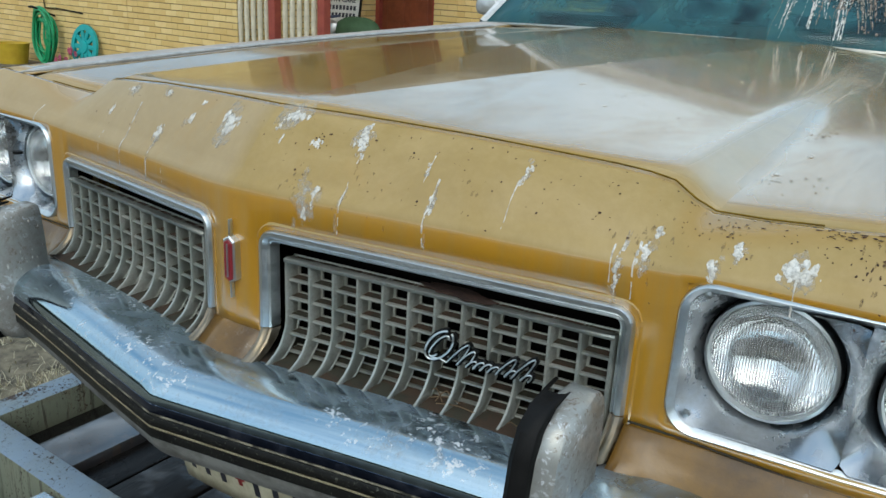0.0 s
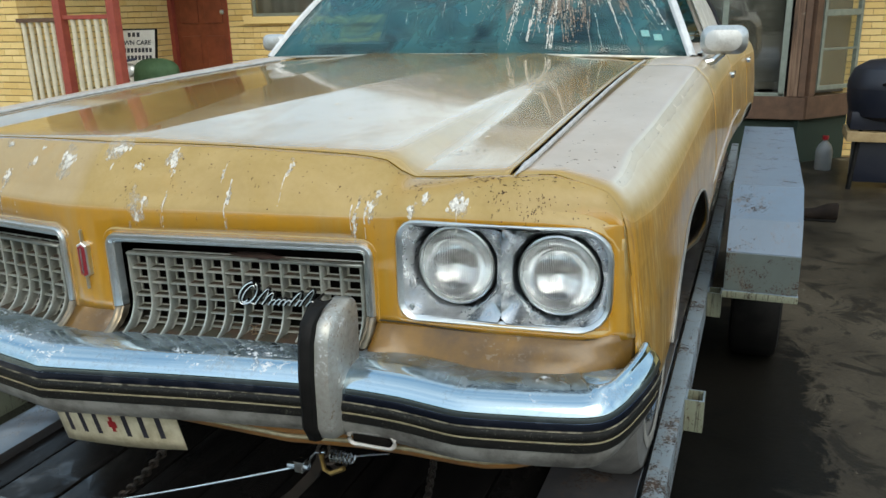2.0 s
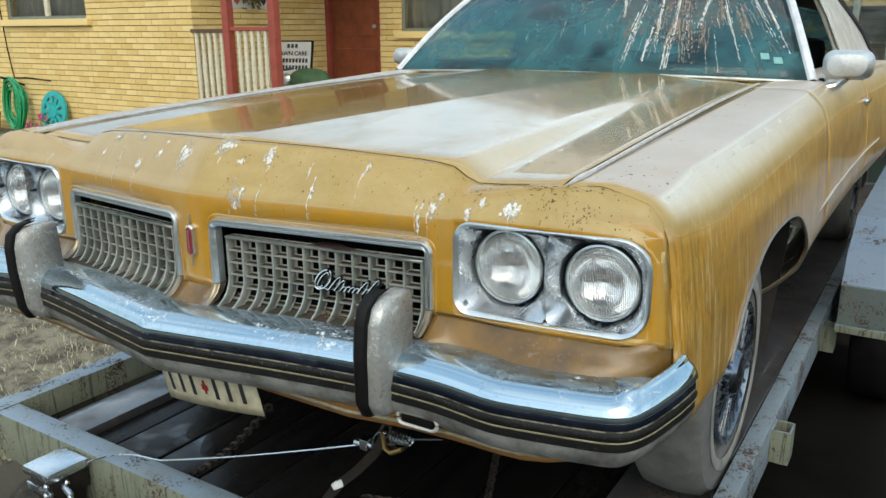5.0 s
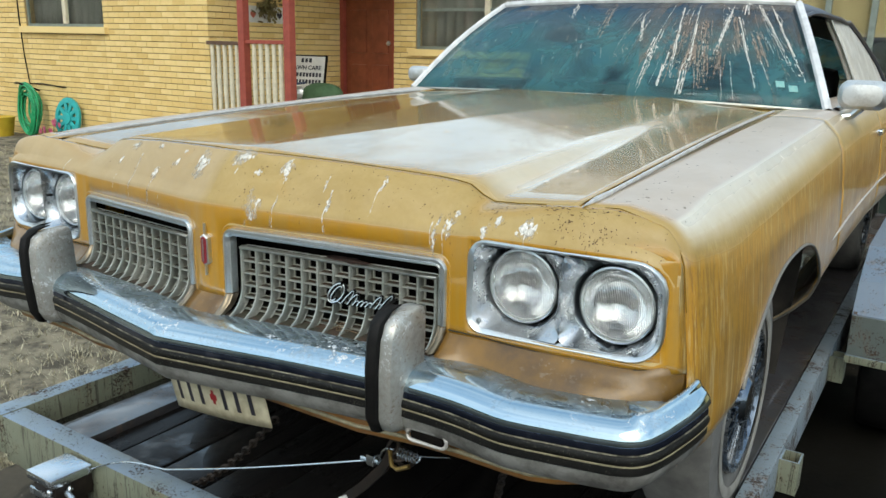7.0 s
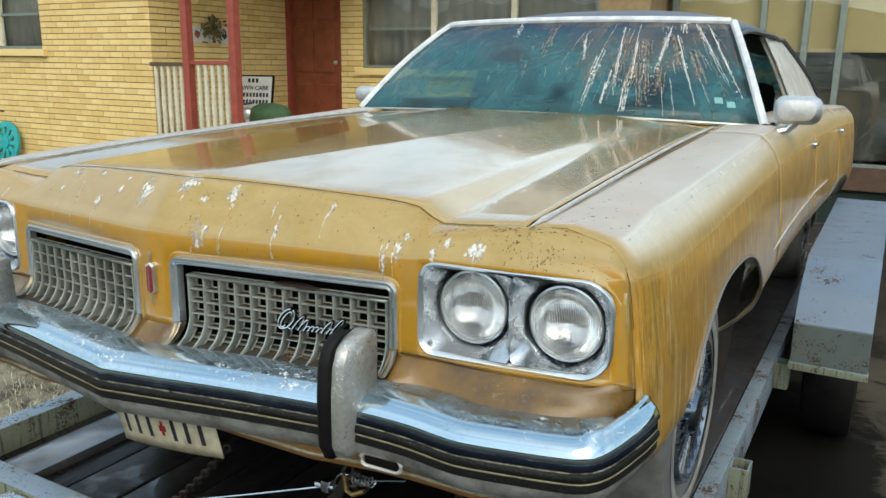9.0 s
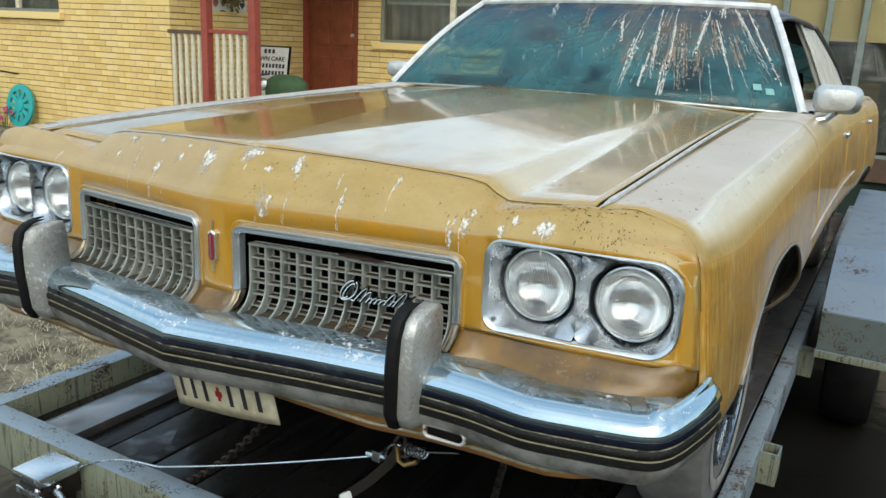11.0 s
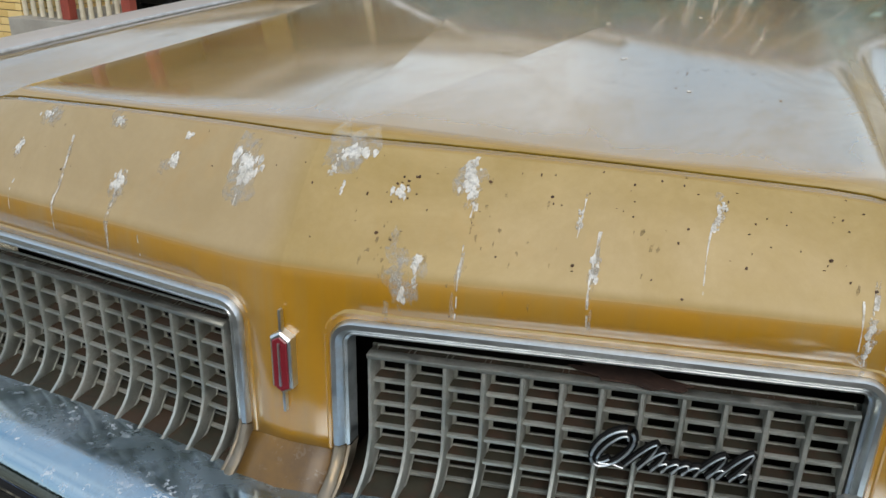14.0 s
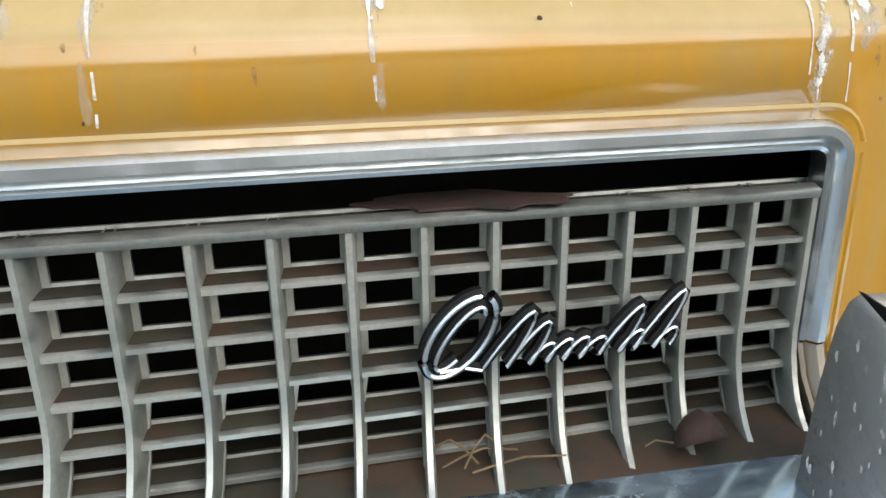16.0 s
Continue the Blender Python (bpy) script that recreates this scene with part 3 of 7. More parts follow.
# hood
def hood_z(x, y):
    """A long wedge that widens from the nose, a step down at its sides, then a flat channel out to the fender."""
    ax = abs(x)
    ys, _ = seam(x)
    t = min(1, max(0, (y - ys) / (2.02 - ys)))
    wedge = 0.19 * max(0.0, y - 0.09)
    top = 1.4425 + 0.0555 * t + 0.010 * math.sin(math.pi * t) - (0.048 + 0.035 * t) * max(0.0, ax - wedge)
    out = ((1.380 + 0.019 * min(1, max(0, (ax - 0.6) / 0.19))) * (1 - t) + (1.480 - 0.009 * (ax - 0.6) / 0.19) * t) + 0.012 * math.sin(math.pi * t)
    return top + (out - top) * soft(0.535, 0.605, ax)


def hood_rear(x):
    return 2.04 - 0.10 * abs(x) ** 2 - 0.35 * max(0, abs(x) - 0.66) ** 1.5 * 4


HOOD_EDGE = 0.782
hx = [0, 0.015, 0.05, 0.1, 0.15, 0.2, 0.25, 0.3, 0.35, 0.4, 0.45, 0.49, 0.52, 0.535, 0.548, 0.56, 0.572, 0.585, 0.6, 0.62, 0.65, 0.69, 0.73, 0.765, HOOD_EDGE]
hx = [-x for x in hx[:0:-1]] + hx
hx_inner = [h for h in hx if 0 <= h <= 0.45]


def hood_x(x, y):
    """The inner columns fan out so that one of them runs along the crease."""
    ax, w = abs(x), max(0.003, 0.19 * (y - 0.09))
    if ax > 0.45:
        return x
    i = hx_inner.index(ax)
    fan = (0, 0.4, 0.8, 1.0) if i < 4 else None
    ax = w * fan[i] if fan else w + (0.45 - w) * (i - 3) / (len(hx_inner) - 4)
    return math.copysign(ax, x)


rows = []
for x_col in hx:
    col = []
    for k in range(40):
        x = x_col
        for step in range(6):
            y = seam(x)[0] + 0.007 + (hood_rear(x) - seam(x)[0] - 0.007) * (k / 39)
            x = hood_x(x_col, y)
        col.append(Vector((x * (1 - 0.035 * soft(0.2, 2.0, y)), y, hood_z(x, y) - (0.006 if k == 0 else 0))))
    rows.append(col)
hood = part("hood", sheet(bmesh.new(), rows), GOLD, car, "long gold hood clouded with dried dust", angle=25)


def crease(ob, on_line):
    """Keep the edges that run along a line crisp."""
    for e in ob.data.edges:
        if all(on_line(ob.data.vertices[i].co) for i in e.vertices):
            e.use_edge_sharp = True


crease(hood, lambda v: v.y > 0.14 and abs(abs(v.x) / (1 - 0.035 * soft(0.2, 2.0, v.y)) - 0.19 * (v.y - 0.09)) < 0.0012)
crease(nose, lambda v: abs(v.x) < 1e-5)
thick(hood, 0.005)
# dark tube and sheets stand in for the shade in the hood's gaps
part("hood_seal", tube(bmesh.new(), [(x, seam(x)[0] + 0.003, seam(x)[1] + 0.0005) for x in xs_all if abs(x) < 0.785], 0.0011, 6), SEAM_BROWN, car, "dark gap along the hood's front edge")
part("seam_filler", sheet(bmesh.new(), [[Vector((x, seam(x)[0] - 0.004 + 0.02 * k, seam(x)[1] - 0.008 - 0.004 * k)) for k in range(4)] for x in xs_all]), SEAM_BROWN, car)
for s in (-1, 1):
    part("seam_filler", sheet(bmesh.new(), [[Vector((s * x, y, hood_z(0.77, min(y, 2.0)) - 0.022)) for x in (0.70, 0.83)] for y in (0.2, 0.6, 1.0, 1.5, 2.0)]), DARK, car)

def arch_z(y, front=True):
    c, half, top = (AXLE_F, 0.565, 1.185) if front else (AXLE_R, 0.60, 1.06)
    d = abs(y - c) / half
    if d >= 1:
        return None
    z = 0.62 + (top - 0.62) * (1 - d ** 2.6) ** 0.45
    return max(z, 0.958) if front and y < c else z


def side_rows(y, front=True):
    zlim = arch_z(y, front)
    if front and y <= AXLE_F - 0.56:
        zlim = 0.958
    us = [0, 0.03, 0.065, 0.10, 0.14, 0.17, 0.185, 0.195, 0.2025, 0.21, 0.2175, 0.23, 0.25, 0.27, 0.29, 0.325, 0.36] + list(np.linspace(0.40, 1.0, 19))
    pts = [side_point(y, u) for u in us]
    if zlim is not None and zlim > pts[-1][1]:
        # squeeze the lower points above the arch
        lo = next(i for i, u in enumerate(us) if u >= 0.36)
        z_from = pts[lo][1]
        zs = np.linspace(z_from, min(zlim, z_from - 0.01), len(us) - lo)
        uu = np.linspace(0, 1, 400)
        zz = [side_point(y, u)[1] for u in uu]
        for k, z in enumerate(zs):
            u = float(np.interp(-z, [-q for q in zz], uu))
            pts[lo + k] = side_point(y, u)
    return pts


def spans(a, b, extra=()):
    n = max(2, int((b - a) / 0.05))
    return sorted(set([round(a + (b - a) * k / n, 4) for k in range(n + 1)] + [e for e in extra if a < e < b]))


arch_f = [AXLE_F + q * 0.565 for q in (-1.0, -0.999, -0.99, -0.97, -0.94, 0.94, 0.97, 0.99, 0.999, 1.0)]
arch_r = [AXLE_R + q * 0.60 for q in (-1.0, -0.999, -0.99, -0.97, -0.94, 0.94, 0.97, 0.99, 0.999, 1.0)]
for s in (-1, 1):
    for nm, a, b, fr, lab in (("front_fender", 0.19, 1.80, True, "gold front fender streaked with dark run-off"), ("front_door", 1.806, 3.0, True, "gold door, dusty below"),
                              ("rear_door", 3.006, 3.95, False, ""), ("rear_quarter", 3.956, 5.55, False, "")):
        rows = []
        for y in spans(a, b, arch_f + arch_r):
            y0 = y
            rows.append([Vector((s * x, y0 if not (nm == "front_fender" and y == a) else 0.189, z)) for x, z in side_rows(y, fr)])
        p = part(nm, sheet(bmesh.new(), rows), GOLD, car, lab, angle=40)
        thick(p, 0.004)
    part("panel_gap", tube(bmesh.new(), [(s * (side_point(0.19, u)[0] + 0.0002), 0.1895, side_point(0.19, u)[1] + 0.0004) for u in np.linspace(0.06, 0.46, 22)], 0.0009, 6), SEAM_BROWN, car, "dark gap between nose and fender")
    # arch trim
    for c, half, fr in ((AXLE_F, 0.565, True), (AXLE_R, 0.60, False)):
        pts = []
        for k in range(61):
            a = math.pi * k / 60
            y = c - half * 0.9985 * math.cos(a)
            z = arch_z(y, fr)
            u = np.linspace(0, 1, 300)
            zz = [side_point(y, q)[1] for q in u]
            x = side_point(y, float(np.interp(-z, [-q for q in zz], u)))[0]
            if z > 0.97 or y > c:
                pts.append((s * (x + 0.002), y, z))
        part("arch_trim", tube(bmesh.new(), pts, 0.0038, 6), ARCH_METAL, car, "thin bright wheel arch trim")
        # dark wheel housing
        rows = []
        for k in range(25):
            a = 0.62 + (math.pi - 0.62) * k / 24
            y, z = c - (half + 0.015) * math.cos(a), 0.62 + (arch_z(c, fr) - 0.60) * math.sin(a) ** 0.7
            rows.append([Vector((s * x, y, z)) for x in (1.03 - 0.08 * (1 - math.sin(a)), 0.85, 0.62)])
        part("wheel_housing", sheet(bmesh.new(), rows), LINER, car)
    # fender top bead beside the hood
    pts = [(s * (0.803 - 0.028 * soft(0.2, 2.0, y)), y, hood_z(0.78, y) + 0.003) for y in np.linspace(0.17, 1.93, 24)]
    part("fender_bead", tube(bmesh.new(), pts, 0.0048, 8, taper=[0.05, 1.5] + [1] * 22), DULL, car, "thin worn bright bead along the hood's edge")
    # side moulding
    pts = [(s * (side_point(y, 0.615)[0] + 0.004), y, side_point(y, 0.615)[1]) for y in np.linspace(1.62, 3.5, 30)]
    part("side_moulding", tube(bmesh.new(), pts, 0.0042, 6, taper=[0.15, 0.7] + [1] * 27 + [0.3]), DULL, car, "pale side moulding")
    for y in (2.95, 4.05):
        x, z = side_point(y, 0.40)
        part("door_handle", boxed((s * (x + 0.002) - 0.012, y - 0.09, z - 0.012), (s * (x + 0.002) + 0.018 * 1, y + 0.07, z + 0.012), 0.006), CHROME, car, "chrome door handle")

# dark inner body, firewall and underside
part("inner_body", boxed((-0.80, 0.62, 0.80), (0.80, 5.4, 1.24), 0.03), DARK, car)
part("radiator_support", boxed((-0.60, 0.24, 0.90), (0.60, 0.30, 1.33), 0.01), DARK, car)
part("tail_panel", boxed((-0.93, 5.35, 0.75), (0.93, 5.54, 1.38), 0.05), GOLD, car)

# trunk, roof, windscreen
rows = [[Vector((x, y, top_z(y) + 0.02 - 0.02 * x * x)) for x in np.linspace(-0.81, 0.81, 15)] for y in np.linspace(4.35, 5.5, 9)]
thick(part("trunk_lid", sheet(bmesh.new(), rows), GOLD, car), 0.005)


def screen_point(u, v):
    """u -1..1 across, v 0..1 from the cowl up."""
    a = abs(u)
    xb, yb, zb = 0.929 * u - 0.016, 1.97 + 0.16 * a ** 2.2, 1.492 - 0.022 * a ** 2
    xt, yt, zt = 0.70 * u - 0.025, 2.56 + 0.08 * a ** 2.2, 1.893 - 0.012 * a ** 2
    bow = 0.03 * math.sin(math.pi * v)
    return Vector((xb + (xt - xb) * v, yb + (yt - yb) * v - bow * 0.6, zb + (zt - zb) * v + bow * 0.7))


us, vs = np.linspace(-1, 1, 25), np.linspace(0, 1, 9)
screen = part("windscreen", sheet(bmesh.new(), [[screen_point(u, v) for v in vs] for u in us]), TINTED, car, "green-tinted windscreen with brown and white bird droppings", angle=60)
thick(screen, 0.005)
screen.visible_shadow = False
part("windscreen_header", tube(bmesh.new(), [screen_point(u, 1.0) + Vector((0, 0.0, 0.004)) for u in us], 0.017, 8), WHITE_TRIM, car, "white trim round the windscreen")
part("windscreen_base_trim", tube(bmesh.new(), [screen_point(u, 0.0) + Vector((0, -0.006, 0.0)) for u in us], 0.007, 6), GREY_METAL, car)
for s in (-1, 1):
    part("pillar_trim", tube(bmesh.new(), [screen_point(s, v) + Vector((s * 0.012, 0.004, 0)) for v in vs], 0.017, 8), WHITE_TRIM, car, "white windscreen pillar")
    part("pillar", tube(bmesh.new(), [screen_point(s, v) + Vector((s * 0.008, 0.035, -0.008)) for v in vs], 0.016, 8), CABIN, car)
# cowl between hood and glass
rows = [[Vector((x, hood_rear(x) + 0.006 + k * 0.03, 1.478 - 0.03 * x * x + 0.002 * k)) for k in range(5)] for x in np.linspace(-0.93, 0.93, 31)]
thick(part("cowl", sheet(bmesh.new(), rows), GOLD, car), 0.004)


def roof_point(u, y):
    w = tab(y, [2.56, 2.8, 3.4, 4.0, 4.3], [0.705, 0.735, 0.75, 0.74, 0.72])
    z = tab(y, [2.56, 2.7, 3.0, 3.4, 3.8, 4.1, 4.3], [1.895, 1.930, 1.965, 1.985, 1.965, 1.90, 1.845])
    return Vector((w * u, y + 0.08 * abs(u) ** 2.2 * (1 - soft(2.56, 3.0, y)), z - abs(u) ** 3 * tab(y, [2.56, 2.8, 3.0, 3.4, 3.8, 4.1, 4.3], [0.055, 0.08, 0.105, 0.13, 0.13, 0.11, 0.09])))


ry = np.linspace(2.56, 4.3, 16)
thick(part("roof", sheet(bmesh.new(), [[roof_point(u, y) for u in np.linspace(-1, 1, 17)] for y in ry]), ROOF_VINYL, car, "dark blue vinyl roof"), 0.01)
for s in (-1, 1):
    back = [Vector((s * x, y, z)) for x, y, z in ((0.748, 3.74, 1.838), (0.764, 4.04, 1.785), (0.794, 4.36, 1.705), (0.832, 4.64, 1.612), (0.862, 4.78, 1.53), (0.90, 4.93, 1.455))]
    front = [Vector((s * x, y, z)) for x, y, z in ((0.734, 3.18, 1.848), (0.760, 3.185, 1.795), (0.805, 3.19, 1.71), (0.845, 3.195, 1.62), (0.88, 3.20, 1.54), (0.912, 3.205, 1.462))]
    part("drip_rail", tube(bmesh.new(), [roof_point(s, y) + Vector((s * 0.012, 0, -0.012)) for y in ry if y < 3.7] + [q + Vector((s * 0.010, 0, 0.004)) for q in back], 0.011, 6), ROOF_VINYL, car, "dark roof edge")
    rows = [[a.lerp(b, q) + Vector((s * 0.012 * math.sin(math.pi * q), 0, 0)) for q in np.linspace(0, 1, 6)] for a, b in zip(front, back)]
    thick(part("rear_pillar", sheet(bmesh.new(), rows), VINYL, car, "pale dusty rear roof pillar"), 0.02)
    part("window_trim", tube(bmesh.new(), [q + Vector((s * 0.006, -0.006, 0)) for q in front], 0.007, 6), GREY_METAL, car)
    pts = [(s * 0.95, 2.16, 1.475), (s * 0.945, 2.7, 1.474), (s * 0.93, 3.2, 1.468)]
    part("sill_trim", tube(bmesh.new(), pts, 0.012, 6), BRIGHT, car)
rows = [[Vector((x * (0.72 + 0.14 * t), 4.3 + 0.62 * t, 1.845 - 0.38 * t)) for x in np.linspace(-1, 1, 5)] for t in np.linspace(0, 1, 5)]
rear_glass = part("rear_window", sheet(bmesh.new(), rows), TINTED, car)
thick(rear_glass, 0.005)
rear_glass.visible_shadow = False
# cabin
part("headliner", sheet(bmesh.new(), [[roof_point(u * 0.97, y) - Vector((0, 0, 0.035)) for u in np.linspace(-1, 1, 9)] for y in ry]), CABIN, car, "dark headliner")
part("dashboard", boxed((-0.82, 2.12, 1.20), (0.82, 2.42, 1.44), 0.05), CABIN, car, "dark dashboard")
for y in (2.95, 3.85):
    bm = boxed((-0.72, y, 0.9), (0.72, y + 0.18, 1.52 if y < 3 else 1.60), 0.06)
    part("seat_back", bm, CABIN, car, "dark bench seat")
pts = [(0.40 + 0.19 * math.cos(a), 2.55 + 0.06 * math.sin(a), 1.42 + 0.18 * math.sin(a)) for a in np.linspace(0, 2 * math.pi, 25)[:-1]]
part("steering_wheel", tube(bmesh.new(), pts, 0.012, 6, True), RUBBER, car)


STRIP = mottled("grimy_black_strip", (0.004, 0.004, 0.0045), (0.013, 0.013, 0.011), 12, 0.42, fine=90)
bsdf(STRIP).inputs["Specular IOR Level"].default_value = 0.3
scuff = math_of(STRIP, "MULTIPLY", ramp(STRIP, noise_of(STRIP, 260, 5, 0.7, 0.3), [(0.60, (0, 0, 0)), (0.66, (0.6, 0.6, 0.6))]), ramp(STRIP, noise_of(STRIP, 5, 5, 0.6), [(0.40, (0.12, 0.12, 0.12)), (0.60, (1, 1, 1))]))
lk(STRIP, mixc(STRIP, scuff, bsdf(STRIP).inputs["Base Color"].links[0].from_socket, (0.30, 0.30, 0.24)), bsdf(STRIP).inputs["Base Color"])
DARK_REFLECTION = flecked(chrome_material("dark_reflection_chrome", 0.12, 0.3, (0.060, 0.075, 0.125)), True, 0.0)
BEAD = mottled("broken_dusty_line", (0.36, 0.33, 0.24), (0.012, 0.012, 0.011), 38, 0.6, fine=160, lo=0.40, hi=0.58)
CREAM_DUST = mottled("dust_filled_bead", (0.42, 0.37, 0.24), (0.20, 0.17, 0.10), 40, 0.6)
# ---- bumper ----
BX = [0, 0.15, 0.30, 0.45, 0.55, 0.66, 0.745, 0.785, 0.86, 0.94, 0.98, 1.003, 1.020, 1.034, 1.046, 1.053, 1.055]
BY = [-0.151, -0.120, -0.086, -0.052, -0.034, -0.026, -0.027, -0.024, -0.012, 0.001, 0.010, 0.026, 0.054, 0.095, 0.14, 0.178, 0.205]
BZ = [1.066, 1.0655, 1.064, 1.060, 1.0575, 1.0535, 1.0475, 1.0465, 1.048, 1.051, 1.054, 1.057, 1.061, 1.066, 1.071, 1.075, 1.077]
path = [Vector((x, y, z)) for x, y, z in zip(BX, BY, BZ)]


def rounded_path(pts, n=4):
    """Catmull-Rom curve through the points."""
    out = []
    for i in range(len(pts) - 1):
        a, b, c, d = pts[max(0, i - 1)], pts[i], pts[i + 1], pts[min(len(pts) - 1, i + 2)]
        for k in range(n):
            t = k / n
            out.append(0.5 * ((2 * b) + (c - a) * t + (2 * a - 5 * b + 4 * c - d) * t * t + (3 * b - a - 3 * c + d) * t ** 3))
    return out + [pts[-1]]


path = rounded_path(path)
path = [Vector((-p.x, p.y, p.z)) for p in path[:0:-1]] + path


def bumper_rows(prof, pts):
    """A section, as distances inward and above the foot of the bright band, carried along the bumper."""
    rows = []
    for i, p in enumerate(pts):
        a, b = pts[max(0, i - 1)], pts[min(len(pts) - 1, i + 1)]
        t = (b - a)
        t.z = 0
        t.normalize()
        inw = Vector((-t.y, t.x, 0))
        pinch = 1 - 0.9 * soft(0.975, 1.025, abs(p.x))
        rows.append([p + inw * (d if d < 0.02 else 0.02 + (d - 0.02) * pinch) + Vector((0, 0, z)) for d, z in prof])
    return rows


BUMP = [(0.15, 0.006), (0.146, 0.017), (0.134, 0.023), (0.105, 0.0285), (0.078, 0.0320), (0.060, 0.0330), (0.046, 0.0328), (0.035, 0.0312), (0.026, 0.0282), (0.017, 0.0235), (0.009, 0.0165), (0.003, 0.008), (0.0, -0.001), (0.0015, -0.004),
        (0.006, -0.006), (0.007, -0.015), (0.007, -0.017), (0.007, -0.050), (0.007, -0.056), (0.010, -0.068), (0.015, -0.080), (0.026, -0.090), (0.06, -0.094), (0.11, -0.086)]
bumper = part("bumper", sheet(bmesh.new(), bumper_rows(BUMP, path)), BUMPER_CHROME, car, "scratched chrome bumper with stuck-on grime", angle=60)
thick(bumper, 0.004, 1)
inner = [p for p in path if abs(p.x) < 1.0545]
# dark blue colour stands in for the ground mirrored in this chrome band
part("steel_band", sheet(bmesh.new(), bumper_rows([(0.004, -0.0030), (-0.0030, -0.0045), (-0.0040, -0.0085), (-0.0042, -0.0160), (-0.003, -0.0175), (0.004, -0.0178)], inner)), DARK_REFLECTION, bumper, "chrome band below the bright roll, coloured dark like reflected ground")
part("strip_bead", sheet(bmesh.new(), bumper_rows([(0.002, -0.0176), (-0.0046, -0.0180), (-0.0046, -0.0194), (0.002, -0.0200)], inner)), BEAD, bumper, "thin broken pale line")
part("rubber_strip", sheet(bmesh.new(), bumper_rows([(0.001, -0.0196), (-0.006, -0.0202), (-0.008, -0.025), (-0.008, -0.031), (-0.006, -0.0355), (0.001, -0.036)], inner)), STRIP, bumper, "black rubber strip speckled with grime")
part("rubber_strip", sheet(bmesh.new(), bumper_rows([(0.003, -0.0405), (-0.005, -0.0410), (-0.0055, -0.0480), (-0.005, -0.0540), (0.005, -0.0555)], inner)), STRIP, bumper)
part("strip_bead", sheet(bmesh.new(), bumper_rows([(0.001, -0.0368), (-0.0055, -0.0373), (-0.0055, -0.0393), (0.001, -0.0398)], inner)), CREAM_DUST, bumper, "dusty pale bead between the strips")
part("bumper_lip", sheet(bmesh.new(), bumper_rows([(-0.002, -0.057), (0.0005, -0.066), (0.0065, -0.081), (0.022, -0.0975), (0.06, -0.1015), (0.112, -0.093)], path)), LIP, bumper, "dust-caked lower lip")

for s in (-1, 1):
    rows = [[Vector((s * (p.x - 0.019), p.y + 0.017, p.z + 0.0275)), Vector((s * min(p.x - 0.021, 0.99), 0.14, 1.083)), Vector((s * min(p.x - 0.021, 0.99), 0.25, 1.083))] for p in path if 0.95 < p.x and p.y < 0.14]
    thick(part("bumper_end_shelf", sheet(bmesh.new(), rows), BUMPER_CHROME, bumper), 0.003)

# painted pan below the bumper, with a pale edge
rows = []
for x in np.linspace(-0.93, 0.93, 41):
    yb = max(0.0, tab(abs(x), BX, BY) + 0.058) + 0.05 * soft(0.8, 0.93, abs(x))
    rows.append([Vector((x, yb + dy, z)) for dy, z in ((0.06, 0.985), (0.012, 0.965), (0.0, 0.945), (0.0, 0.922), (0.006, 0.910), (0.025, 0.903), (0.10, 0.906))])
pan = part("lower_pan", sheet(bmesh.new(), rows), PAN_GOLD, car, "rusty orange-gold pan under the bumper", angle=60)
thick(pan, 0.003)
part("pan_edge", tube(bmesh.new(), [r[3] + Vector((0, -0.002, 0.006)) for r in rows], 0.0045, 6), CREAM_DUST, pan, "pale dusty edge")


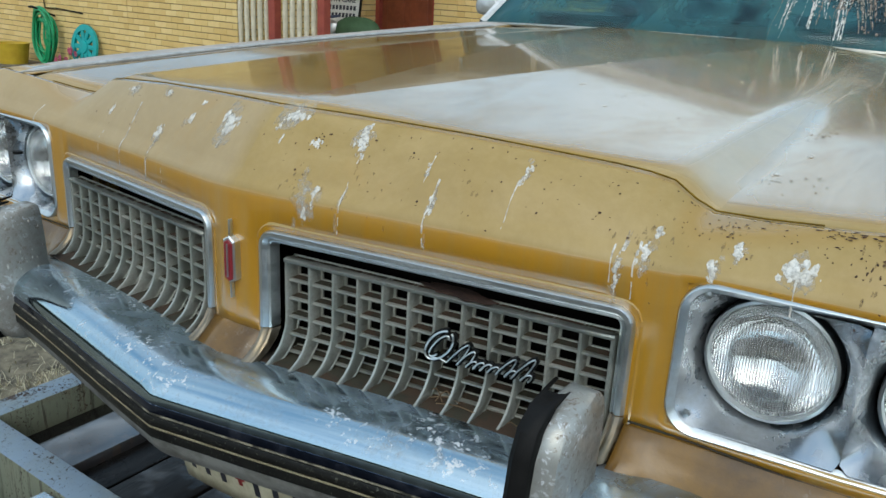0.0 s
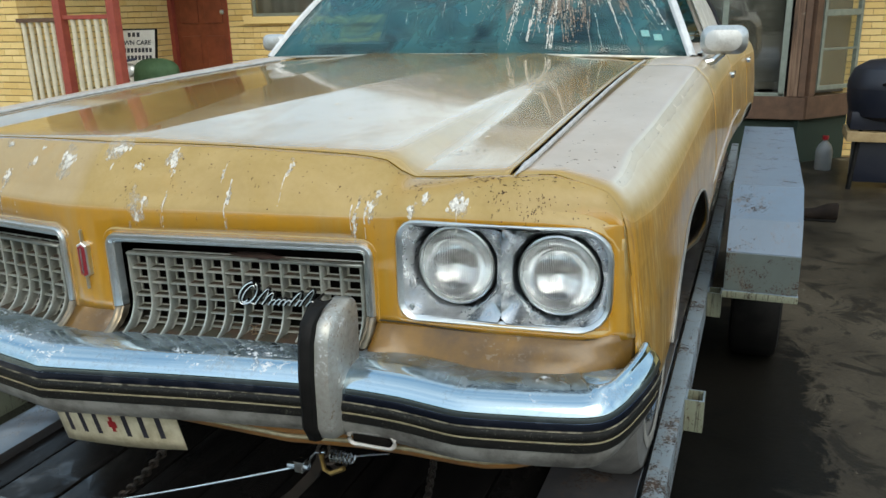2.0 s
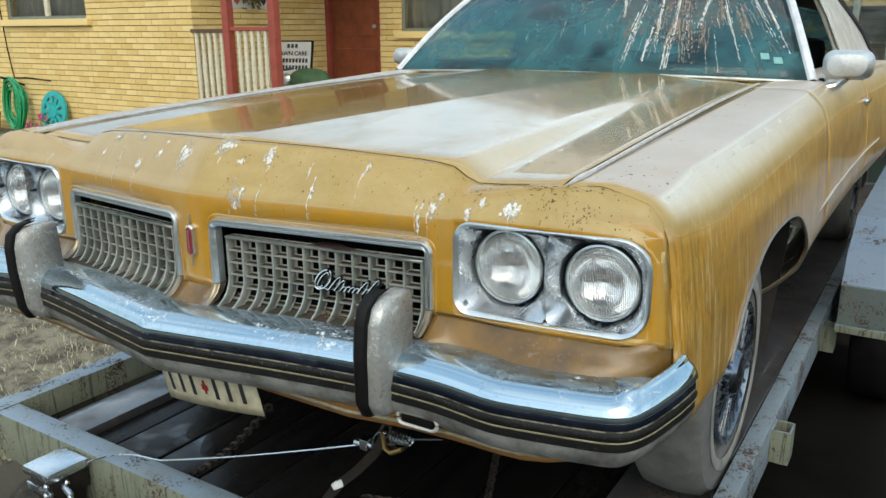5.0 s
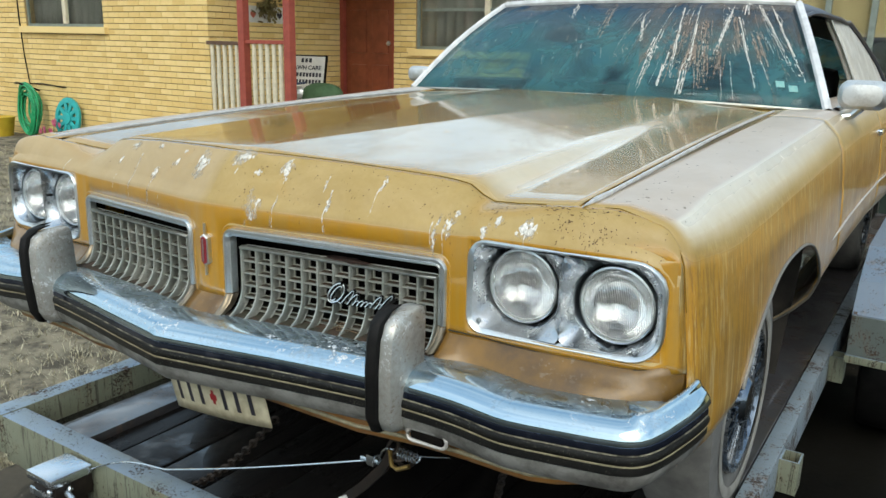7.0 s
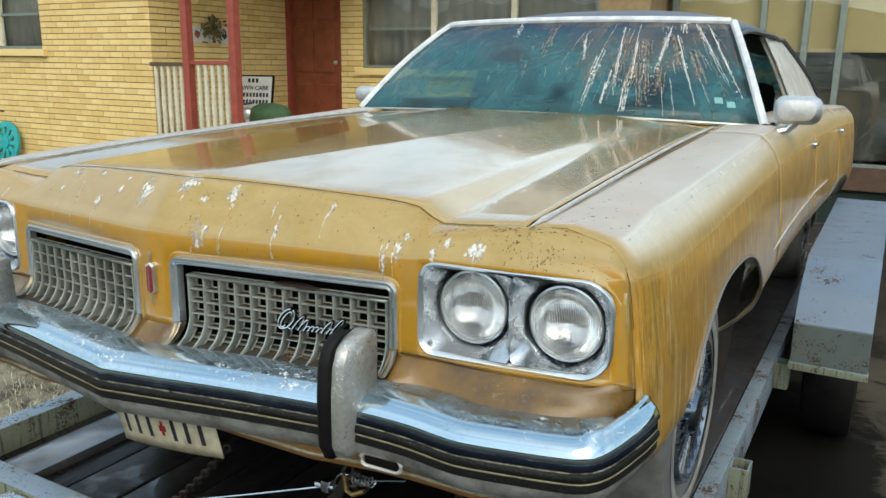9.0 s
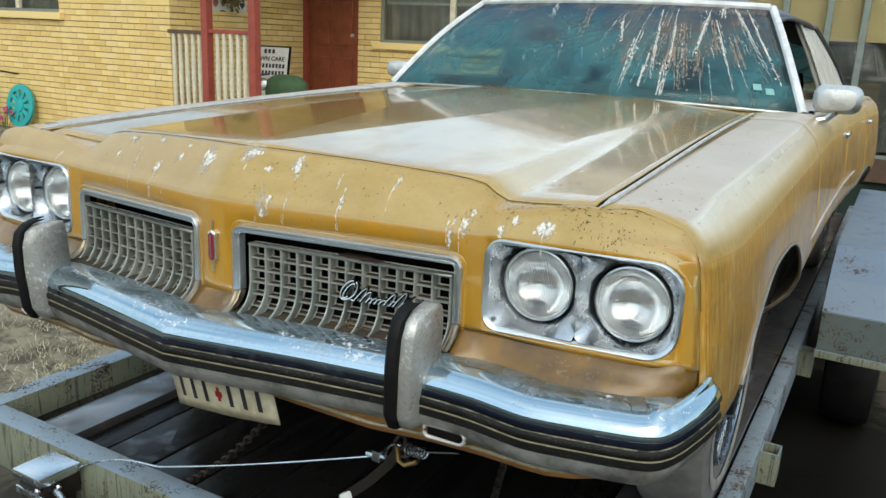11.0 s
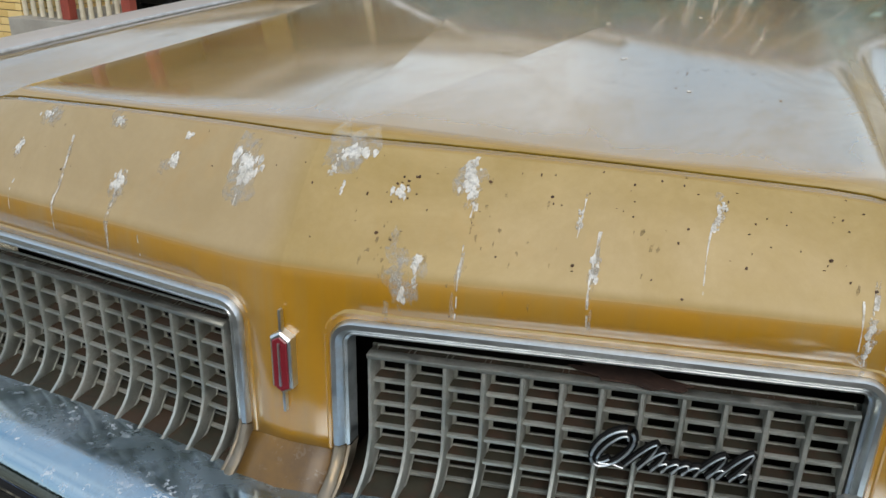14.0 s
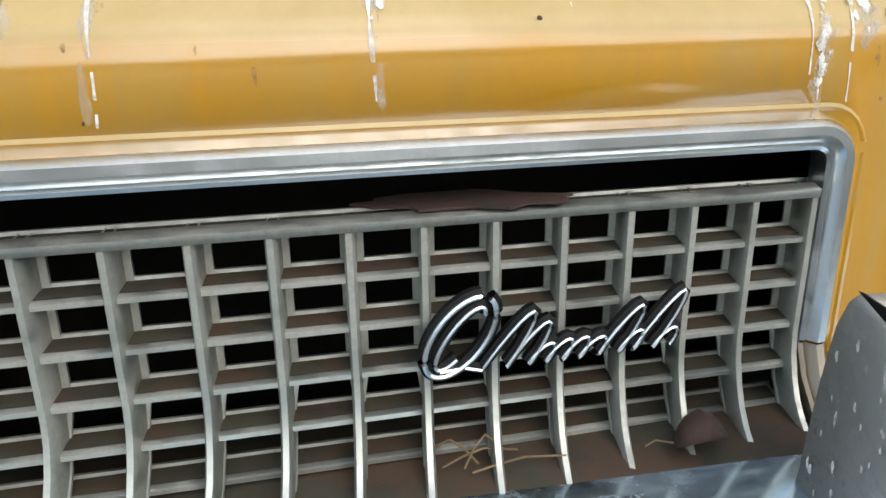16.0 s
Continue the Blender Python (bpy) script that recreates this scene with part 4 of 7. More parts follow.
def guard(s):
    """An upright bumper guard with a rubber face."""
    y0 = tab(0.54, BX, BY)
    bm = bmesh.new()
    rows = []
    for z, f, w in ((0.965, 0.0, 0.020), (0.975, -0.022, 0.025), (1.0, -0.035, 0.027), (1.10, -0.042, 0.028), (1.158, -0.040, 0.027), (1.188, -0.030, 0.025), (1.201, -0.010, 0.021), (1.205, 0.03, 0.016)):
        back = y0 + 0.09 if z < 1.1 else y0 + 0.062
        ring = [(-w, back), (-w, y0 + f + 0.02), (-w * 0.8, y0 + f + 0.004), (0, y0 + f), (w * 0.8, y0 + f + 0.004), (w, y0 + f + 0.02), (w, back)]
        rows.append([Vector((s * (0.537 + (1.1 - z) * -0.05) + x, y, z)) for x, y in ring])
    sheet(bm, rows)
    bm.faces.new([v for v in bm.verts][-7:])
    g = part("bumper_guard", bm, GUARD_METAL, bumper, "worn upright bumper guard, pitted and whitened", angle=50)
    thick(g, 0.004)
    fr = random.Random(21 if s > 0 else 22)
    bm = bmesh.new()
    for k in range(70):
        side = fr.choice((-1, -1, 1))
        z = fr.uniform(1.06, 1.19)
        xx = s * (0.537 + (1.1 - z) * -0.05) + side * 0.0285
        yy = y0 + fr.uniform(-0.018, 0.055)
        rr = fr.uniform(0.0006, 0.0028) * (1.4 if k % 9 == 0 else 0.8)
        ring = [bm.verts.new((xx + side * 0.0006, yy + rr * 0.7 * math.cos(a) * fr.uniform(0.6, 1.3), z + rr * fr.uniform(0.8, 2.2) * math.sin(a))) for a in np.linspace(0, 2 * math.pi, 8)[:-1]]
        bm.faces.new(ring)
    tagged(part("white_fleck", bm, DROPPING, g, "white flecks of droppings", smooth=False), kind="stuff")
    rows = []
    for z, f in ((0.97, -0.02), (1.0, -0.037), (1.10, -0.045), (1.158, -0.043), (1.190, -0.034), (1.208, -0.012), (1.215, 0.02)):
        x0 = s * (0.537 + (1.1 - z) * -0.05)
        rows.append([Vector((x0 + x, y0 + f + dy, z)) for x, dy in ((-0.030, 0.024), (-0.028, -0.004), (-0.021, -0.010), (-0.010, -0.010), (-0.004, -0.006), (-0.001, 0.004))])
    thick(part("rubber_face", sheet(bmesh.new(), rows), RUBBER, bumper, "black rubber guard face"), 0.004)


guard(1)
guard(-1)
for s in (-1, 1):
    yb = tab(0.605, BX, BY) + 0.010
    ring = [(s * (0.605 + px), yb + 0.2 * px * 0.3, 0.965 + pz) for px, pz in rounded(0.085, 0.026, 0.011, 4)]
    slot = part("bumper_slot", tube(bmesh.new(), ring, 0.004, 6, True), DULL, bumper, "slot with a pale rim in the bumper's lower edge")
    # solid near-black block in place of the shade inside the slot
    part("slot_hole", boxed((s * 0.605 - 0.036, yb - 0.003, 0.956), (s * 0.605 + 0.036, yb + 0.012, 0.974), 0.004), DARK, slot)


# ---- grilles ----
def grille(s):
    lat_x = [0.085 + k * (0.5375 - 0.085) / 12 for k in range(13)]
    gy = lambda x: 0.017 + 0.183 * (x - 0.085)
    dz = lambda x: -0.017 * (x - 0.085)
    # frame
    g = part("grille_frame", sheet(bmesh.new(), frame_rows(s)[3:-3]), BRIGHT, car, "bright grille frame, dusty")
    for foot in (frame_rows(s)[:4], frame_rows(s)[-4:]):
        part("frame_foot", sheet(bmesh.new(), [[v + Vector((0, 0.0012, -0.002)) for v in r] for r in foot]), PATINA, g, "brown-stained swept foot of the frame")
    # near-black box behind the bars stands in for the shade in the cells
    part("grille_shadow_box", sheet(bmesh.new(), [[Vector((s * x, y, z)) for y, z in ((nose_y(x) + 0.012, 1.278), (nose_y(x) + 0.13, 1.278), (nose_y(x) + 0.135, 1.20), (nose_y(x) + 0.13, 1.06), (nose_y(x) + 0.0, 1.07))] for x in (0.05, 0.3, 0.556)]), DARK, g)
    # upright bars that sweep forward at the foot
    for x in lat_x:
        bm = bmesh.new()
        y0 = gy(x)
        line = [(0.0, 1.246), (0.0, 1.155), (-0.002, 1.142), (-0.007, 1.129), (-0.014, 1.117), (-0.023, 1.108), (-0.034, 1.101), (-0.042, 1.097)]
        rows = []
        for i, (dy, z) in enumerate(line):
            d = 0.024 if i < 4 else 0.024 - 0.003 * (i - 3)
            fl = 0.0062 if i < 2 else 0.0034
            a = radians((0, 0, 12, 28, 44, 56, 64, 68)[i])
            rows.append([Vector((s * (x + w), y0 + dy + q * math.cos(a), z + dz(x) - q * math.sin(a))) for w, q in ((-fl, d), (-fl, d - 0.002), (-0.0026, d - 0.003), (-0.0030, 0.003), (-0.0016, 0.0), (0.0016, 0.0), (0.0030, 0.003), (0.0026, d - 0.003), (fl, d - 0.002), (fl, d))])
        sheet(bm, rows, False, True)
        part("grille_bar", bm, GREY_METAL, g)
    for k in range(6):
        z = 1.2415 - 0.0275 * k
        bm = bmesh.new()
        rows = []
        for x in np.linspace(0.085, 0.5375, 9):
            y0 = gy(x) + 0.003
            rows.append([Vector((s * x, y0 + dy, z + h + dz(x))) for dy, h in ((0.0, 0.0016), (0.0015, 0.0022), (0.0180, 0.0028), (0.0185, 0.0052), (0.0205, 0.0052), (0.0205, -0.001), (0.002, -0.0020), (0.0, -0.0012))])
        sheet(bm, rows, False, True)
        part("grille_shelf", bm, GREY_METAL, g)
        rows = [[Vector((s * x, gy(x) + 0.003 + dy, z + h + dz(x))) for dy, h in ((0.004, 0.0028), (0.0178, 0.0034))] for x in np.linspace(0.087, 0.535, 40)]
        part("shelf_grime", sheet(bmesh.new(), rows), RUST, g, "brown rust and dirt on the shelf")
    rows = [[Vector((s * x, gy(x) + dy, z + dz(x))) for dy, z in ((-0.001, 1.241), (-0.002, 1.246), (0.008, 1.2475))] for x in np.linspace(0.083, 0.5395, 9)]
    thick(part("grille_top_bar", sheet(bmesh.new(), rows), GREY_METAL, g), 0.003)
    rows = [[Vector((s * x, gy(x) + dy, z)) for dy, z in ((-0.060, 1.087), (-0.03, 1.0965), (0.04, 1.0985), (0.08, 1.10))] for x in np.linspace(0.05, 0.555, 12)]
    thick(part("grille_floor", sheet(bmesh.new(), rows), RUST, g, "rusty ledge under the grille"), 0.004)
    return g



DEAD_LEAF = mottled("dead_leaf_brown", (0.046, 0.021, 0.012), (0.022, 0.011, 0.007), 60, 0.8)
TWIG = mottled("dry_twig", (0.16, 0.10, 0.045), (0.08, 0.05, 0.025), 60, 0.8)


def litter():
    """What has blown into the grille: a curled leaf and a few bent stalks."""
    rows = []
    for i in range(7):
        u = i / 6
        w = 0.014 * math.sin(math.pi * min(0.96, u * 0.9 + 0.06)) + 0.001
        rows.append([Vector((0.449 + 0.034 * u, 0.052 + 0.006 * u + v * w, 1.1045 + 0.010 * math.sin(math.pi * u) + 0.55 * w * (1 - v * v))) for v in (-1, -0.6, -0.2, 0.2, 0.6, 1)])
    leaf = thing("dead_leaf", (0.466, 0.055, 1.10), "curled dark brown dead leaf on the grille ledge", "leaf")
    thick(part("blade", sheet(bmesh.new(), rows), DEAD_LEAF, leaf), 0.0008)
    part("stalk", tube(bmesh.new(), [rows[0][2], rows[0][2] + Vector((-0.010, 0.002, 0.001)), rows[0][2] + Vector((-0.016, 0.001, -0.002))], 0.0006, 5), TWIG, leaf)
    twigs = thing("dry_stalks", (0.338, 0.05, 1.10), "few dry bent stalks caught in the grille", "twig")
    for dx, dy, lean, high in ((0.0, 0.0, 0.012, 0.016), (0.008, 0.004, -0.015, 0.011), (-0.012, 0.002, 0.024, 0.006), (0.004, -0.004, 0.030, 0.003)):
        part("stalk", tube(bmesh.new(), [(0.330 + dx, 0.044 + dy, 1.1015), (0.330 + dx + lean * 0.5, 0.048 + dy, 1.1015 + high * 0.7), (0.330 + dx + lean, 0.052 + dy, 1.1015 + high), (0.330 + dx + lean * 1.8, 0.054 + dy, 1.1015 + high * 0.4)], 0.0008, 5), TWIG, twigs)


def frame_rows(s):
    """The frame: up one side, across the top with round corners, down the other, feet swept forward."""
    a, b, zt = 0.049, 0.561, 1.288
    r = 0.026
    line = [(a, 1.098, -0.045), (a, 1.108, -0.026), (a, 1.122, -0.010), (a, 1.14, 0.0), (a, 1.2, 0.0)]
    for k in range(6):
        t = radians(180 - 18 * k)
        line.append((a + r + r * math.cos(t), zt - r + r * math.sin(t), 0))
    line += [(x, zt, 0) for x in np.linspace(a + 0.08, b - 0.08, 8)]
    for k in range(6):
        t = radians(90 - 18 * k)
        line.append((b - r + r * math.cos(t), zt - r + r * math.sin(t), 0))
    line += [(b, 1.2, 0.0), (b, 1.14, 0.0), (b, 1.122, -0.010), (b, 1.108, -0.026), (b, 1.098, -0.045)]
    rows = []
    for i, (x, z, dy) in enumerate(line):
        p, q = line[max(0, i - 1)], line[min(len(line) - 1, i + 1)]
        tx, tz = q[0] - p[0], q[1] - p[1]
        n = math.hypot(tx, tz) or 1
        ix, iz = tz / n, -tx / n      # inward
        prof = ((0.0, 0.006), (0.0008, -0.003), (0.0035, -0.0070), (0.0085, -0.0072), (0.0125, -0.003), (0.0138, -0.0005), (0.0155, -0.0022), (0.0180, -0.0005), (0.0190, 0.016))
        drop = -0.020 * (x - 0.06) * soft(1.14, 1.25, z)
        rows.append([Vector((s * (x + ix * w), nose_y(x + ix * w) + dy + d, z + iz * w + drop)) for w, d in prof])
    return rows


def swage(s):
    """The soft raised lip of the nose panel round the grille frame."""
    a, b, zt, r = 0.044, 0.566, 1.294, 0.028
    line = [(a, z) for z in (1.13, 1.17, 1.22)] + [(a + r + r * math.cos(radians(q)), zt - r + r * math.sin(radians(q))) for q in range(180, 89, -15)]
    line += [(x, zt) for x in np.linspace(a + 0.08, b - 0.08, 9)] + [(b - r + r * math.cos(radians(q)), zt - r + r * math.sin(radians(q))) for q in range(90, -1, -15)] + [(b, z) for z in (1.22, 1.17, 1.13)]
    part("grille_lip", tube(bmesh.new(), [(s * x, nose_y(x) + 0.0054, z - 0.020 * (x - 0.06) * soft(1.14, 1.25, z)) for x, z in line], 0.0062, 8), GOLD, nose)


swage(1)
swage(-1)
g_right = grille(1)
grille(-1)
litter()
lr = random.Random(44)
ring = [(0.335 + 0.055 * math.cos(a) * lr.uniform(0.75, 1.15), 0.078 + 0.018 * math.sin(a) * lr.uniform(0.7, 1.15), 1.2455) for a in np.linspace(0, 2 * math.pi, 22)[:-1]]
bm = bmesh.new()
bm.faces.new([bm.verts.new(p) for p in ring])
thick(part("rust_flake", bm, DEAD_LEAF, g_right, "rusty brown flake on the grille's top edge", smooth=False), 0.0015)


# ---- headlamps ----
def uneven(w, h, ro, ri, n=7):
    """A rounded oblong whose outboard corners are rounder than its inboard ones."""
    out = []
    for sx, sz, r, a0 in ((1, 1, ro, 0), (-1, 1, ri, 90), (-1, -1, ri, 180), (1, -1, ro, 270)):
        for k in range(n):
            a = radians(a0 + 90 * k / (n - 1))
            out.append((sx * (w / 2 - r) + r * math.cos(a), sz * (h / 2 - r) + r * math.sin(a)))
    return out


def lamp_pair(s):
    x0, x1, z0, z1 = 0.604, 0.980, 1.139, 1.327
    CO, CI = 0.058, 0.038      # corner radii, outboard and inboard
    cx, cz, w, h = (x0 + x1) / 2, (z0 + z1) / 2, x1 - x0, z1 - z0
    by = lambda x: nose_y(x)
    bm = bmesh.new()
    ringdefs = ((0.0, 0.002), (0.003, -0.004), (0.007, -0.0055), (0.011, -0.004), (0.022, 0.003))
    rows = [[Vector((s * (cx + px), by(cx + px) + d, cz + pz)) for px, pz in uneven(w - q, h - q, CO - q / 2, CI - q / 2)] for q, d in ringdefs]
    sheet(bm, rows, False, True)
    bez = part("headlamp_bezel", bm, BRIGHT, car, "worn bright headlamp surround", angle=50)
    part("bezel_seat", sheet(bmesh.new(), [[Vector((s * (cx + px), by(cx + px) + 0.0025, cz + pz)) for px, pz in uneven(ww, hh, ro, ri)] for ww, hh, ro, ri in ((w + 0.018, h + 0.008, 0.004, 0.004), (w - 0.006, h - 0.006, CO - 0.003, CI - 0.003))], False, True), GOLD, car)
    # dished backing with two round openings and a ridge between them
    centres = ((0.700, 1.236), (0.882, 1.229))
    RO = 0.0765
    bm = bmesh.new()
    for k, (lx, lz) in enumerate(centres):
        xa, xb = (x0 + 0.010, 0.792) if k == 0 else (0.792, x1 - 0.010)
        za, zb = z0 + 0.010, z1 - 0.010
        n = 64
        outer, mid, inner = [], [], []
        for j in range(n):
            a = 2 * math.pi * j / n
            c, q = math.cos(a), math.sin(a)
            t = min(((xb if c > 0 else xa) - lx) / c if abs(c) > 1e-6 else 9, ((zb if q > 0 else za) - lz) / q if abs(q) > 1e-6 else 9)
            ex, ez = lx + c * t, lz + q * t
            # keep the outer corners round
            for qx in (x0 + 0.010, x1 - 0.010):
                for qz in (za, zb):
                    cr = CI - 0.008 if qx == x0 + 0.010 else CO - 0.008
                    ix, iz = qx + (cr if qx == x0 + 0.010 else -cr), qz + (cr if qz == za else -cr)
                    if (ex - ix) * (qx - ix) > 0 and (ez - iz) * (qz - iz) > 0:
                        d = math.hypot(ex - ix, ez - iz)
                        if d > cr:
                            ex, ez = ix + (ex - ix) / d * cr, iz + (ez - iz) / d * cr
            ridge = 0.006 if abs(ex - 0.792) < 0.004 else 0.0
            oy = by(ex) + 0.002 + ridge
            outer.append(Vector((s * ex, oy, ez)))
            r1 = max(RO + 0.004, min(math.hypot(ex - lx, ez - lz) * 0.88, RO + 0.009))
            mid.append(Vector((s * (lx + c * r1), by(lx) + 0.026, lz + q * r1)))
            inner.append(Vector((s * (lx + c * RO), by(lx) + 0.048, lz + q * RO)))
        deep = [v + Vector((0, 0.03, 0)) for v in inner]
        sheet(bm, [outer, mid, inner, deep], False, True)
    part("bezel_dish", bm, CAST, bez, "dull brushed metal lamp dish", angle=60)
    for lx, lz in centres:
        y0 = by(lx) + 0.040
        rot = Matrix.Translation((s * lx, y0, lz)) @ Matrix.Rotation(radians(90), 4, "X")
        lamp = part("headlamp", lathe(bmesh.new(), [(0.0735, -0.024), (0.0735, -0.004), (0.0725, 0.001), (0.0690, 0.002), (0.0672, -0.002), (0.0672, -0.012)], 48, rot), BRIGHT, car, "round sealed-beam headlamp with bright ring")
        prof = [(0.0672, -0.006), (0.064, -0.001), (0.054, 0.003), (0.038, 0.0062), (0.019, 0.0082), (0.0005, 0.009)]
        lens = part("lens", lathe(bmesh.new(), prof + [(0.0005, 0.0055), (0.019, 0.0047), (0.038, 0.0027), (0.054, -0.0005), (0.063, -0.005), (0.066, -0.010)], 48, rot), LENS_RIB, lamp, "clear ribbed glass lens")
        lens.visible_shadow = False
        part("reflector", lathe(bmesh.new(), [(0.0665, -0.008), (0.058, -0.024), (0.045, -0.038), (0.028, -0.048), (0.012, -0.052), (0.0005, -0.053)], 40, rot), SILVER, lamp, "silvered reflector")
        part("lamp_well", lathe(bmesh.new(), [(0.080, -0.010), (0.080, -0.045), (0.0005, -0.07)], 32, rot), DARK, bez)
        if s < 0:
            part("adjuster_slot", boxed((s * (lx + 0.083) - 0.010, by(lx) + 0.020, lz + 0.004), (s * (lx + 0.083) + 0.010, by(lx) + 0.034, lz + 0.010), 0.002), RUBBER, bez)
    for px, pz in ((0.63, 1.165), (0.955, 1.155), (0.633, 1.312)):
        rot = Matrix.Translation((s * px, by(px) + 0.004, pz)) @ Matrix.Rotation(radians(90), 4, "X")
        part("screw", lathe(bmesh.new(), [(0.005, 0.0), (0.0045, 0.003), (0.0005, 0.004)], 12, rot), BRIGHT, bez)


LENS_RIB = glass("ribbed_lamp_glass", (0.98, 0.985, 0.98), 0.0)
wv = LENS_RIB.node_tree.nodes.new("ShaderNodeTexWave")
wv.inputs["Scale"].default_value = 95
tcn = LENS_RIB.node_tree.nodes.new("ShaderNodeTexCoord")
lk(LENS_RIB, tcn.outputs["Object"], wv.inputs["Vector"])
bump(LENS_RIB, wv.outputs["Fac"], 0.45, 0.003)
bsdf(LENS_RIB).inputs["Transmission Weight"].default_value = 0.97
SILVER = mat("lamp_silver", (0.92, 0.93, 0.93), 0.07, 1.0)
lamp_pair(1)
lamp_pair(-1)

EMBLEM_RED = mat("emblem_dark_red", (0.20, 0.012, 0.02), 0.35, 0, 0.3)
# emblem on the nose
def hexagon(w, z0, z1, point, y0, y1, inset):
    """A tall six-sided plate with pointed ends and a chamfered face."""
    bm = bmesh.new()
    rings = []
    for y, q in ((y1, 0.0), (y0 + inset, 0.0), (y0, inset)):
        rings.append([Vector((x * (w - q), y, z)) for x, z in ((-1, z1 - q), (0, z1 + point - q), (1, z1 - q), (1, z0 + q), (0, z0 - point + q), (-1, z0 + q))])
    sheet(bm, rings, False, True)
    cap(bm, list(bm.verts)[-6:])
    return bm


emblem = part("nose_emblem", hexagon(0.0115, 1.202, 1.259, 0.007, -0.011, 0.004, 0.002), BRIGHT, car, "slim six-sided bright emblem with red centre", angle=20)
for z0, z1 in ((1.262, 1.290), (1.172, 1.198)):
    part("emblem_spine", boxed((-0.0016, -0.009, z0), (0.0016, -0.003, z1), 0.001), BRIGHT, emblem)
part("emblem_insert", hexagon(0.0084, 1.203, 1.256, 0.005, -0.0125, -0.006, 0.001), EMBLEM_RED, emblem, "red insert", angle=20)
part("emblem_bar", boxed((-0.0012, -0.0145, 1.205), (0.0012, -0.012, 1.255), 0.0008), BRIGHT, emblem)

# script badge on the grille: a slanted oval and a row of slanted loops, no lettering
badge_y = lambda x: 0.183 * (x - 0.085) + 0.004
oval = [(0.3285 + 0.0255 * math.cos(a) * 0.62 - 0.0135 * math.sin(a) * 0.79, 1.1795 + 0.0255 * math.cos(a) * 0.79 + 0.0135 * math.sin(a) * 0.62) for a in np.linspace(0.35, 0.35 + 2 * math.pi * 0.94, 40)]
swash = [(0.3285 + 0.0190 * math.cos(a) * 0.66 - 0.0065 * math.sin(a) * 0.75, 1.1785 + 0.0215 * math.cos(a) * 0.75 + 0.0065 * math.sin(a) * 0.66) for a in np.linspace(-0.5, 4.2, 26)]
loops, foot = [(0.3175, 1.1605), (0.330, 1.1615)], 0.340
for h, adv in ((0.031, 0.0135), (0.024, 0.0125), (0.011, 0.0095), (0.012, 0.0095), (0.012, 0.0095), (0.011, 0.011), (0.027, 0.012), (0.012, 0.008), (0.033, 0.0125), (0.011, 0.009)):
    for k in range(14):
        a = 2 * math.pi * k / 14
        up = 0.5 * h * (1 - math.cos(a))
        loops.append((foot + adv * k / 14 + 0.70 * up - 0.0026 * math.sin(a), 1.1585 + up))
    foot += adv
strokes = [(oval, 0.0015), (swash, 0.0012), (loops, 0.00105)]
bm = bmesh.new()
for line, r0 in strokes:
    tube(bm, [(x, badge_y(x) + 0.0035, z) for x, z in line], r0 + 0.0026, 6)
badge = part("script_badge", bm, RUBBER, car, "black-backed chrome script badge")
bm = bmesh.new()
for line, r0 in strokes:
    tube(bm, [(x, badge_y(x) - 0.0008, z) for x, z in line], r0, 6)
part("badge_script", bm, BRIGHT, badge, "bright flowing script strokes")

# number plate, bent, with plain bars for its characters
def plate_point(u, v):
    """u, v -1..1"""
    return Vector((0.1525 * u + 0.03 - 0.008 * v, -0.02 - 0.012 * v - 0.012 * (1 - u * u), 0.918 + 0.0755 * v + 0.014 * u))


plate = part("number_plate", sheet(bmesh.new(), [[plate_point(u, v) for v in np.linspace(-1, 1, 7)] for u in np.linspace(-1, 1, 17)]), PLATE, car, "dirty bent number plate hanging under the bumper")
thick(plate, 0.002)


def on_plate(u0, u1, v0, v1, material):
    part("plate_mark", sheet(bmesh.new(), [[plate_point(u, v) + Vector((0, -0.0022, 0)) for v in (v0, (v0 + v1) / 2, v1)] for u in (u0, (u0 + u1) / 2, u1)]), material, plate)


for u in (-0.80, -0.55, -0.30, 0.20, 0.46, 0.72):
    on_plate(u - 0.040, u + 0.040, -0.66, 0.26, INK)
on_plate(-0.10, 0.04, -0.42, -0.22, RED)
on_plate(-0.06, 0.0, -0.55, -0.08, RED)

# mirrors
for s in (1, -1):
    c = Vector((1.035, 2.13, 1.535)) if s > 0 else Vector((-0.985, 2.22, 1.535))
    k = 1.0 if s > 0 else 0.72
    bm = bmesh.new()
    rows = [[c + k * Vector((px, dy, pz)) for px, pz in rounded(w, h, r, 5)] for w, h, r, dy in ((0.001, 0.001, 0.0004, -0.0352), (0.03, 0.02, 0.009, -0.035), (0.13, 0.075, 0.035, -0.028), (0.165, 0.10, 0.04, -0.008), (0.172, 0.106, 0.04, 0.02), (0.165, 0.10, 0.04, 0.035))]
    sheet(bm, rows, False, True)
    mir = part("door_mirror", bm, SATIN, car, "satin chrome door mirror")
    bm = sheet(bmesh.new(), [[c + k * Vector((px * q, 0.03, pz * q)) for px, pz in rounded(0.165, 0.10, 0.04, 5)] for q in (1, 0.01)], False, True)
    part("mirror_glass", bm, SILVER, mir)
    part("mirror_arm", tube(bmesh.new(), [c + Vector((0, 0.0, -0.045)), c + Vector((-s * 0.03, 0.01, -0.075)), c + Vector((-s * 0.07, 0.0, -0.085))], 0.014, 8), BRIGHT, mir)


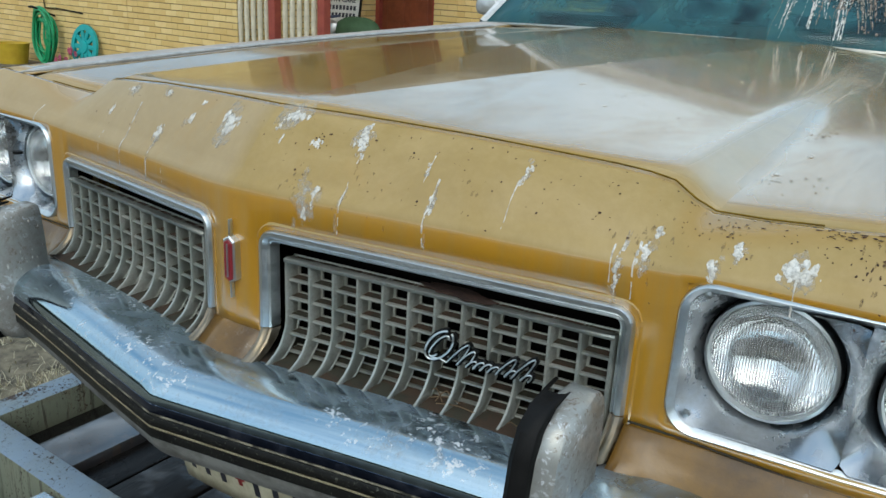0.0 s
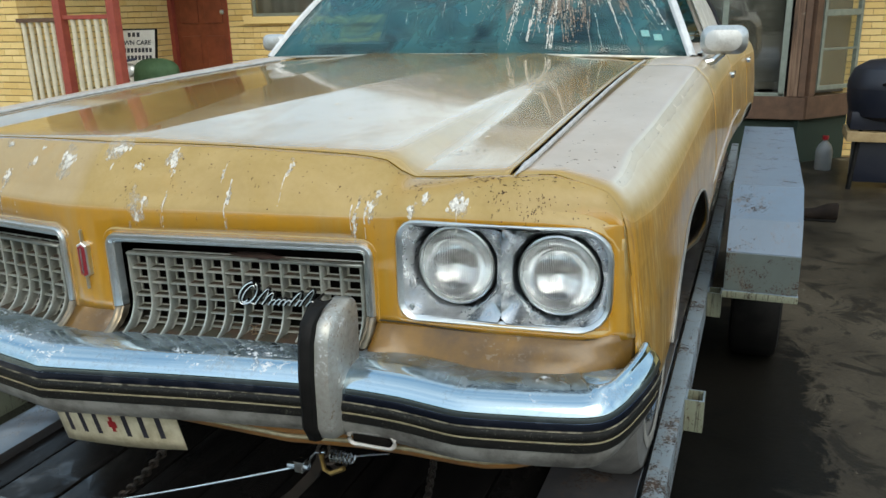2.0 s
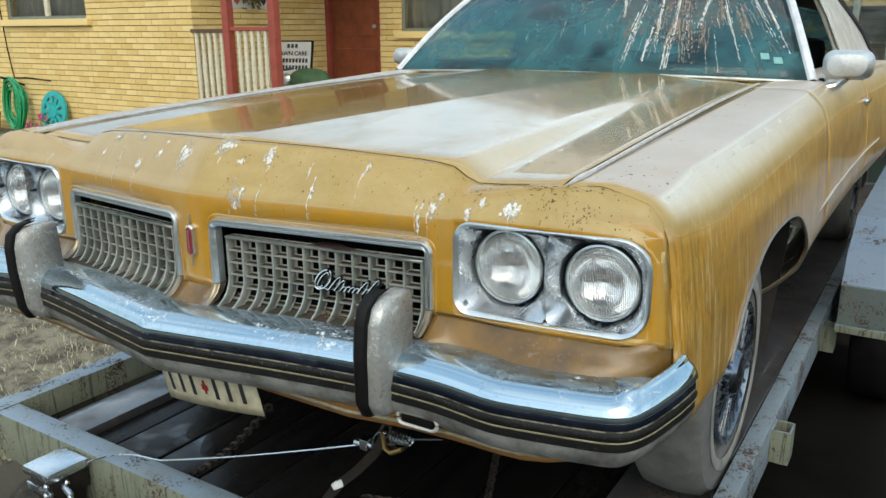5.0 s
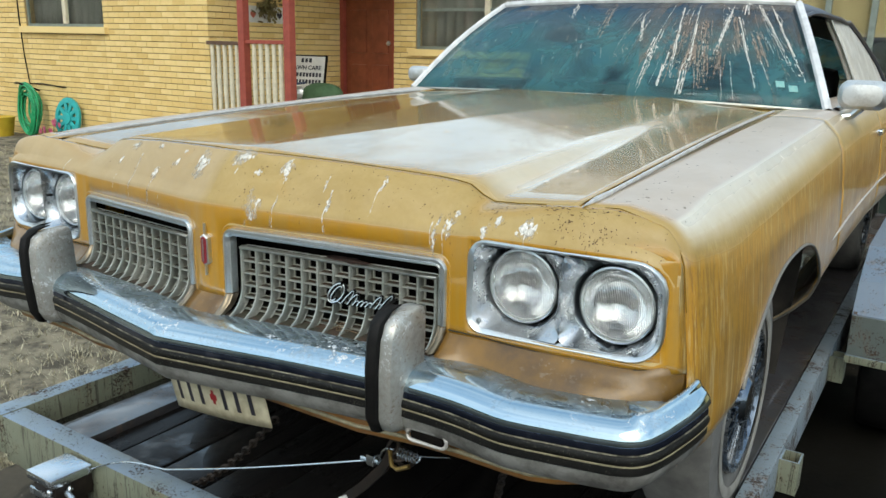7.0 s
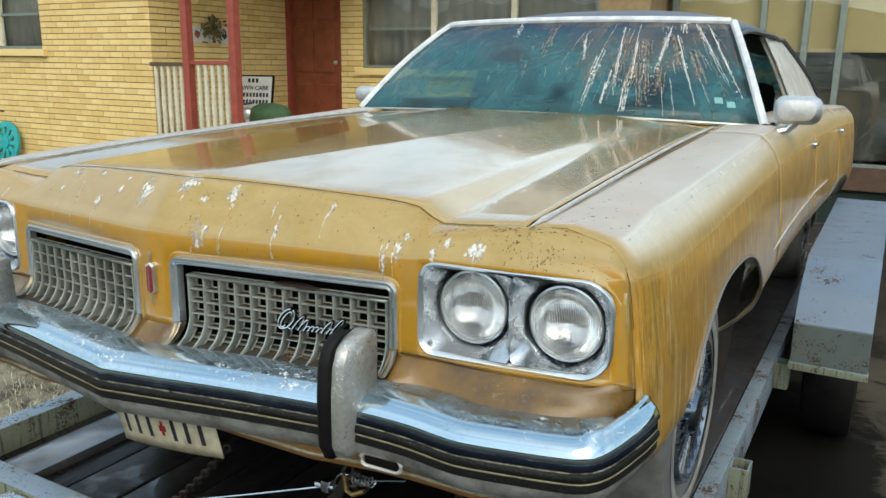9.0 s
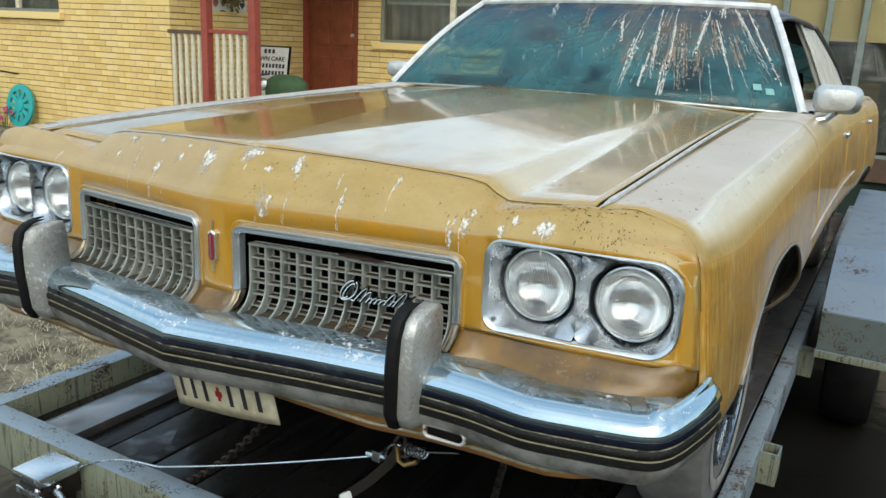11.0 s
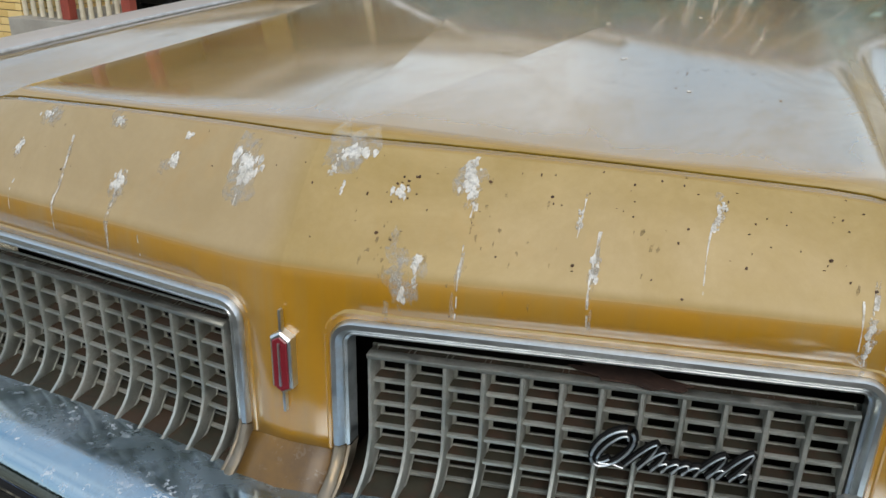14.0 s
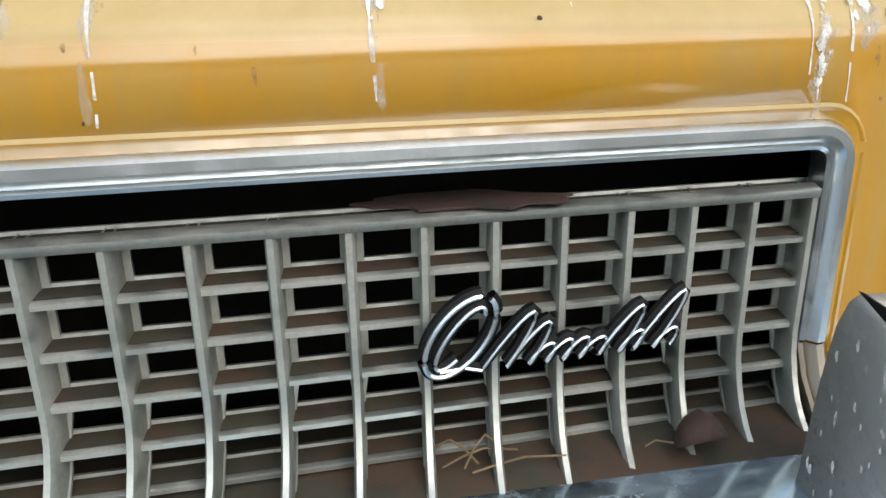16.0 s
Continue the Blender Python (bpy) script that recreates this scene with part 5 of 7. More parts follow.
# wheels
def wheel(x, y, s):
    rot = Matrix.Translation((x, y, HUB_Z)) @ Matrix.Rotation(radians(90 * s), 4, "Y")
    tyre = part("wheel", lathe(bmesh.new(), [(0.20, -0.19), (0.26, -0.20), (0.32, -0.195), (0.348, -0.17), (0.355, -0.12), (0.355, -0.08), (0.348, -0.03), (0.325, -0.005), (0.27, 0.002), (0.215, -0.008), (0.195, -0.02)], 56, rot), TYRE, car, "dusty tyre with a thin dirty whitewall")
    part("whitewall", lathe(bmesh.new(), [(0.272, 0.0035), (0.268, 0.005), (0.245, 0.004), (0.240, 0.001)], 56, rot), WHITEWALL, tyre)
    part("rim", lathe(bmesh.new(), [(0.205, -0.012), (0.20, 0.004), (0.19, 0.002), (0.175, -0.03), (0.15, -0.05), (0.08, -0.045), (0.07, -0.005), (0.055, 0.012), (0.0005, 0.016)], 48, rot), WHEEL_COVER, tyre, "tarnished wheel cover")
    for k in range(24):
        a = 2 * math.pi * k / 24
        m = rot @ Matrix.Rotation(a, 4, "Z")
        part("rim_spoke", boxed((0.072, -0.006, -0.03), (0.178, 0.006, 0.0), 0.002, m), WHEEL_COVER, tyre)


for s in (1, -1):
    wheel(s * 0.972, AXLE_F, s)
    wheel(s * 0.955, AXLE_R, s)


# the far front corner stands a little forward, as if once knocked
def skew(ob):
    if ob.type == "MESH":
        for v in ob.data.vertices:
            if v.co.x < 0 and v.co.y < 1.5:
                v.co.y -= 0.05 * -v.co.x * (1 - soft(0.3, 1.5, v.co.y))


# ---- bird droppings and grime, laid on the panels ----
def on_nose(x, d):
    """A point on the nose d metres below the hood seam, by length along the panel."""
    pts = nose_rows(x)
    for p, q in zip(pts, pts[1:]):
        n = (q - p).length
        if d <= n or q is pts[-1]:
            return p.lerp(q, d / n)
        d -= n


def on_hood(x, y):
    return Vector((x * (1 - 0.035 * soft(0.2, 2.0, y)), y, hood_z(x, y)))


def on_screen(u, v):
    return screen_point(u / 0.83, v / 0.70)


def on_side(y, d):
    u = d
    x, z = side_point(y, u)
    return Vector((x, y, z))


def blob(bm, surf, u, v, ru, rv, r, lift=0.0012, n=14, ragged=0.35):
    """An irregular splash round (u, v)."""
    def at(a, b):
        p = surf(a, b)
        e = 0.004
        nrm = (surf(a + e, b) - p).cross(surf(a, b + e) - p)
        nrm.normalize()
        if nrm.z < 0 and nrm.y > 0 or nrm.dot(Vector((0.3, -1, 0.6))) < 0:
            nrm = -nrm
        return p + nrm * lift
    c = bm.verts.new(at(u, v) + Vector((0, -0.0004, 0.0004)))
    ring = []
    for k in range(n):
        a = 2 * math.pi * k / n
        q = 1 + r.uniform(-ragged, ragged)
        ring.append(bm.verts.new(at(u + ru * q * math.cos(a), v + rv * q * math.sin(a))))
    for k in range(n):
        bm.faces.new((c, ring[k], ring[(k + 1) % n]))


def splash(bm, surf, u, v, size, run, r):
    """A cluster of spots with a run below it."""
    smear(bm, surf, u, v + size * 0.4, size, size * 1.3, r)
    if run:
        streak(bm, surf, u, v + size * 0.4, v + size * 0.4 + run, 0.0016, r)


def smear(bm, surf, u, v, w, h, r, lift=0.0006):
    """A ragged patch of many small spots, w across and h down."""
    cores = [(u + r.uniform(-0.3, 0.3) * w, v + r.uniform(-0.35, 0.35) * h) for k in range(4)]
    for cu, cv in cores[:3]:
        q = 0.26 * min(w, h) * r.uniform(0.7, 1.15)
        blob(bm, surf, cu, cv, q, q * min(1.7, max(1.0, h / w)), r, lift, 18, 0.34)
    for k in range(int(10 + w * h * 32000)):
        cu, cv = r.choice(cores)
        q = r.uniform(0.0005, 0.0016) + 0.16 * min(w, h) * r.random() ** 2
        blob(bm, surf, cu + r.gauss(0, 0.20 * w), cv + r.gauss(0, 0.22 * h), q * 0.8, q * r.uniform(0.9, 1.9), r, lift + 0.00015 * (k % 3), 12, 0.30)


def streak(bm, surf, u, v0, v1, w, r, lift=0.0006, lean=0.0):
    """A thin dried run, broken and uneven, from v0 to v1."""
    last, wander, d, step = None, r.uniform(0, 6), 0.0, 0.003
    length = abs(v1 - v0)
    sgn = 1 if v1 > v0 else -1
    while d < length:
        if r.random() < 0.10:
            last = None
            d += step * r.choice((1, 1, 3))
            continue
        t = d / length
        a = u + lean * t + 0.0012 * math.sin(d * 55 + wander)
        half = w * 0.5 * (0.35 + 0.85 * abs(math.sin(d * 80 + wander * 2)) * r.uniform(0.6, 1.2)) * (1.1 - 0.6 * t)
        pts = []
        for q in (a - half, a + half):
            c = surf(q, v0 + sgn * d)
            pts.append(bm.verts.new(c + Vector((0, -lift * 0.75, lift * 0.75))))
        if last:
            bm.faces.new((last[0], last[1], pts[1], pts[0]))
        last = pts
        d += step


SPECK = mottled("rust_brown_speck", (0.035, 0.020, 0.012), (0.12, 0.06, 0.03), 200, 0.9)
STAIN = mottled("brown_smear", (0.27, 0.18, 0.075), (0.34, 0.24, 0.12), 90, 0.8)
lk(STAIN, ramp(STAIN, noise_of(STAIN, 170, 5, 0.7), [(0.40, (0, 0, 0)), (0.66, (0.8, 0.8, 0.8))]), bsdf(STAIN).inputs["Alpha"])
STAIN_DARK = mottled("dark_dirt_smear", (0.10, 0.075, 0.045), (0.20, 0.15, 0.09), 90, 0.9)
lk(STAIN_DARK, ramp(STAIN_DARK, noise_of(STAIN_DARK, 170, 5, 0.7), [(0.36, (0.1, 0.1, 0.1)), (0.62, (0.9, 0.9, 0.9))]), bsdf(STAIN_DARK).inputs["Alpha"])
r = random.Random(11)
bm = bmesh.new()
halo = [(0.04, 0.017, 0.040, 0.020), (0.16, 0.030, 0.020, 0.028), (0.167, 0.055, 0.010, 0.025), (0.39, 0.040, 0.010, 0.026), (0.27, 0.062, 0.005, 0.024), (0.29, 0.110, 0.008, 0.036),
        (0.13, 0.1225, 0.009, 0.020), (0.118, 0.160, 0.009, 0.020), (0.53, 0.1425, 0.010, 0.030), (0.63, 0.0975, 0.014, 0.024), (0.715, 0.073, 0.028, 0.030), (0.65, 0.065, 0.013, 0.020),
        (0.555, 0.110, 0.014, 0.030), (-0.075, 0.045, 0.036, 0.030), (-0.237, 0.090, 0.018, 0.020), (-0.17, 0.060, 0.016, 0.018), (-0.39, 0.020, 0.028, 0.010), (-0.27, 0.0175, 0.020, 0.010), (-0.42, 0.067, 0.012, 0.020)]
for x, d, w, h in halo:
    smear(bm, on_nose, x, d, w, h, r)
for x, d, w, h in ((0.10, 0.055, 0.020, 0.012), (0.04, 0.055, 0.003, 0.016), (0.63, 0.100, 0.007, 0.016), (-0.16, 0.025, 0.010, 0.008), (0.56, 0.075, 0.010, 0.020), (0.131, 0.143, 0.004, 0.020), (0.025, 0.035, 0.006, 0.02)):
    smear(bm, on_nose, x, d, w, h, r)
for x, d0, d1, w in ((0.170, 0.05, 0.178, 0.0024), (0.289, 0.07, 0.165, 0.0030), (0.531, 0.10, 0.175, 0.0040), (0.522, 0.11, 0.160, 0.0020), (0.548, 0.10, 0.175, 0.0026), (-0.33, 0.04, 0.163, 0.0034), (-0.24, 0.08, 0.170, 0.0034),
                     (-0.19, 0.13, 0.172, 0.0024), (-0.41, 0.11, 0.150, 0.0024), (0.386, 0.05, 0.120, 0.0016), (-0.075, 0.055, 0.095, 0.0024), (-0.66, 0.07, 0.130, 0.0030), (0.27, 0.04, 0.080, 0.0018), (0.715, 0.08, 0.125, 0.0024)):
    streak(bm, on_nose, x, d0, d1, w, r)
tagged(part("dropping_splash", bm, DROPPING, nose, "white bird droppings", smooth=False), kind="stuff")
bm = bmesh.new()
for x, d in ((0.49, 0.075), (0.42, 0.09), (0.37, 0.125), (0.53, 0.10), (0.20, 0.1075), (0.18, 0.035), (0.24, 0.0425), (0.27, 0.105), (0.10, 0.105), (0.085, 0.100)):
    q = r.uniform(0.0010, 0.0019)
    blob(bm, on_nose, x, d, q, q, r, 0.0006, 9, 0.3)
for k in range(210):
    x = min(0.96, max(0.0, r.gauss(0.76, 0.13))) if k < 130 else (r.uniform(0.0, 0.6) if k < 195 else r.uniform(-0.5, 0))
    blob(bm, on_nose, x, abs(r.gauss(0.04, 0.035)) + 0.006, r.uniform(0.0004, 0.0014), r.uniform(0.0004, 0.0016), r, 0.0006, 7, 0.45)
for x, d in ((0.10, 0.055), (0.62, 0.03), (0.84, 0.07), (0.86, 0.05), (0.78, 0.05)):
    for k in range(14):
        blob(bm, on_nose, x + r.gauss(0, 0.008), d + r.gauss(0, 0.007), r.uniform(0.0005, 0.0016), r.uniform(0.0006, 0.002), r, 0.0006, 7, 0.45)
tagged(part("dark_specks", bm, SPECK, nose, "dark specks of dirt", smooth=False), kind="stuff")
bm = bmesh.new()
for x, y, size in ((0.22, 0.62, 0.010), (0.33, 0.48, 0.008), (0.62, 0.40, 0.012), (0.64, 0.52, 0.010), (0.61, 0.68, 0.008), (0.15, 0.9, 0.006), (-0.1, 0.7, 0.008), (0.3, 1.1, 0.009), (0.42, 0.95, 0.007)):
    splash(bm, on_hood, x, y, size, 0.0, r)
tagged(part("dropping_splash", bm, DROPPING, hood, "chalky marks", smooth=False), kind="stuff")
bm = bmesh.new()
for k in range(30):
    x, y = r.choice(((0.28, 0.55), (0.33, 0.5), (0.70, 0.33), (0.4, 0.8), (0.2, 0.9)))
    blob(bm, on_hood, x + r.gauss(0, 0.04), y + r.gauss(0, 0.03), r.uniform(0.0008, 0.0022), r.uniform(0.0008, 0.002), r, 0.0006, 7, 0.45)
tagged(part("dark_specks", bm, SPECK, hood, smooth=False), kind="stuff")
# smeared scratches of dirt across the hood
bm = bmesh.new()
for xa, ya, xb, yb, n in ((0.20, 0.98, 0.37, 1.10, 46), (0.33, 0.62, 0.41, 0.66, 16), (0.05, 0.55, 0.10, 0.60, 10), (0.62, 0.62, 0.66, 0.82, 26), (0.60, 0.36, 0.68, 0.40, 18)):
    for k in range(n):
        t = r.random()
        blob(bm, on_hood, xa + (xb - xa) * t + r.gauss(0, 0.006), ya + (yb - ya) * t + r.gauss(0, 0.006), r.uniform(0.0008, 0.0035), r.uniform(0.0006, 0.002), r, 0.0006, 7, 0.5)
tagged(part("dirt_smear", bm, STAIN_DARK, hood, "dark smeared dirt", smooth=False), kind="stuff")
# specks and smears on the fender's top
bm = bmesh.new()
for k in range(70):
    y, u = 0.25 + 1.3 * r.random() ** 1.8, r.uniform(0.02, 0.24)
    q = r.uniform(0.0008, 0.0030)
    blob(bm, on_side, y, u, q * r.uniform(0.7, 2.0), q * 1.6, r, 0.0006, 7, 0.5)
tagged(part("dark_specks", bm, STAIN_DARK, car, "dark specks on the fender's top", smooth=False), kind="stuff")
# thin chalky film left round and below the splashes
bm = bmesh.new()
for x, d, w, h in halo:
    for k in range(6):
        q = 0.5 * w * r.uniform(0.35, 0.8)
        blob(bm, on_nose, x + r.gauss(0, w * 0.3), d + r.gauss(0.1, 0.35) * h, q, q * r.uniform(1, 1.8), r, 0.0004, 14, 0.4)
for k in range(16):
    blob(bm, on_nose, 0.115 + r.gauss(0, 0.010), 0.135 + r.gauss(0, 0.020), r.uniform(0.003, 0.007), r.uniform(0.006, 0.014), r, 0.0004, 14, 0.4)
for x, d in ((0.17, 0.12), (0.289, 0.13), (0.53, 0.14), (-0.33, 0.10), (-0.24, 0.13)):
    for k in range(4):
        blob(bm, on_nose, x + r.gauss(0, 0.0015), d + r.gauss(0, 0.02), r.uniform(0.002, 0.0035), r.uniform(0.010, 0.018), r, 0.0004, 12, 0.4)
tagged(part("chalky_film", bm, CHALK, nose, "thin whitish film", smooth=False), kind="stuff")
# leaf litter and grit at the end of the hood's bead
bm = bmesh.new()
for k in range(60):
    x, d = r.gauss(0.76, 0.07), abs(r.gauss(0.0, 0.016)) + 0.003
    q = r.uniform(0.0005, 0.0020)
    blob(bm, on_nose, x, d, q * r.uniform(0.8, 2.5), q * 0.7, r, 0.0009, 7, 0.5)
tagged(part("leaf_litter", bm, SPECK, nose, "dark leaf crumbs and grit", smooth=False), kind="stuff")
# brown smears beside the droppings, chalky film round the largest
bm = bmesh.new()
for x, d, n in ((0.105, 0.12, 20), (0.18, 0.08, 12), (0.34, 0.072, 8), (0.23, 0.11, 8), (0.56, 0.09, 22), (0.64, 0.05, 16), (0.84, 0.07, 18), (0.78, 0.04, 14)):
    for k in range(n):
        q = r.uniform(0.0008, 0.0026)
        blob(bm, on_nose, x + r.gauss(0, 0.014), d + r.gauss(0, 0.022), q * 0.7, q * r.uniform(1, 3), r, 0.0005, 9, 0.5)
tagged(part("brown_smear", bm, STAIN, nose, "brown smears", smooth=False), kind="stuff")
# runs down the windscreen, fanning from one perch above: start, end and width of each bundle
BROWN_RUNS = ((-0.07, 0.68, -0.03, 0.35, 0.012), (0.33, 0.43, 0.31, 0.09, 0.018), (0.42, 0.52, 0.45, 0.07, 0.024), (0.39, 0.31, 0.36, 0.12, 0.016), (0.56, 0.58, 0.57, 0.28, 0.016), (0.63, 0.45, 0.67, 0.22, 0.016), (0.50, 0.35, 0.49, 0.13, 0.014))
WHITE_RUNS = ((0.24, 0.45, 0.22, 0.05, 0.010), (0.31, 0.30, 0.29, 0.07, 0.006), (0.38, 0.26, 0.37, 0.03, 0.010), (0.31, 0.65, 0.33, 0.12, 0.006), (0.39, 0.66, 0.39, 0.19, 0.006), (0.55, 0.66, 0.48, 0.24, 0.012), (0.61, 0.69, 0.60, 0.58, 0.012),
              (0.66, 0.68, 0.75, 0.23, 0.010), (0.72, 0.67, 0.79, 0.13, 0.006), (0.57, 0.58, 0.63, 0.09, 0.005), (0.12, 0.57, 0.17, 0.35, 0.006), (-0.30, 0.68, -0.26, 0.54, 0.008))
for material, runs, seed, lift, lab in ((RUNOFF, BROWN_RUNS, 5, 0.0020, "brown runs of droppings"), (DROPPING, WHITE_RUNS, 6, 0.0030, "white runs of droppings")):
    r = random.Random(seed)
    bm = bmesh.new()
    for ua, va, ub, vb, w in runs:
        for k in range(3 + int(w / 0.0016)):
            t0 = 0.7 * r.random() ** 1.6
            t1 = min(1.0, t0 + r.uniform(0.15, 0.8))
            o = r.gauss(0, w * 0.75)
            streak(bm, on_screen, ua + (ub - ua) * t0 + o, va + (vb - va) * t0, va + (vb - va) * t1, r.uniform(0.0018, 0.0060) * (1.0 if w < 0.012 else 1.25), r, lift, (ub - ua) * (t1 - t0))
        for k in range(5 + int(w * 900)):
            t = r.random()
            blob(bm, on_screen, ua + (ub - ua) * t + r.gauss(0, w), max(0.02, va + (vb - va) * t), r.uniform(0.0010, 0.0034), r.uniform(0.0015, 0.007), r, lift, 9, 0.5)
    for k in range(34):
        u, v = r.uniform(0.1, 0.76), r.uniform(0.2, 0.68)
        streak(bm, on_screen, u, v, max(0.02, v - r.uniform(0.03, 0.30)), r.uniform(0.0010, 0.0026), r, lift, (u - 0.42) * 0.12)
    if material is DROPPING:
        for k in range(34):
            u, v = r.uniform(-0.62, 0.2), r.uniform(0.25, 0.68)
            streak(bm, on_screen, u, v, v - r.uniform(0.015, 0.08), r.uniform(0.0010, 0.0022), r, lift, 0.02)
    tagged(part("dropping_run", bm, material, screen, lab, smooth=False), kind="stuff")
# a thin brown veil of dried dirt between the runs
VEIL = mottled("brown_veil", (0.20, 0.150, 0.115), (0.34, 0.285, 0.235), 25, 0.9)
lk(VEIL, math_of(VEIL, "MULTIPLY", ramp(VEIL, noise_of(VEIL, 1.0, 7, 0.7, 0.3, (46, 5, 7)), [(0.40, (0, 0, 0)), (0.66, (0.75, 0.75, 0.75))]), ramp(VEIL, noise_of(VEIL, 7, 5, 0.65), [(0.36, (0, 0, 0)), (0.58, (1, 1, 1))])), bsdf(VEIL).inputs["Alpha"])
rows = []
for i in range(25):
    u = 0.16 + 0.64 * i / 24
    low = 0.14 + 0.16 * abs(math.sin(i * 1.7)) + (0.12 if i > 18 else 0)
    rows.append([on_screen(u + 0.10 * (u - 0.42) * (0.7 - v), v) + Vector((0, -0.0009, 0.0009)) for v in np.linspace(low, 0.72 - 0.05 * abs(math.sin(i * 2.3)), 9)])
tagged(part("dirt_veil", sheet(bmesh.new(), rows), VEIL, screen, "thin brown veil of dirt on the glass"), kind="stuff")
STICKER = mottled("pale_green_sticker", (0.14, 0.36, 0.34), (0.28, 0.46, 0.42), 60, 0.4)
for u0, v0 in ((0.695, 0.105), (0.735, 0.085)):
    part("sticker", sheet(bmesh.new(), [[on_screen(u0 + a, v0 + b) + Vector((0, -0.003, 0.003)) for b in (0, 0.017, 0.034)] for a in (0, 0.014, 0.028)]), STICKER, screen, "small pale green sticker")

for ob in car.children_recursive:
    skew(ob)


# ---- ground ----
def ground_z(x, y):
    return 0.36 * soft(1.6, 7.5, -x) - 0.03


STRAW = mottled("dry_grass_soil", (0.25, 0.215, 0.145), (0.055, 0.046, 0.032), 7, 0.95, fine=90, bumpy=0.9, lo=0.42, hi=0.60)
BLADE = mottled("straw_blades", (0.60, 0.545, 0.38), (0.17, 0.15, 0.085), 16, 0.8, lo=0.42, hi=0.60)
CONCRETE = mat("stained_damp_concrete", (0.03, 0.027, 0.02), 0.5)
c1 = noise_of(CONCRETE, 0.9, 9, 0.62, 0.6)
c2 = noise_of(CONCRETE, 45, 6, 0.65)
c3 = noise_of(CONCRETE, 3.5, 7, 0.7, 1.0)
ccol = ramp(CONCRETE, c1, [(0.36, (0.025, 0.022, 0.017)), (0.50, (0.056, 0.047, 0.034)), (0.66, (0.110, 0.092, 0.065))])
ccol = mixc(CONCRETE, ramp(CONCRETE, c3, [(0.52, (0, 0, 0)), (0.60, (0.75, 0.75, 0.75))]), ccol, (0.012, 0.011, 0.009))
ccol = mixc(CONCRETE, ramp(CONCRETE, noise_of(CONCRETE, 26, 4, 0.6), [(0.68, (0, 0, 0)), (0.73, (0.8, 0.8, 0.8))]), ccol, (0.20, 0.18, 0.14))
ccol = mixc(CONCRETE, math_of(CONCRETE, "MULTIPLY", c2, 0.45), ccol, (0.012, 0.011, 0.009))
# a wet patch beside the trailer, with the trailer's shade put into its colour
cg = CONCRETE.node_tree.nodes.new("ShaderNodeNewGeometry")
cs = CONCRETE.node_tree.nodes.new("ShaderNodeSeparateXYZ")
lk(CONCRETE, cg.outputs["Position"], cs.inputs[0])
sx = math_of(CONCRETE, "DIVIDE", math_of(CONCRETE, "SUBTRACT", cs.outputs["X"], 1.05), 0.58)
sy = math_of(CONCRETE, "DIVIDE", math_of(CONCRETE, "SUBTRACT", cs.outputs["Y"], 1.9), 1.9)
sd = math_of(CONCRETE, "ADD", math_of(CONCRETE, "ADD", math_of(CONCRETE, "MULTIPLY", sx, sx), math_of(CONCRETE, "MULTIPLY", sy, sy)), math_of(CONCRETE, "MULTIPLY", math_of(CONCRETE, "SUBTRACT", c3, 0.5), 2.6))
wet_shade = ramp(CONCRETE, sd, [(0.62, (1, 1, 1)), (0.80, (0, 0, 0))])
lk(CONCRETE, mixc(CONCRETE, math_of(CONCRETE, "MULTIPLY", wet_shade, 0.9), ccol, (0.004, 0.004, 0.0035)), bsdf(CONCRETE).inputs["Base Color"])
lk(CONCRETE, math_of(CONCRETE, "ADD", math_of(CONCRETE, "MULTIPLY", c1, 0.7), 0.12), bsdf(CONCRETE).inputs["Roughness"])
bsdf(CONCRETE).inputs["Specular IOR Level"].default_value = 0.07
bump(CONCRETE, c2, 0.2, 0.004)
gx = [-400, -60, -25, -14, -11, -9.5, -8, -7, -6, -5, -4, -3, -2.2, -1.5, -0.5, 2, 8, 30, 400]
gy = [-400, -60, -20, -8, -4, -2, 0, 2, 4, 6, 9, 14, 40, 400]
solo("ground", sheet(bmesh.new(), [[Vector((x, y, ground_z(x, y))) for y in gy] for x in gx]), STRAW, "dry straw-coloured lawn and bare soil", "ground", kind="structure")
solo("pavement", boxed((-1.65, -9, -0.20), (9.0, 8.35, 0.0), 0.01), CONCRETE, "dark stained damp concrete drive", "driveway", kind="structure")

rng = random.Random(4)
bm = bmesh.new()
tufts = [(-1.7 - 7.0 * rng.random() ** 1.9, -0.6 + 5.6 * rng.random()) for k in range(1500)]
for k in range(46000):
    if k % 3:
        tx, ty = rng.choice(tufts)
        x, y = min(-1.68, tx + rng.gauss(0, 0.035)), ty + rng.gauss(0, 0.035)
    else:
        x, y = -1.7 - 7.0 * rng.random() ** 1.9, -0.6 + 5.6 * rng.random()
    h, a = rng.uniform(0.012, 0.05), rng.uniform(0, 6.28)
    w = rng.uniform(0.0014, 0.0030)
    p = Vector((x, y, ground_z(x, y) - 0.003))
    lean = Vector((math.cos(a), math.sin(a), 0)) * rng.uniform(0.01, 0.07)
    side = Vector((-math.sin(a), math.cos(a), 0)) * w
    v = [bm.verts.new(q) for q in (p - side, p + side, p + lean * 0.5 + side * 0.7 + Vector((0, 0, h * 0.7)), p + lean + Vector((0, 0, h)), p + lean * 0.5 - side * 0.7 + Vector((0, 0, h * 0.7)))]
    bm.faces.new(v)
solo("dry_grass", bm, BLADE, "short dry trampled straw grass beside the drive", "grass", kind="stuff", smooth=False)

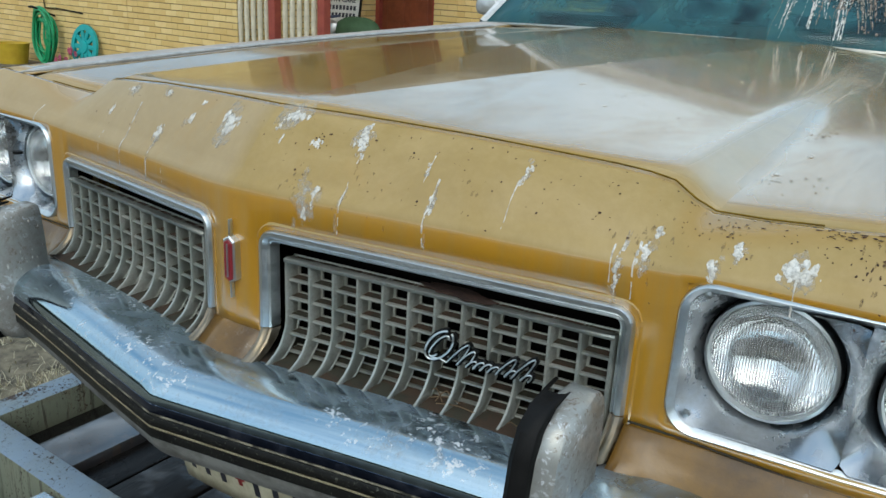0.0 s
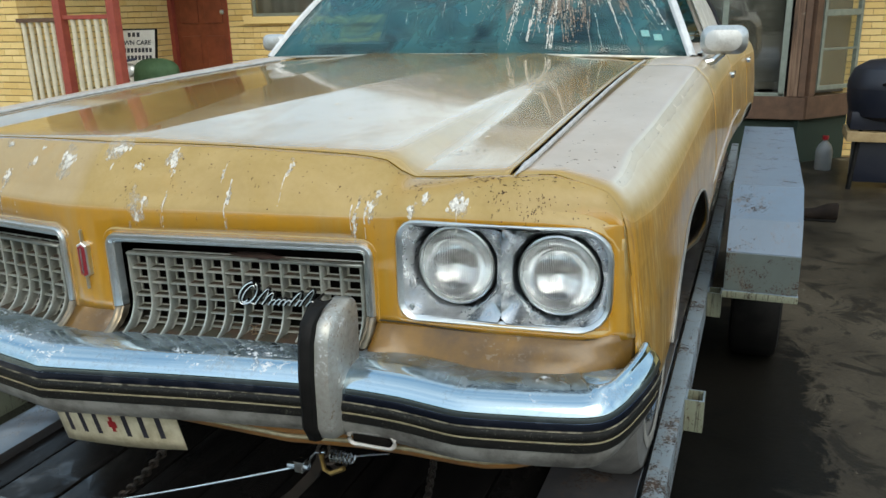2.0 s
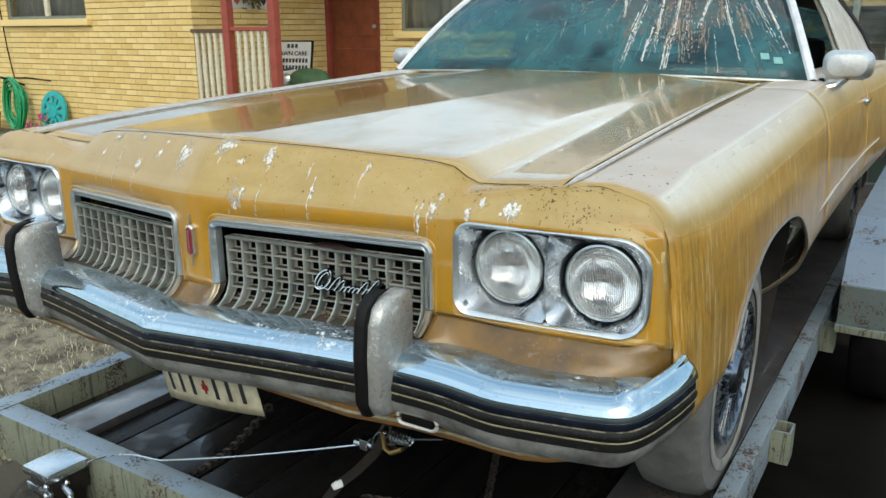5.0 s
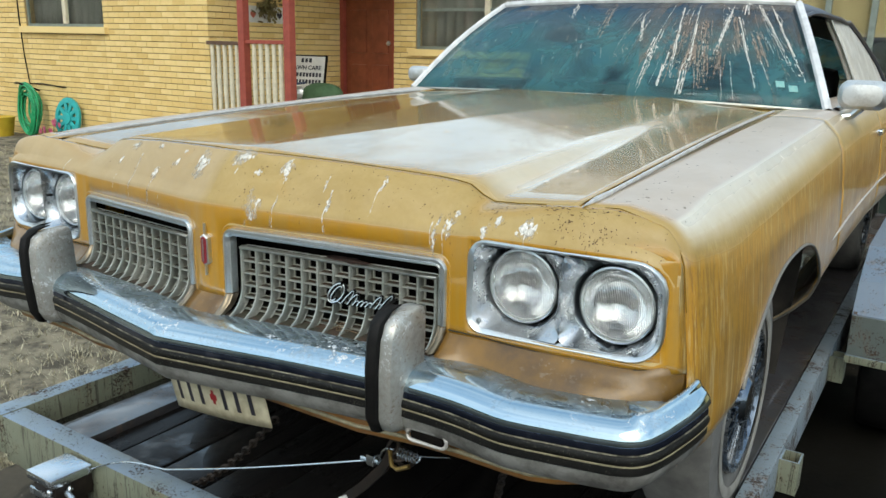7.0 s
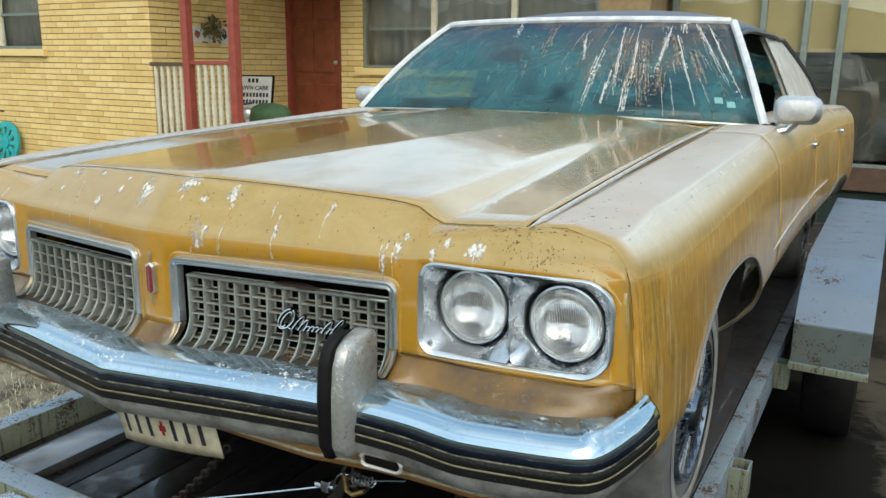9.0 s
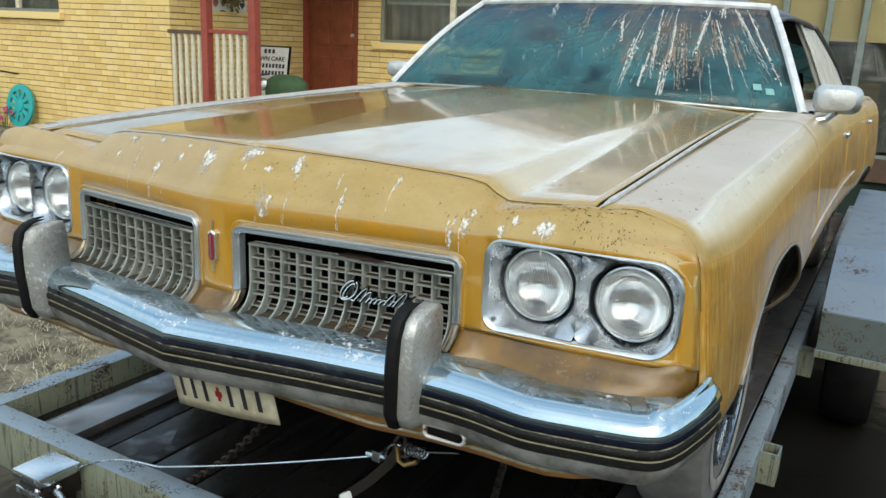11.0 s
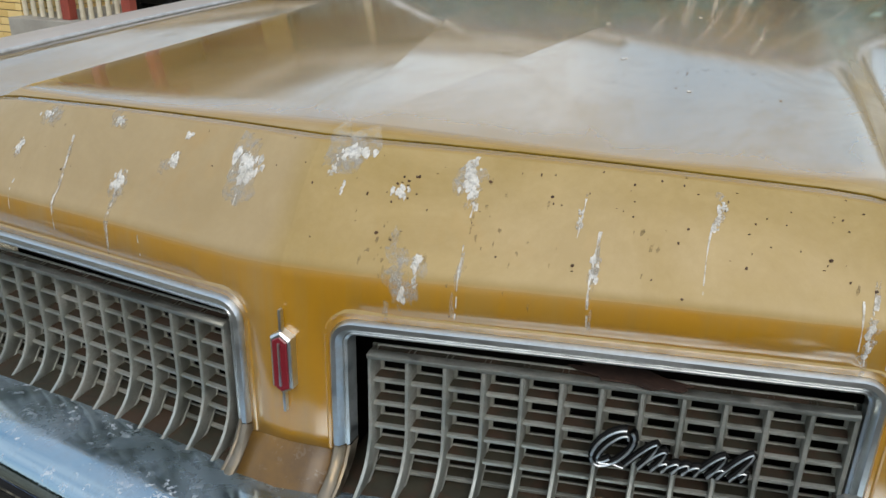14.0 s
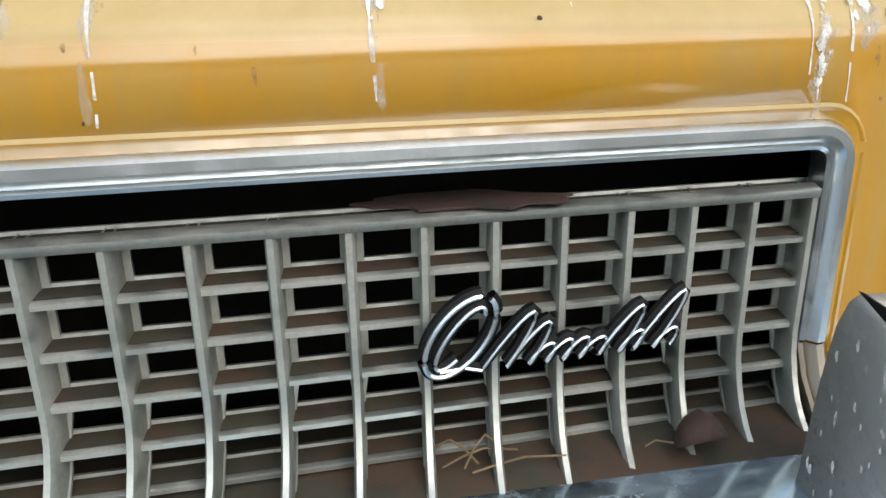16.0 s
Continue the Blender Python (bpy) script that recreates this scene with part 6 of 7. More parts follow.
# ---- unseen trees round the place, added so chrome and hood reflect a dark horizon ----
FAR_TREES = mottled("distant_trees", (0.022, 0.030, 0.016), (0.06, 0.065, 0.038), 0.5, 0.95, fine=6)
tr = random.Random(9)


def treeline(pts, low, high):
    rows, h = [], low
    for (xa, ya), (xb, yb) in zip(pts, pts[1:]):
        for k in range(40):
            t = k / 40
            h = min(high, max(low, h + tr.uniform(-0.6, 0.6)))
            rows.append([Vector((xa + (xb - xa) * t, ya + (yb - ya) * t, z)) for z in (-0.1, h * 0.5, h)])
    ob = solo("backdrop", sheet(bmesh.new(), rows), FAR_TREES, "unseen dark trees round the place, added for reflections", "trees", kind="structure", smooth=False)
    thick(ob, 0.3)


treeline([(40, 26), (46, -10), (30, -30), (-30, -34), (-50, -10), (-46, 26)], 4.5, 8.0)
treeline([(-46, 27), (0, 30), (40, 27)], 5.5, 8.5)

# ---- trailer ----
def chipped(name, a, b, amount, top=None):
    """Worn paint with rust chips; top is the colour of what faces up."""
    m = mat(name, a, 0.45)
    n1 = noise_of(m, 4, 8, 0.7)
    n2 = noise_of(m, 110, 8, 0.75)
    where = noise_of(m, 9, 6, 0.65)
    n2 = math_of(m, "ADD", n2, math_of(m, "MULTIPLY", math_of(m, "SUBTRACT", where, 0.5), 0.75))
    chips = ramp(m, n2, [(0.63 - amount, (0, 0, 0)), (0.66 - amount, (1, 1, 1))])
    col = mixc(m, n1, a, b)
    weep = math_of(m, "MULTIPLY", ramp(m, noise_of(m, 1.0, 6, 0.7, 0.3, (34, 34, 2.5)), [(0.50, (0, 0, 0)), (0.66, (1, 1, 1))]), ramp(m, where, [(0.42, (0, 0, 0)), (0.60, (1, 1, 1))]))
    col = mixc(m, math_of(m, "MULTIPLY", weep, min(0.9, 0.45 + 3 * max(0.0, amount))), col, (0.17, 0.10, 0.045))
    if top:
        g = m.node_tree.nodes.new("ShaderNodeNewGeometry")
        sp = m.node_tree.nodes.new("ShaderNodeSeparateXYZ")
        lk(m, g.outputs["Normal"], sp.inputs[0])
        drip = ramp(m, noise_of(m, 1.0, 6, 0.75, 0.2, (90, 90, 5)), [(0.54, (0, 0, 0)), (0.60, (0.8, 0.8, 0.8))])
        col = mixc(m, drip, col, (0.035, 0.03, 0.02))
        col = mixc(m, math_of(m, "MULTIPLY", ramp(m, sp.outputs["Z"], [(0.5, (0, 0, 0)), (0.8, (1, 1, 1))]), ramp(m, n1, [(0.40, (1, 1, 1)), (0.60, (0.45, 0.45, 0.45))])), col, top)
    n3 = noise_of(m, 60, 5, 0.6)
    rust = ramp(m, n3, [(0.35, (0.06, 0.034, 0.021)), (0.65, (0.024, 0.018, 0.014))])
    lk(m, mixc(m, chips, col, rust), bsdf(m).inputs["Base Color"])
    lk(m, math_of(m, "ADD", math_of(m, "MULTIPLY", chips, 0.35), 0.42), bsdf(m).inputs["Roughness"])
    bump(m, chips, -0.25, 0.003)
    return m


STEEL = chipped("chipped_blue_grey_steel", (0.165, 0.225, 0.31), (0.105, 0.14, 0.180), 0.0)
RUSTY_STEEL = chipped("rusting_pale_steel", (0.25, 0.27, 0.20), (0.125, 0.135, 0.095), 0.05, (0.20, 0.27, 0.35))
SHADED_STEEL = chipped("shaded_grey_green_steel", (0.125, 0.150, 0.145), (0.070, 0.085, 0.080), 0.07)
RAIL = chipped("chipped_rail_paint", (0.23, 0.285, 0.33), (0.13, 0.155, 0.165), 0.065)
PLANK = mat("wet_dark_planks", (0.03, 0.022, 0.017), 0.3)
n1 = noise_of(PLANK, 2.0, 8, 0.7, 0.4, (14, 1.2, 14))
n2 = noise_of(PLANK, 3.0, 5, 0.6)
lk(PLANK, ramp(PLANK, n1, [(0.3, (0.003, 0.003, 0.003)), (0.7, (0.016, 0.014, 0.013))]), bsdf(PLANK).inputs["Base Color"])
po = PLANK.node_tree.nodes.new("ShaderNodeObjectInfo")
wet = math_of(PLANK, "MULTIPLY", po.outputs["Random"], 0.45)
lk(PLANK, math_of(PLANK, "ADD", math_of(PLANK, "MULTIPLY", n2, 0.5), math_of(PLANK, "SUBTRACT", wet, 0.22)), bsdf(PLANK).inputs["Roughness"])
bump(PLANK, n1, 0.25, 0.01)
# standing water in patches
bsdf(PLANK).inputs["Specular IOR Level"].default_value = 0.2
bsdf(PLANK).inputs["Coat IOR"].default_value = 2.0
bsdf(PLANK).inputs["Coat Roughness"].default_value = 0.05
lk(PLANK, ramp(PLANK, noise_of(PLANK, 1.3, 6, 0.6, 0.4), [(0.46, (0.0, 0.0, 0.0)), (0.54, (0.9, 0.9, 0.9))]), bsdf(PLANK).inputs["Coat Weight"])

trailer = thing("car_trailer", (0, 3, 0), "blue-grey steel car trailer with dark wet planks, chipped paint", "trailer")
part("side_rail", boxed((0.985, 0.06, 0.345), (1.040, 6.2, 0.487), 0.006), RAIL, trailer, "chipped steel side rail")
part("side_rail", boxed((-1.19, 0.06, 0.345), (-1.108, 6.2, 0.487), 0.006), RUSTY_STEEL, trailer, "chipped steel side rail")
part("front_bar", boxed((-1.107, 0.06, 0.325), (0.984, 0.138, 0.485), 0.006), RUSTY_STEEL, trailer, "front crossbar with rust bleeding through pale paint")
for y in (0.95, 2.1, 3.4, 4.7):
    part("crossmember", boxed((-1.107, y, 0.27), (0.984, y + 0.07, 0.352), 0.004), STEEL, trailer)
px = -1.104
while px < 0.98:
    w = min(0.187, 0.982 - px)
    part("deck_plank", boxed((px, 0.142, 0.356), (px + w - 0.006, 6.15, 0.398 + 0.003 * math.sin(px * 40)), 0.004), PLANK, trailer)
    px += w
TRACK = chipped("wet_grey_track_steel", (0.060, 0.060, 0.066), (0.036, 0.034, 0.035), 0.02)
bsdf(TRACK).inputs["Coat Weight"].default_value = 0.9
bsdf(TRACK).inputs["Coat Roughness"].default_value = 0.04
bsdf(TRACK).inputs["Coat IOR"].default_value = 2.2
lk(TRACK, ramp(TRACK, noise_of(TRACK, 2.2, 6, 0.6, 0.5), [(0.42, (0.05, 0.05, 0.05)), (0.52, (0.9, 0.9, 0.9))]), bsdf(TRACK).inputs["Coat Weight"])
bsdf(TRACK).inputs["Coat Roughness"].default_value = 0.07
for x0, x1 in ((-0.995, -0.84), (0.72, 0.965)):
    part("wheel_track", boxed((x0, 0.16, 0.399), (x1, 6.1, 0.432), 0.004), TRACK, trailer, "wet grey steel wheel track on the planks")
for y in (1.27, 2.30, 4.6):
    for x0 in (1.040, -1.19 - 0.058):
        bm = bmesh.new()
        for lo, hi in (((0, 0, 0), (0.006, 0.08, 0.11)), ((0.052, 0, 0), (0.058, 0.08, 0.11)), ((0.006, 0, 0), (0.052, 0.006, 0.11)), ((0.006, 0.074, 0), (0.052, 0.08, 0.11))):
            box(bm, lo, hi, 0.001, Matrix.Translation((x0, y, 0.365)))
        part("stake_pocket", bm, RUSTY_STEEL, trailer, "welded stake pocket")


def trailer_fender(x0, x1):
    prof = [(2.19, 0.535), (2.19, 0.70), (2.29, 0.815), (2.50, 0.912), (4.27, 0.912), (4.48, 0.815), (4.58, 0.70), (4.58, 0.535)]
    rows = [[Vector((x, y, z)) for x in (x0, x1)] for y, z in prof]
    f = part("wheel_fender", sheet(bmesh.new(), rows), STEEL, trailer, "angular pale blue steel wheel fender, scratched", smooth=False)
    thick(f, 0.006)
    for xe in (x0, x1 - 0.006):
        bm = bmesh.new()
        n = len(prof)
        for dx in (0, 0.006):
            bm.faces.new([bm.verts.new((xe + dx, y, z)) for y, z in prof[:n]] + [bm.verts.new((xe + dx, 4.50, 0.60)), bm.verts.new((xe + dx, 4.25, 0.80)), bm.verts.new((xe + dx, 2.52, 0.80)), bm.verts.new((xe + dx, 2.27, 0.60))])
        part("fender_cheek", bm, STEEL, f, smooth=False)
    # added cover plate, darker to carry the shade of the fender's front face
    part("fender_front_plate", boxed((x0 + 0.001, 2.180, 0.537), (x1 - 0.001, 2.188, 0.698), 0.002), SHADED_STEEL, f, "chipped grey-green front face, its shade put into the colour", smooth=False)
    part("fender_lip", boxed((x0 - 0.004, 2.172, 0.505), (x1 + 0.004, 2.215, 0.536), 0.004), RUSTY_STEEL, f)
    for y in (2.86, 3.86):
        rot = Matrix.Translation(((x0 + x1) / 2, y, 0.34)) @ Matrix.Rotation(radians(90), 4, "Y")
        w = part("trailer_wheel", lathe(bmesh.new(), [(0.17, -0.10), (0.28, -0.11), (0.325, -0.10), (0.34, -0.07), (0.34, 0.07), (0.325, 0.10), (0.28, 0.11), (0.17, 0.10)], 40, rot), RUBBER, trailer, "worn black trailer tyre")
        part("hub", lathe(bmesh.new(), [(0.17, 0.06), (0.15, 0.04), (0.06, 0.04), (0.05, 0.10), (0.0005, 0.10)], 24, rot), STEEL, w)


trailer_fender(1.105, 1.385)
trailer_fender(-1.507, -1.227)

# winch box, cable, hook and chains
ZINC = chrome_material("zinc_plate", 0.22, 0.35, (0.62, 0.66, 0.70))
IRON = mottled("dark_iron", (0.016, 0.013, 0.011), (0.045, 0.032, 0.024), 30, 0.55, 0.5)
winch = thing("winch_ratchet", (-0.67, 0.0, 0.40), "small zinc-plated ratchet winch bolted to the trailer's front", "winch")
part("housing", boxed((-0.735, -0.075, 0.452), (-0.607, 0.052, 0.478), 0.006), ZINC, winch, "zinc-plated top plate")
part("housing", boxed((-0.725, -0.062, 0.385), (-0.618, 0.055, 0.449), 0.006), IRON, winch, "dark steel ratchet body")
part("housing", boxed((-0.733, -0.070, 0.402), (-0.612, -0.063, 0.424), 0.002), ZINC, winch)
part("bracket", boxed((-0.705, -0.058, 0.20), (-0.64, 0.050, 0.383), 0.006), IRON, winch, "dark upright under the winch")
for x, y, z in ((-0.632, -0.066, 0.437), (-0.628, -0.072, 0.413), (-0.607, -0.02, 0.437)):
    part("bolt", lathe(bmesh.new(), [(0.010, 0), (0.010, 0.006), (0.006, 0.010), (0.0005, 0.011)], 12, Matrix.Translation((x, y, z)) @ Matrix.Rotation(radians(90), 4, "X")), ZINC, winch)
part("lever", tube(bmesh.new(), [(-0.625, -0.03, 0.430), (-0.575, -0.045, 0.436), (-0.553, -0.048, 0.428), (-0.545, -0.048, 0.405), (-0.548, -0.048, 0.24)], 0.009, 8), ZINC, winch, "bent zinc lever")
HOOKED = Vector((0.343, 0.15, 0.757))
start = Vector((-0.60, 0.045, 0.470))
solo("steel_cable", tube(bmesh.new(), [start + Vector((-0.012, -0.01, -0.02))] + [start.lerp(HOOKED, t) + Vector((0, 0, -0.012 * math.sin(math.pi * t) + 0.022 * math.sin(math.pi * min(1.0, t / 0.3)))) for t in np.linspace(0, 1, 40)], 0.0022, 6), ZINC, "thin steel winch cable pulled tight to the car", "cable")
tackle = thing("cable_tackle", HOOKED, "greasy clamps and hooks where the cable meets the car", "hook")
part("ferrule", tube(bmesh.new(), [HOOKED + Vector((-0.03, 0, -0.002)), HOOKED + Vector((0.02, 0, 0.002))], 0.008, 8), ZINC, tackle)
part("clamp", boxed((-0.010, -0.012, -0.010), (0.012, 0.010, 0.016), 0.003, Matrix.Translation(HOOKED)), ZINC, tackle)
part("wire", tube(bmesh.new(), [HOOKED + Vector(q) for q in ((0.018, 0, 0.004), (0.030, -0.005, 0.030), (0.044, -0.008, 0.046), (0.066, -0.008, 0.050))], 0.0022, 6), ZINC, tackle, "loose wire end")
part("spring", tube(bmesh.new(), [HOOKED + Vector((0.074 + 0.052 * k / 60, 0.011 * math.cos(k * 0.63), 0.040 + 0.004 * k / 60 + 0.011 * math.sin(k * 0.63))) for k in range(61)], 0.0026, 5), ZINC, tackle, "coiled spring")
part("wire", tube(bmesh.new(), [HOOKED + Vector(q) for q in ((0.120, 0, 0.046), (0.160, -0.004, 0.060), (0.215, -0.01, 0.078))], 0.0018, 5), ZINC, tackle)
BRASS = mottled("dirty_brass", (0.30, 0.20, 0.06), (0.14, 0.09, 0.03), 40, 0.45, 0.7)
part("snap_hook", tube(bmesh.new(), [HOOKED + Vector(q) for q in ((0.060, -0.014, 0.050), (0.066, -0.016, 0.016), (0.082, -0.016, 0.010), (0.112, -0.014, 0.026))], 0.0055, 6), BRASS, tackle, "dirty brass snap hook")
for k in range(3):
    o = HOOKED + Vector((0.058 + 0.012 * k, 0.008 * k, 0.050 - 0.018 * k))
    part("shackle", tube(bmesh.new(), [o + Vector((0.013 * math.cos(a), 0.010 * math.sin(a + k), 0.014 * math.sin(a))) for a in np.linspace(0, 2 * math.pi, 15)[:-1]], 0.0045, 6, True), IRON, tackle)
way = [HOOKED + Vector(q) for q in ((0.064, -0.010, 0.046), (0.038, -0.012, -0.004), (-0.020, -0.012, -0.070), (-0.084, 0.0, -0.131), (-0.15, 0.02, -0.21), (-0.20, 0.04, -0.30))]
part("strap", sheet(bmesh.new(), [[q + Vector(o) for o in ((-0.010, 0, 0.006), (0.008, -0.006, -0.008), (0.011, 0.004, -0.005), (-0.007, 0.008, 0.009))] for q in way], False, True), IRON, tackle, "dark greasy strap")
part("strap_clamp", boxed((-0.020, -0.010, -0.009), (0.018, 0.010, 0.009), 0.004, Matrix.Translation(way[3]) @ pose(0, 0, 0, 0, -35, 0)), WHITE_TRIM, tackle, "pale clamp on the strap")


def chain(a, b, n, sag):
    """Separate links from a to b."""
    a, b = Vector(a), Vector(b)
    ch = thing("tie_chain", a, "dark rusty tie-down chain hooked under the car", "chain", group="tie-down chains")
    way = (b - a).normalized()
    side = way.cross(Vector((0, 0, 1))).normalized()
    up = side.cross(way)
    for k in range(n):
        t = (k + 0.5) / n
        c = a.lerp(b, t) + Vector((0, 0, -sag * math.sin(math.pi * t)))
        w = side if k % 2 else up
        L = (b - a).length / n * 0.72
        pts = [c + way * (L * math.cos(q)) + w * (0.0095 * math.sin(q)) for q in np.linspace(0, 2 * math.pi, 13)[:-1]]
        part("link", tube(bmesh.new(), pts, 0.0042, 5, True), IRON, ch)


chain((-0.13, 0.32, 0.655), (-0.372, 0.18, 0.412), 26, 0.03)
chain((0.540, 0.44, 0.71), (0.478, 0.47, 0.432), 20, 0.0)
chain((0.455, 0.50, 0.415), (0.13, 0.39, 0.412), 24, 0.0)

# ---- house ----
house = thing("brick_house", (-5.9, 7.4, 0.3), "single-storey yellow brick house with a recessed red-posted porch", "house")
H0 = 0.15
MORTAR = mottled("tan_mortar", (0.42, 0.30, 0.15), (0.31, 0.21, 0.10), 14, 0.9)
BRICK = mat("yellow_brick", (0.62, 0.40, 0.14), 0.75)
oi = BRICK.node_tree.nodes.new("ShaderNodeObjectInfo")
gi = BRICK.node_tree.nodes.new("ShaderNodeNewGeometry")
rnd = math_of(BRICK, "FRACT", math_of(BRICK, "ADD", oi.outputs["Random"], gi.outputs["Random Per Island"]))
col = ramp(BRICK, rnd, [(0.0, (0.72, 0.51, 0.185)), (0.35, (0.80, 0.60, 0.245)), (0.7, (0.83, 0.635, 0.28)), (1.0, (0.69, 0.48, 0.165))])
bn = noise_of(BRICK, 40, 6, 0.7)
lk(BRICK, mixc(BRICK, math_of(BRICK, "MULTIPLY", bn, 0.3), col, (0.40, 0.24, 0.08)), bsdf(BRICK).inputs["Base Color"])
bump(BRICK, bn, 0.4, 0.004)
PORCH_SLAB = mottled("pale_porch_concrete", (0.42, 0.40, 0.35), (0.30, 0.28, 0.24), 3, 0.8)
RED_PAINT = mottled("faded_red_paint", (0.36, 0.075, 0.045), (0.27, 0.05, 0.035), 10, 0.55)
DOOR_WOOD = mottled("red_brown_door", (0.29, 0.078, 0.035), (0.18, 0.045, 0.02), 6, 0.4)
CREAM = mottled("cream_paint", (0.72, 0.66, 0.50), (0.55, 0.49, 0.36), 12, 0.6)
ALU = mottled("weathered_aluminium", (0.26, 0.30, 0.26), (0.18, 0.205, 0.18), 20, 0.5, 0.3)
ROOFING = mottled("brown_shingle", (0.09, 0.07, 0.055), (0.15, 0.12, 0.10), 8, 0.9)
SOFFIT = mottled("painted_soffit", (0.78, 0.74, 0.64), (0.66, 0.61, 0.52), 5, 0.7)
CURTAIN = mottled("dim_curtain", (0.20, 0.19, 0.165), (0.30, 0.28, 0.245), 3, 0.9)
WOOD = mottled("weathered_brown_wood", (0.07, 0.038, 0.022), (0.14, 0.08, 0.048), 7, 0.7)
PEELING = mat("peeling_brown_wood", (0.10, 0.06, 0.04), 0.7)
pw = noise_of(PEELING, 1.0, 7, 0.7, 0.4, (30, 30, 1.6))
pc = ramp(PEELING, pw, [(0.34, (0.035, 0.020, 0.012)), (0.50, (0.11, 0.062, 0.036)), (0.64, (0.20, 0.13, 0.085))])
lk(PEELING, mixc(PEELING, ramp(PEELING, noise_of(PEELING, 5, 7, 0.7), [(0.55, (0, 0, 0)), (0.62, (0.8, 0.8, 0.8))]), pc, (0.26, 0.21, 0.16)), bsdf(PEELING).inputs["Base Color"])
bump(PEELING, pw, 0.3, 0.004)
GREEN_BLOCK = mottled("dark_green_foundation", (0.010, 0.024, 0.016), (0.018, 0.034, 0.024), 5, 0.8)


def house_part(name, lo, hi, material, label="", bevel=0.004, parent=None):
    return part(name, boxed(lo, hi, bevel), material, parent or house, label, smooth=False)


# walls: mortar cores; the bricks are laid on them at the end of the file
TOP = 2.95
house_wall = house_part("front_wall", (-13.0, 5.11, H0), (-9.46, 5.35, TOP), MORTAR, "yellow brick wall", 0)
front2 = house_part("front_wall", (-7.75, 5.11, H0), (-5.87, 5.35, TOP), MORTAR, "yellow brick wall", 0)
front3 = house_part("front_wall", (-9.46, 5.11, H0), (-7.75, 5.35, 1.80), MORTAR, "yellow brick wall", 0)
side_wall = house_part("porch_side_wall", (-6.10, 5.351, H0), (-5.87, 7.60, TOP), MORTAR, "yellow brick wall", 0)
back1 = house_part("porch_wall", (-4.96, 7.37, H0), (-4.62, 7.60, TOP), MORTAR, "yellow brick wall", 0)
back2 = house_part("porch_wall", (-4.62, 7.37, H0), (-1.55, 7.60, 1.62), MORTAR, "yellow brick wall", 0)
house_part("porch_wall", (-1.55, 7.37, H0), (-1.0, 7.60, TOP), MORTAR, "yellow brick wall", 0)
house_part("return_wall", (-1.24, 7.601, H0), (-1.0, 8.62, TOP), MORTAR, "yellow brick wall", 0)
back3 = house_part("rear_wall", (-1.0, 8.62, -0.02), (8.0, 8.86, TOP), MORTAR, "yellow brick wall", 0)
house_part("porch_floor", (-5.868, 4.95, 0.0), (-1.0, 7.368, 0.72), PORCH_SLAB, "grey porch slab", 0.01)
# roof and eaves
for nm, lo, hi in (("soffit", (-13.5, 4.85, TOP + 0.002), (-4.30, 9.4, TOP + 0.05)), ("soffit", (-4.299, 6.9, TOP + 0.002), (-0.6, 9.4, TOP + 0.05)), ("soffit", (-0.599, 7.8, TOP + 0.002), (8.5, 9.4, TOP + 0.05))):
    house_part(nm, lo, hi, SOFFIT, "painted soffit", 0)
for lo, hi in (((-13.5, 4.81, TOP - 0.06), (-4.27, 4.849, TOP + 0.10)), ((-4.299, 4.85, TOP - 0.06), (-4.27, 6.859, TOP + 0.10)), ((-4.269, 6.86, TOP - 0.06), (-0.57, 6.899, TOP + 0.10)), ((-0.599, 6.9, TOP - 0.06), (-0.57, 7.759, TOP + 0.10)), ((-0.569, 7.76, TOP - 0.06), (8.5, 7.799, TOP + 0.10))):
    house_part("fascia", lo, hi, SOFFIT, "painted fascia")
for x0, x1, y0 in ((-13.6, -4.25, 4.78), (-4.249, -0.55, 6.83), (-0.549, 8.6, 7.73)):
    for ya, yb in ((y0, 10.2), (16.0, 10.2)):
        thick(part("roof", sheet(bmesh.new(), [[Vector((x, ya + (yb - ya) * t, TOP + 0.12 + (TOP + 0.62 - TOP - 0.12) * t)) for t in (0, 0.5, 1)] for x in (x0, (x0 + x1) / 2, x1)]), ROOFING, house, "brown shingle roof"), 0.05)
# left window
def sash_window(name, x0, x1, z0, z1, y, mulls, wall_t=0.1):
    w = part(name, boxed((x0, y + 0.02, z0 - 0.0), (x1, y + 0.05, z0 + 0.035), 0.002), ALU, house, "weathered aluminium window with dim panes", smooth=False)
    part("window_frame", box(box(boxed((x0, y + 0.02, z1 - 0.035), (x1, y + 0.05, z1)), (x0, y + 0.02, z0 + 0.036), (x0 + 0.035, y + 0.05, z1 - 0.036)), (x1 - 0.035, y + 0.02, z0 + 0.036), (x1, y + 0.05, z1 - 0.036)), ALU, w, smooth=False)
    edges = [x0 + 0.035] + [m for m in mulls] + [x1 - 0.035]
    for m in mulls:
        part("mullion", boxed((m - 0.035, y + 0.012, z0 + 0.036), (m + 0.035, y + 0.058, z1 - 0.036), 0.003), CREAM, w, smooth=False)
    for a, b in zip(edges, edges[1:]):
        zm = z0 + (z1 - z0) * 0.36
        part("sash_rail", boxed((a + 0.036, y + 0.022, zm), (b - 0.036, y + 0.052, zm + 0.03), 0.002), ALU, w, smooth=False)
        p = part("pane", boxed((a, y + 0.033, z0 + 0.036), (b, y + 0.037, z1 - 0.036)), PANE, w, smooth=False)
        p.visible_shadow = False
    n = int((x1 - x0) / 0.03)
    rows = [[Vector((x0 + (x1 - x0) * k / n, y + 0.13 + 0.015 * math.sin(k * 1.3), z)) for z in (z0, z1)] for k in range(n + 1)]
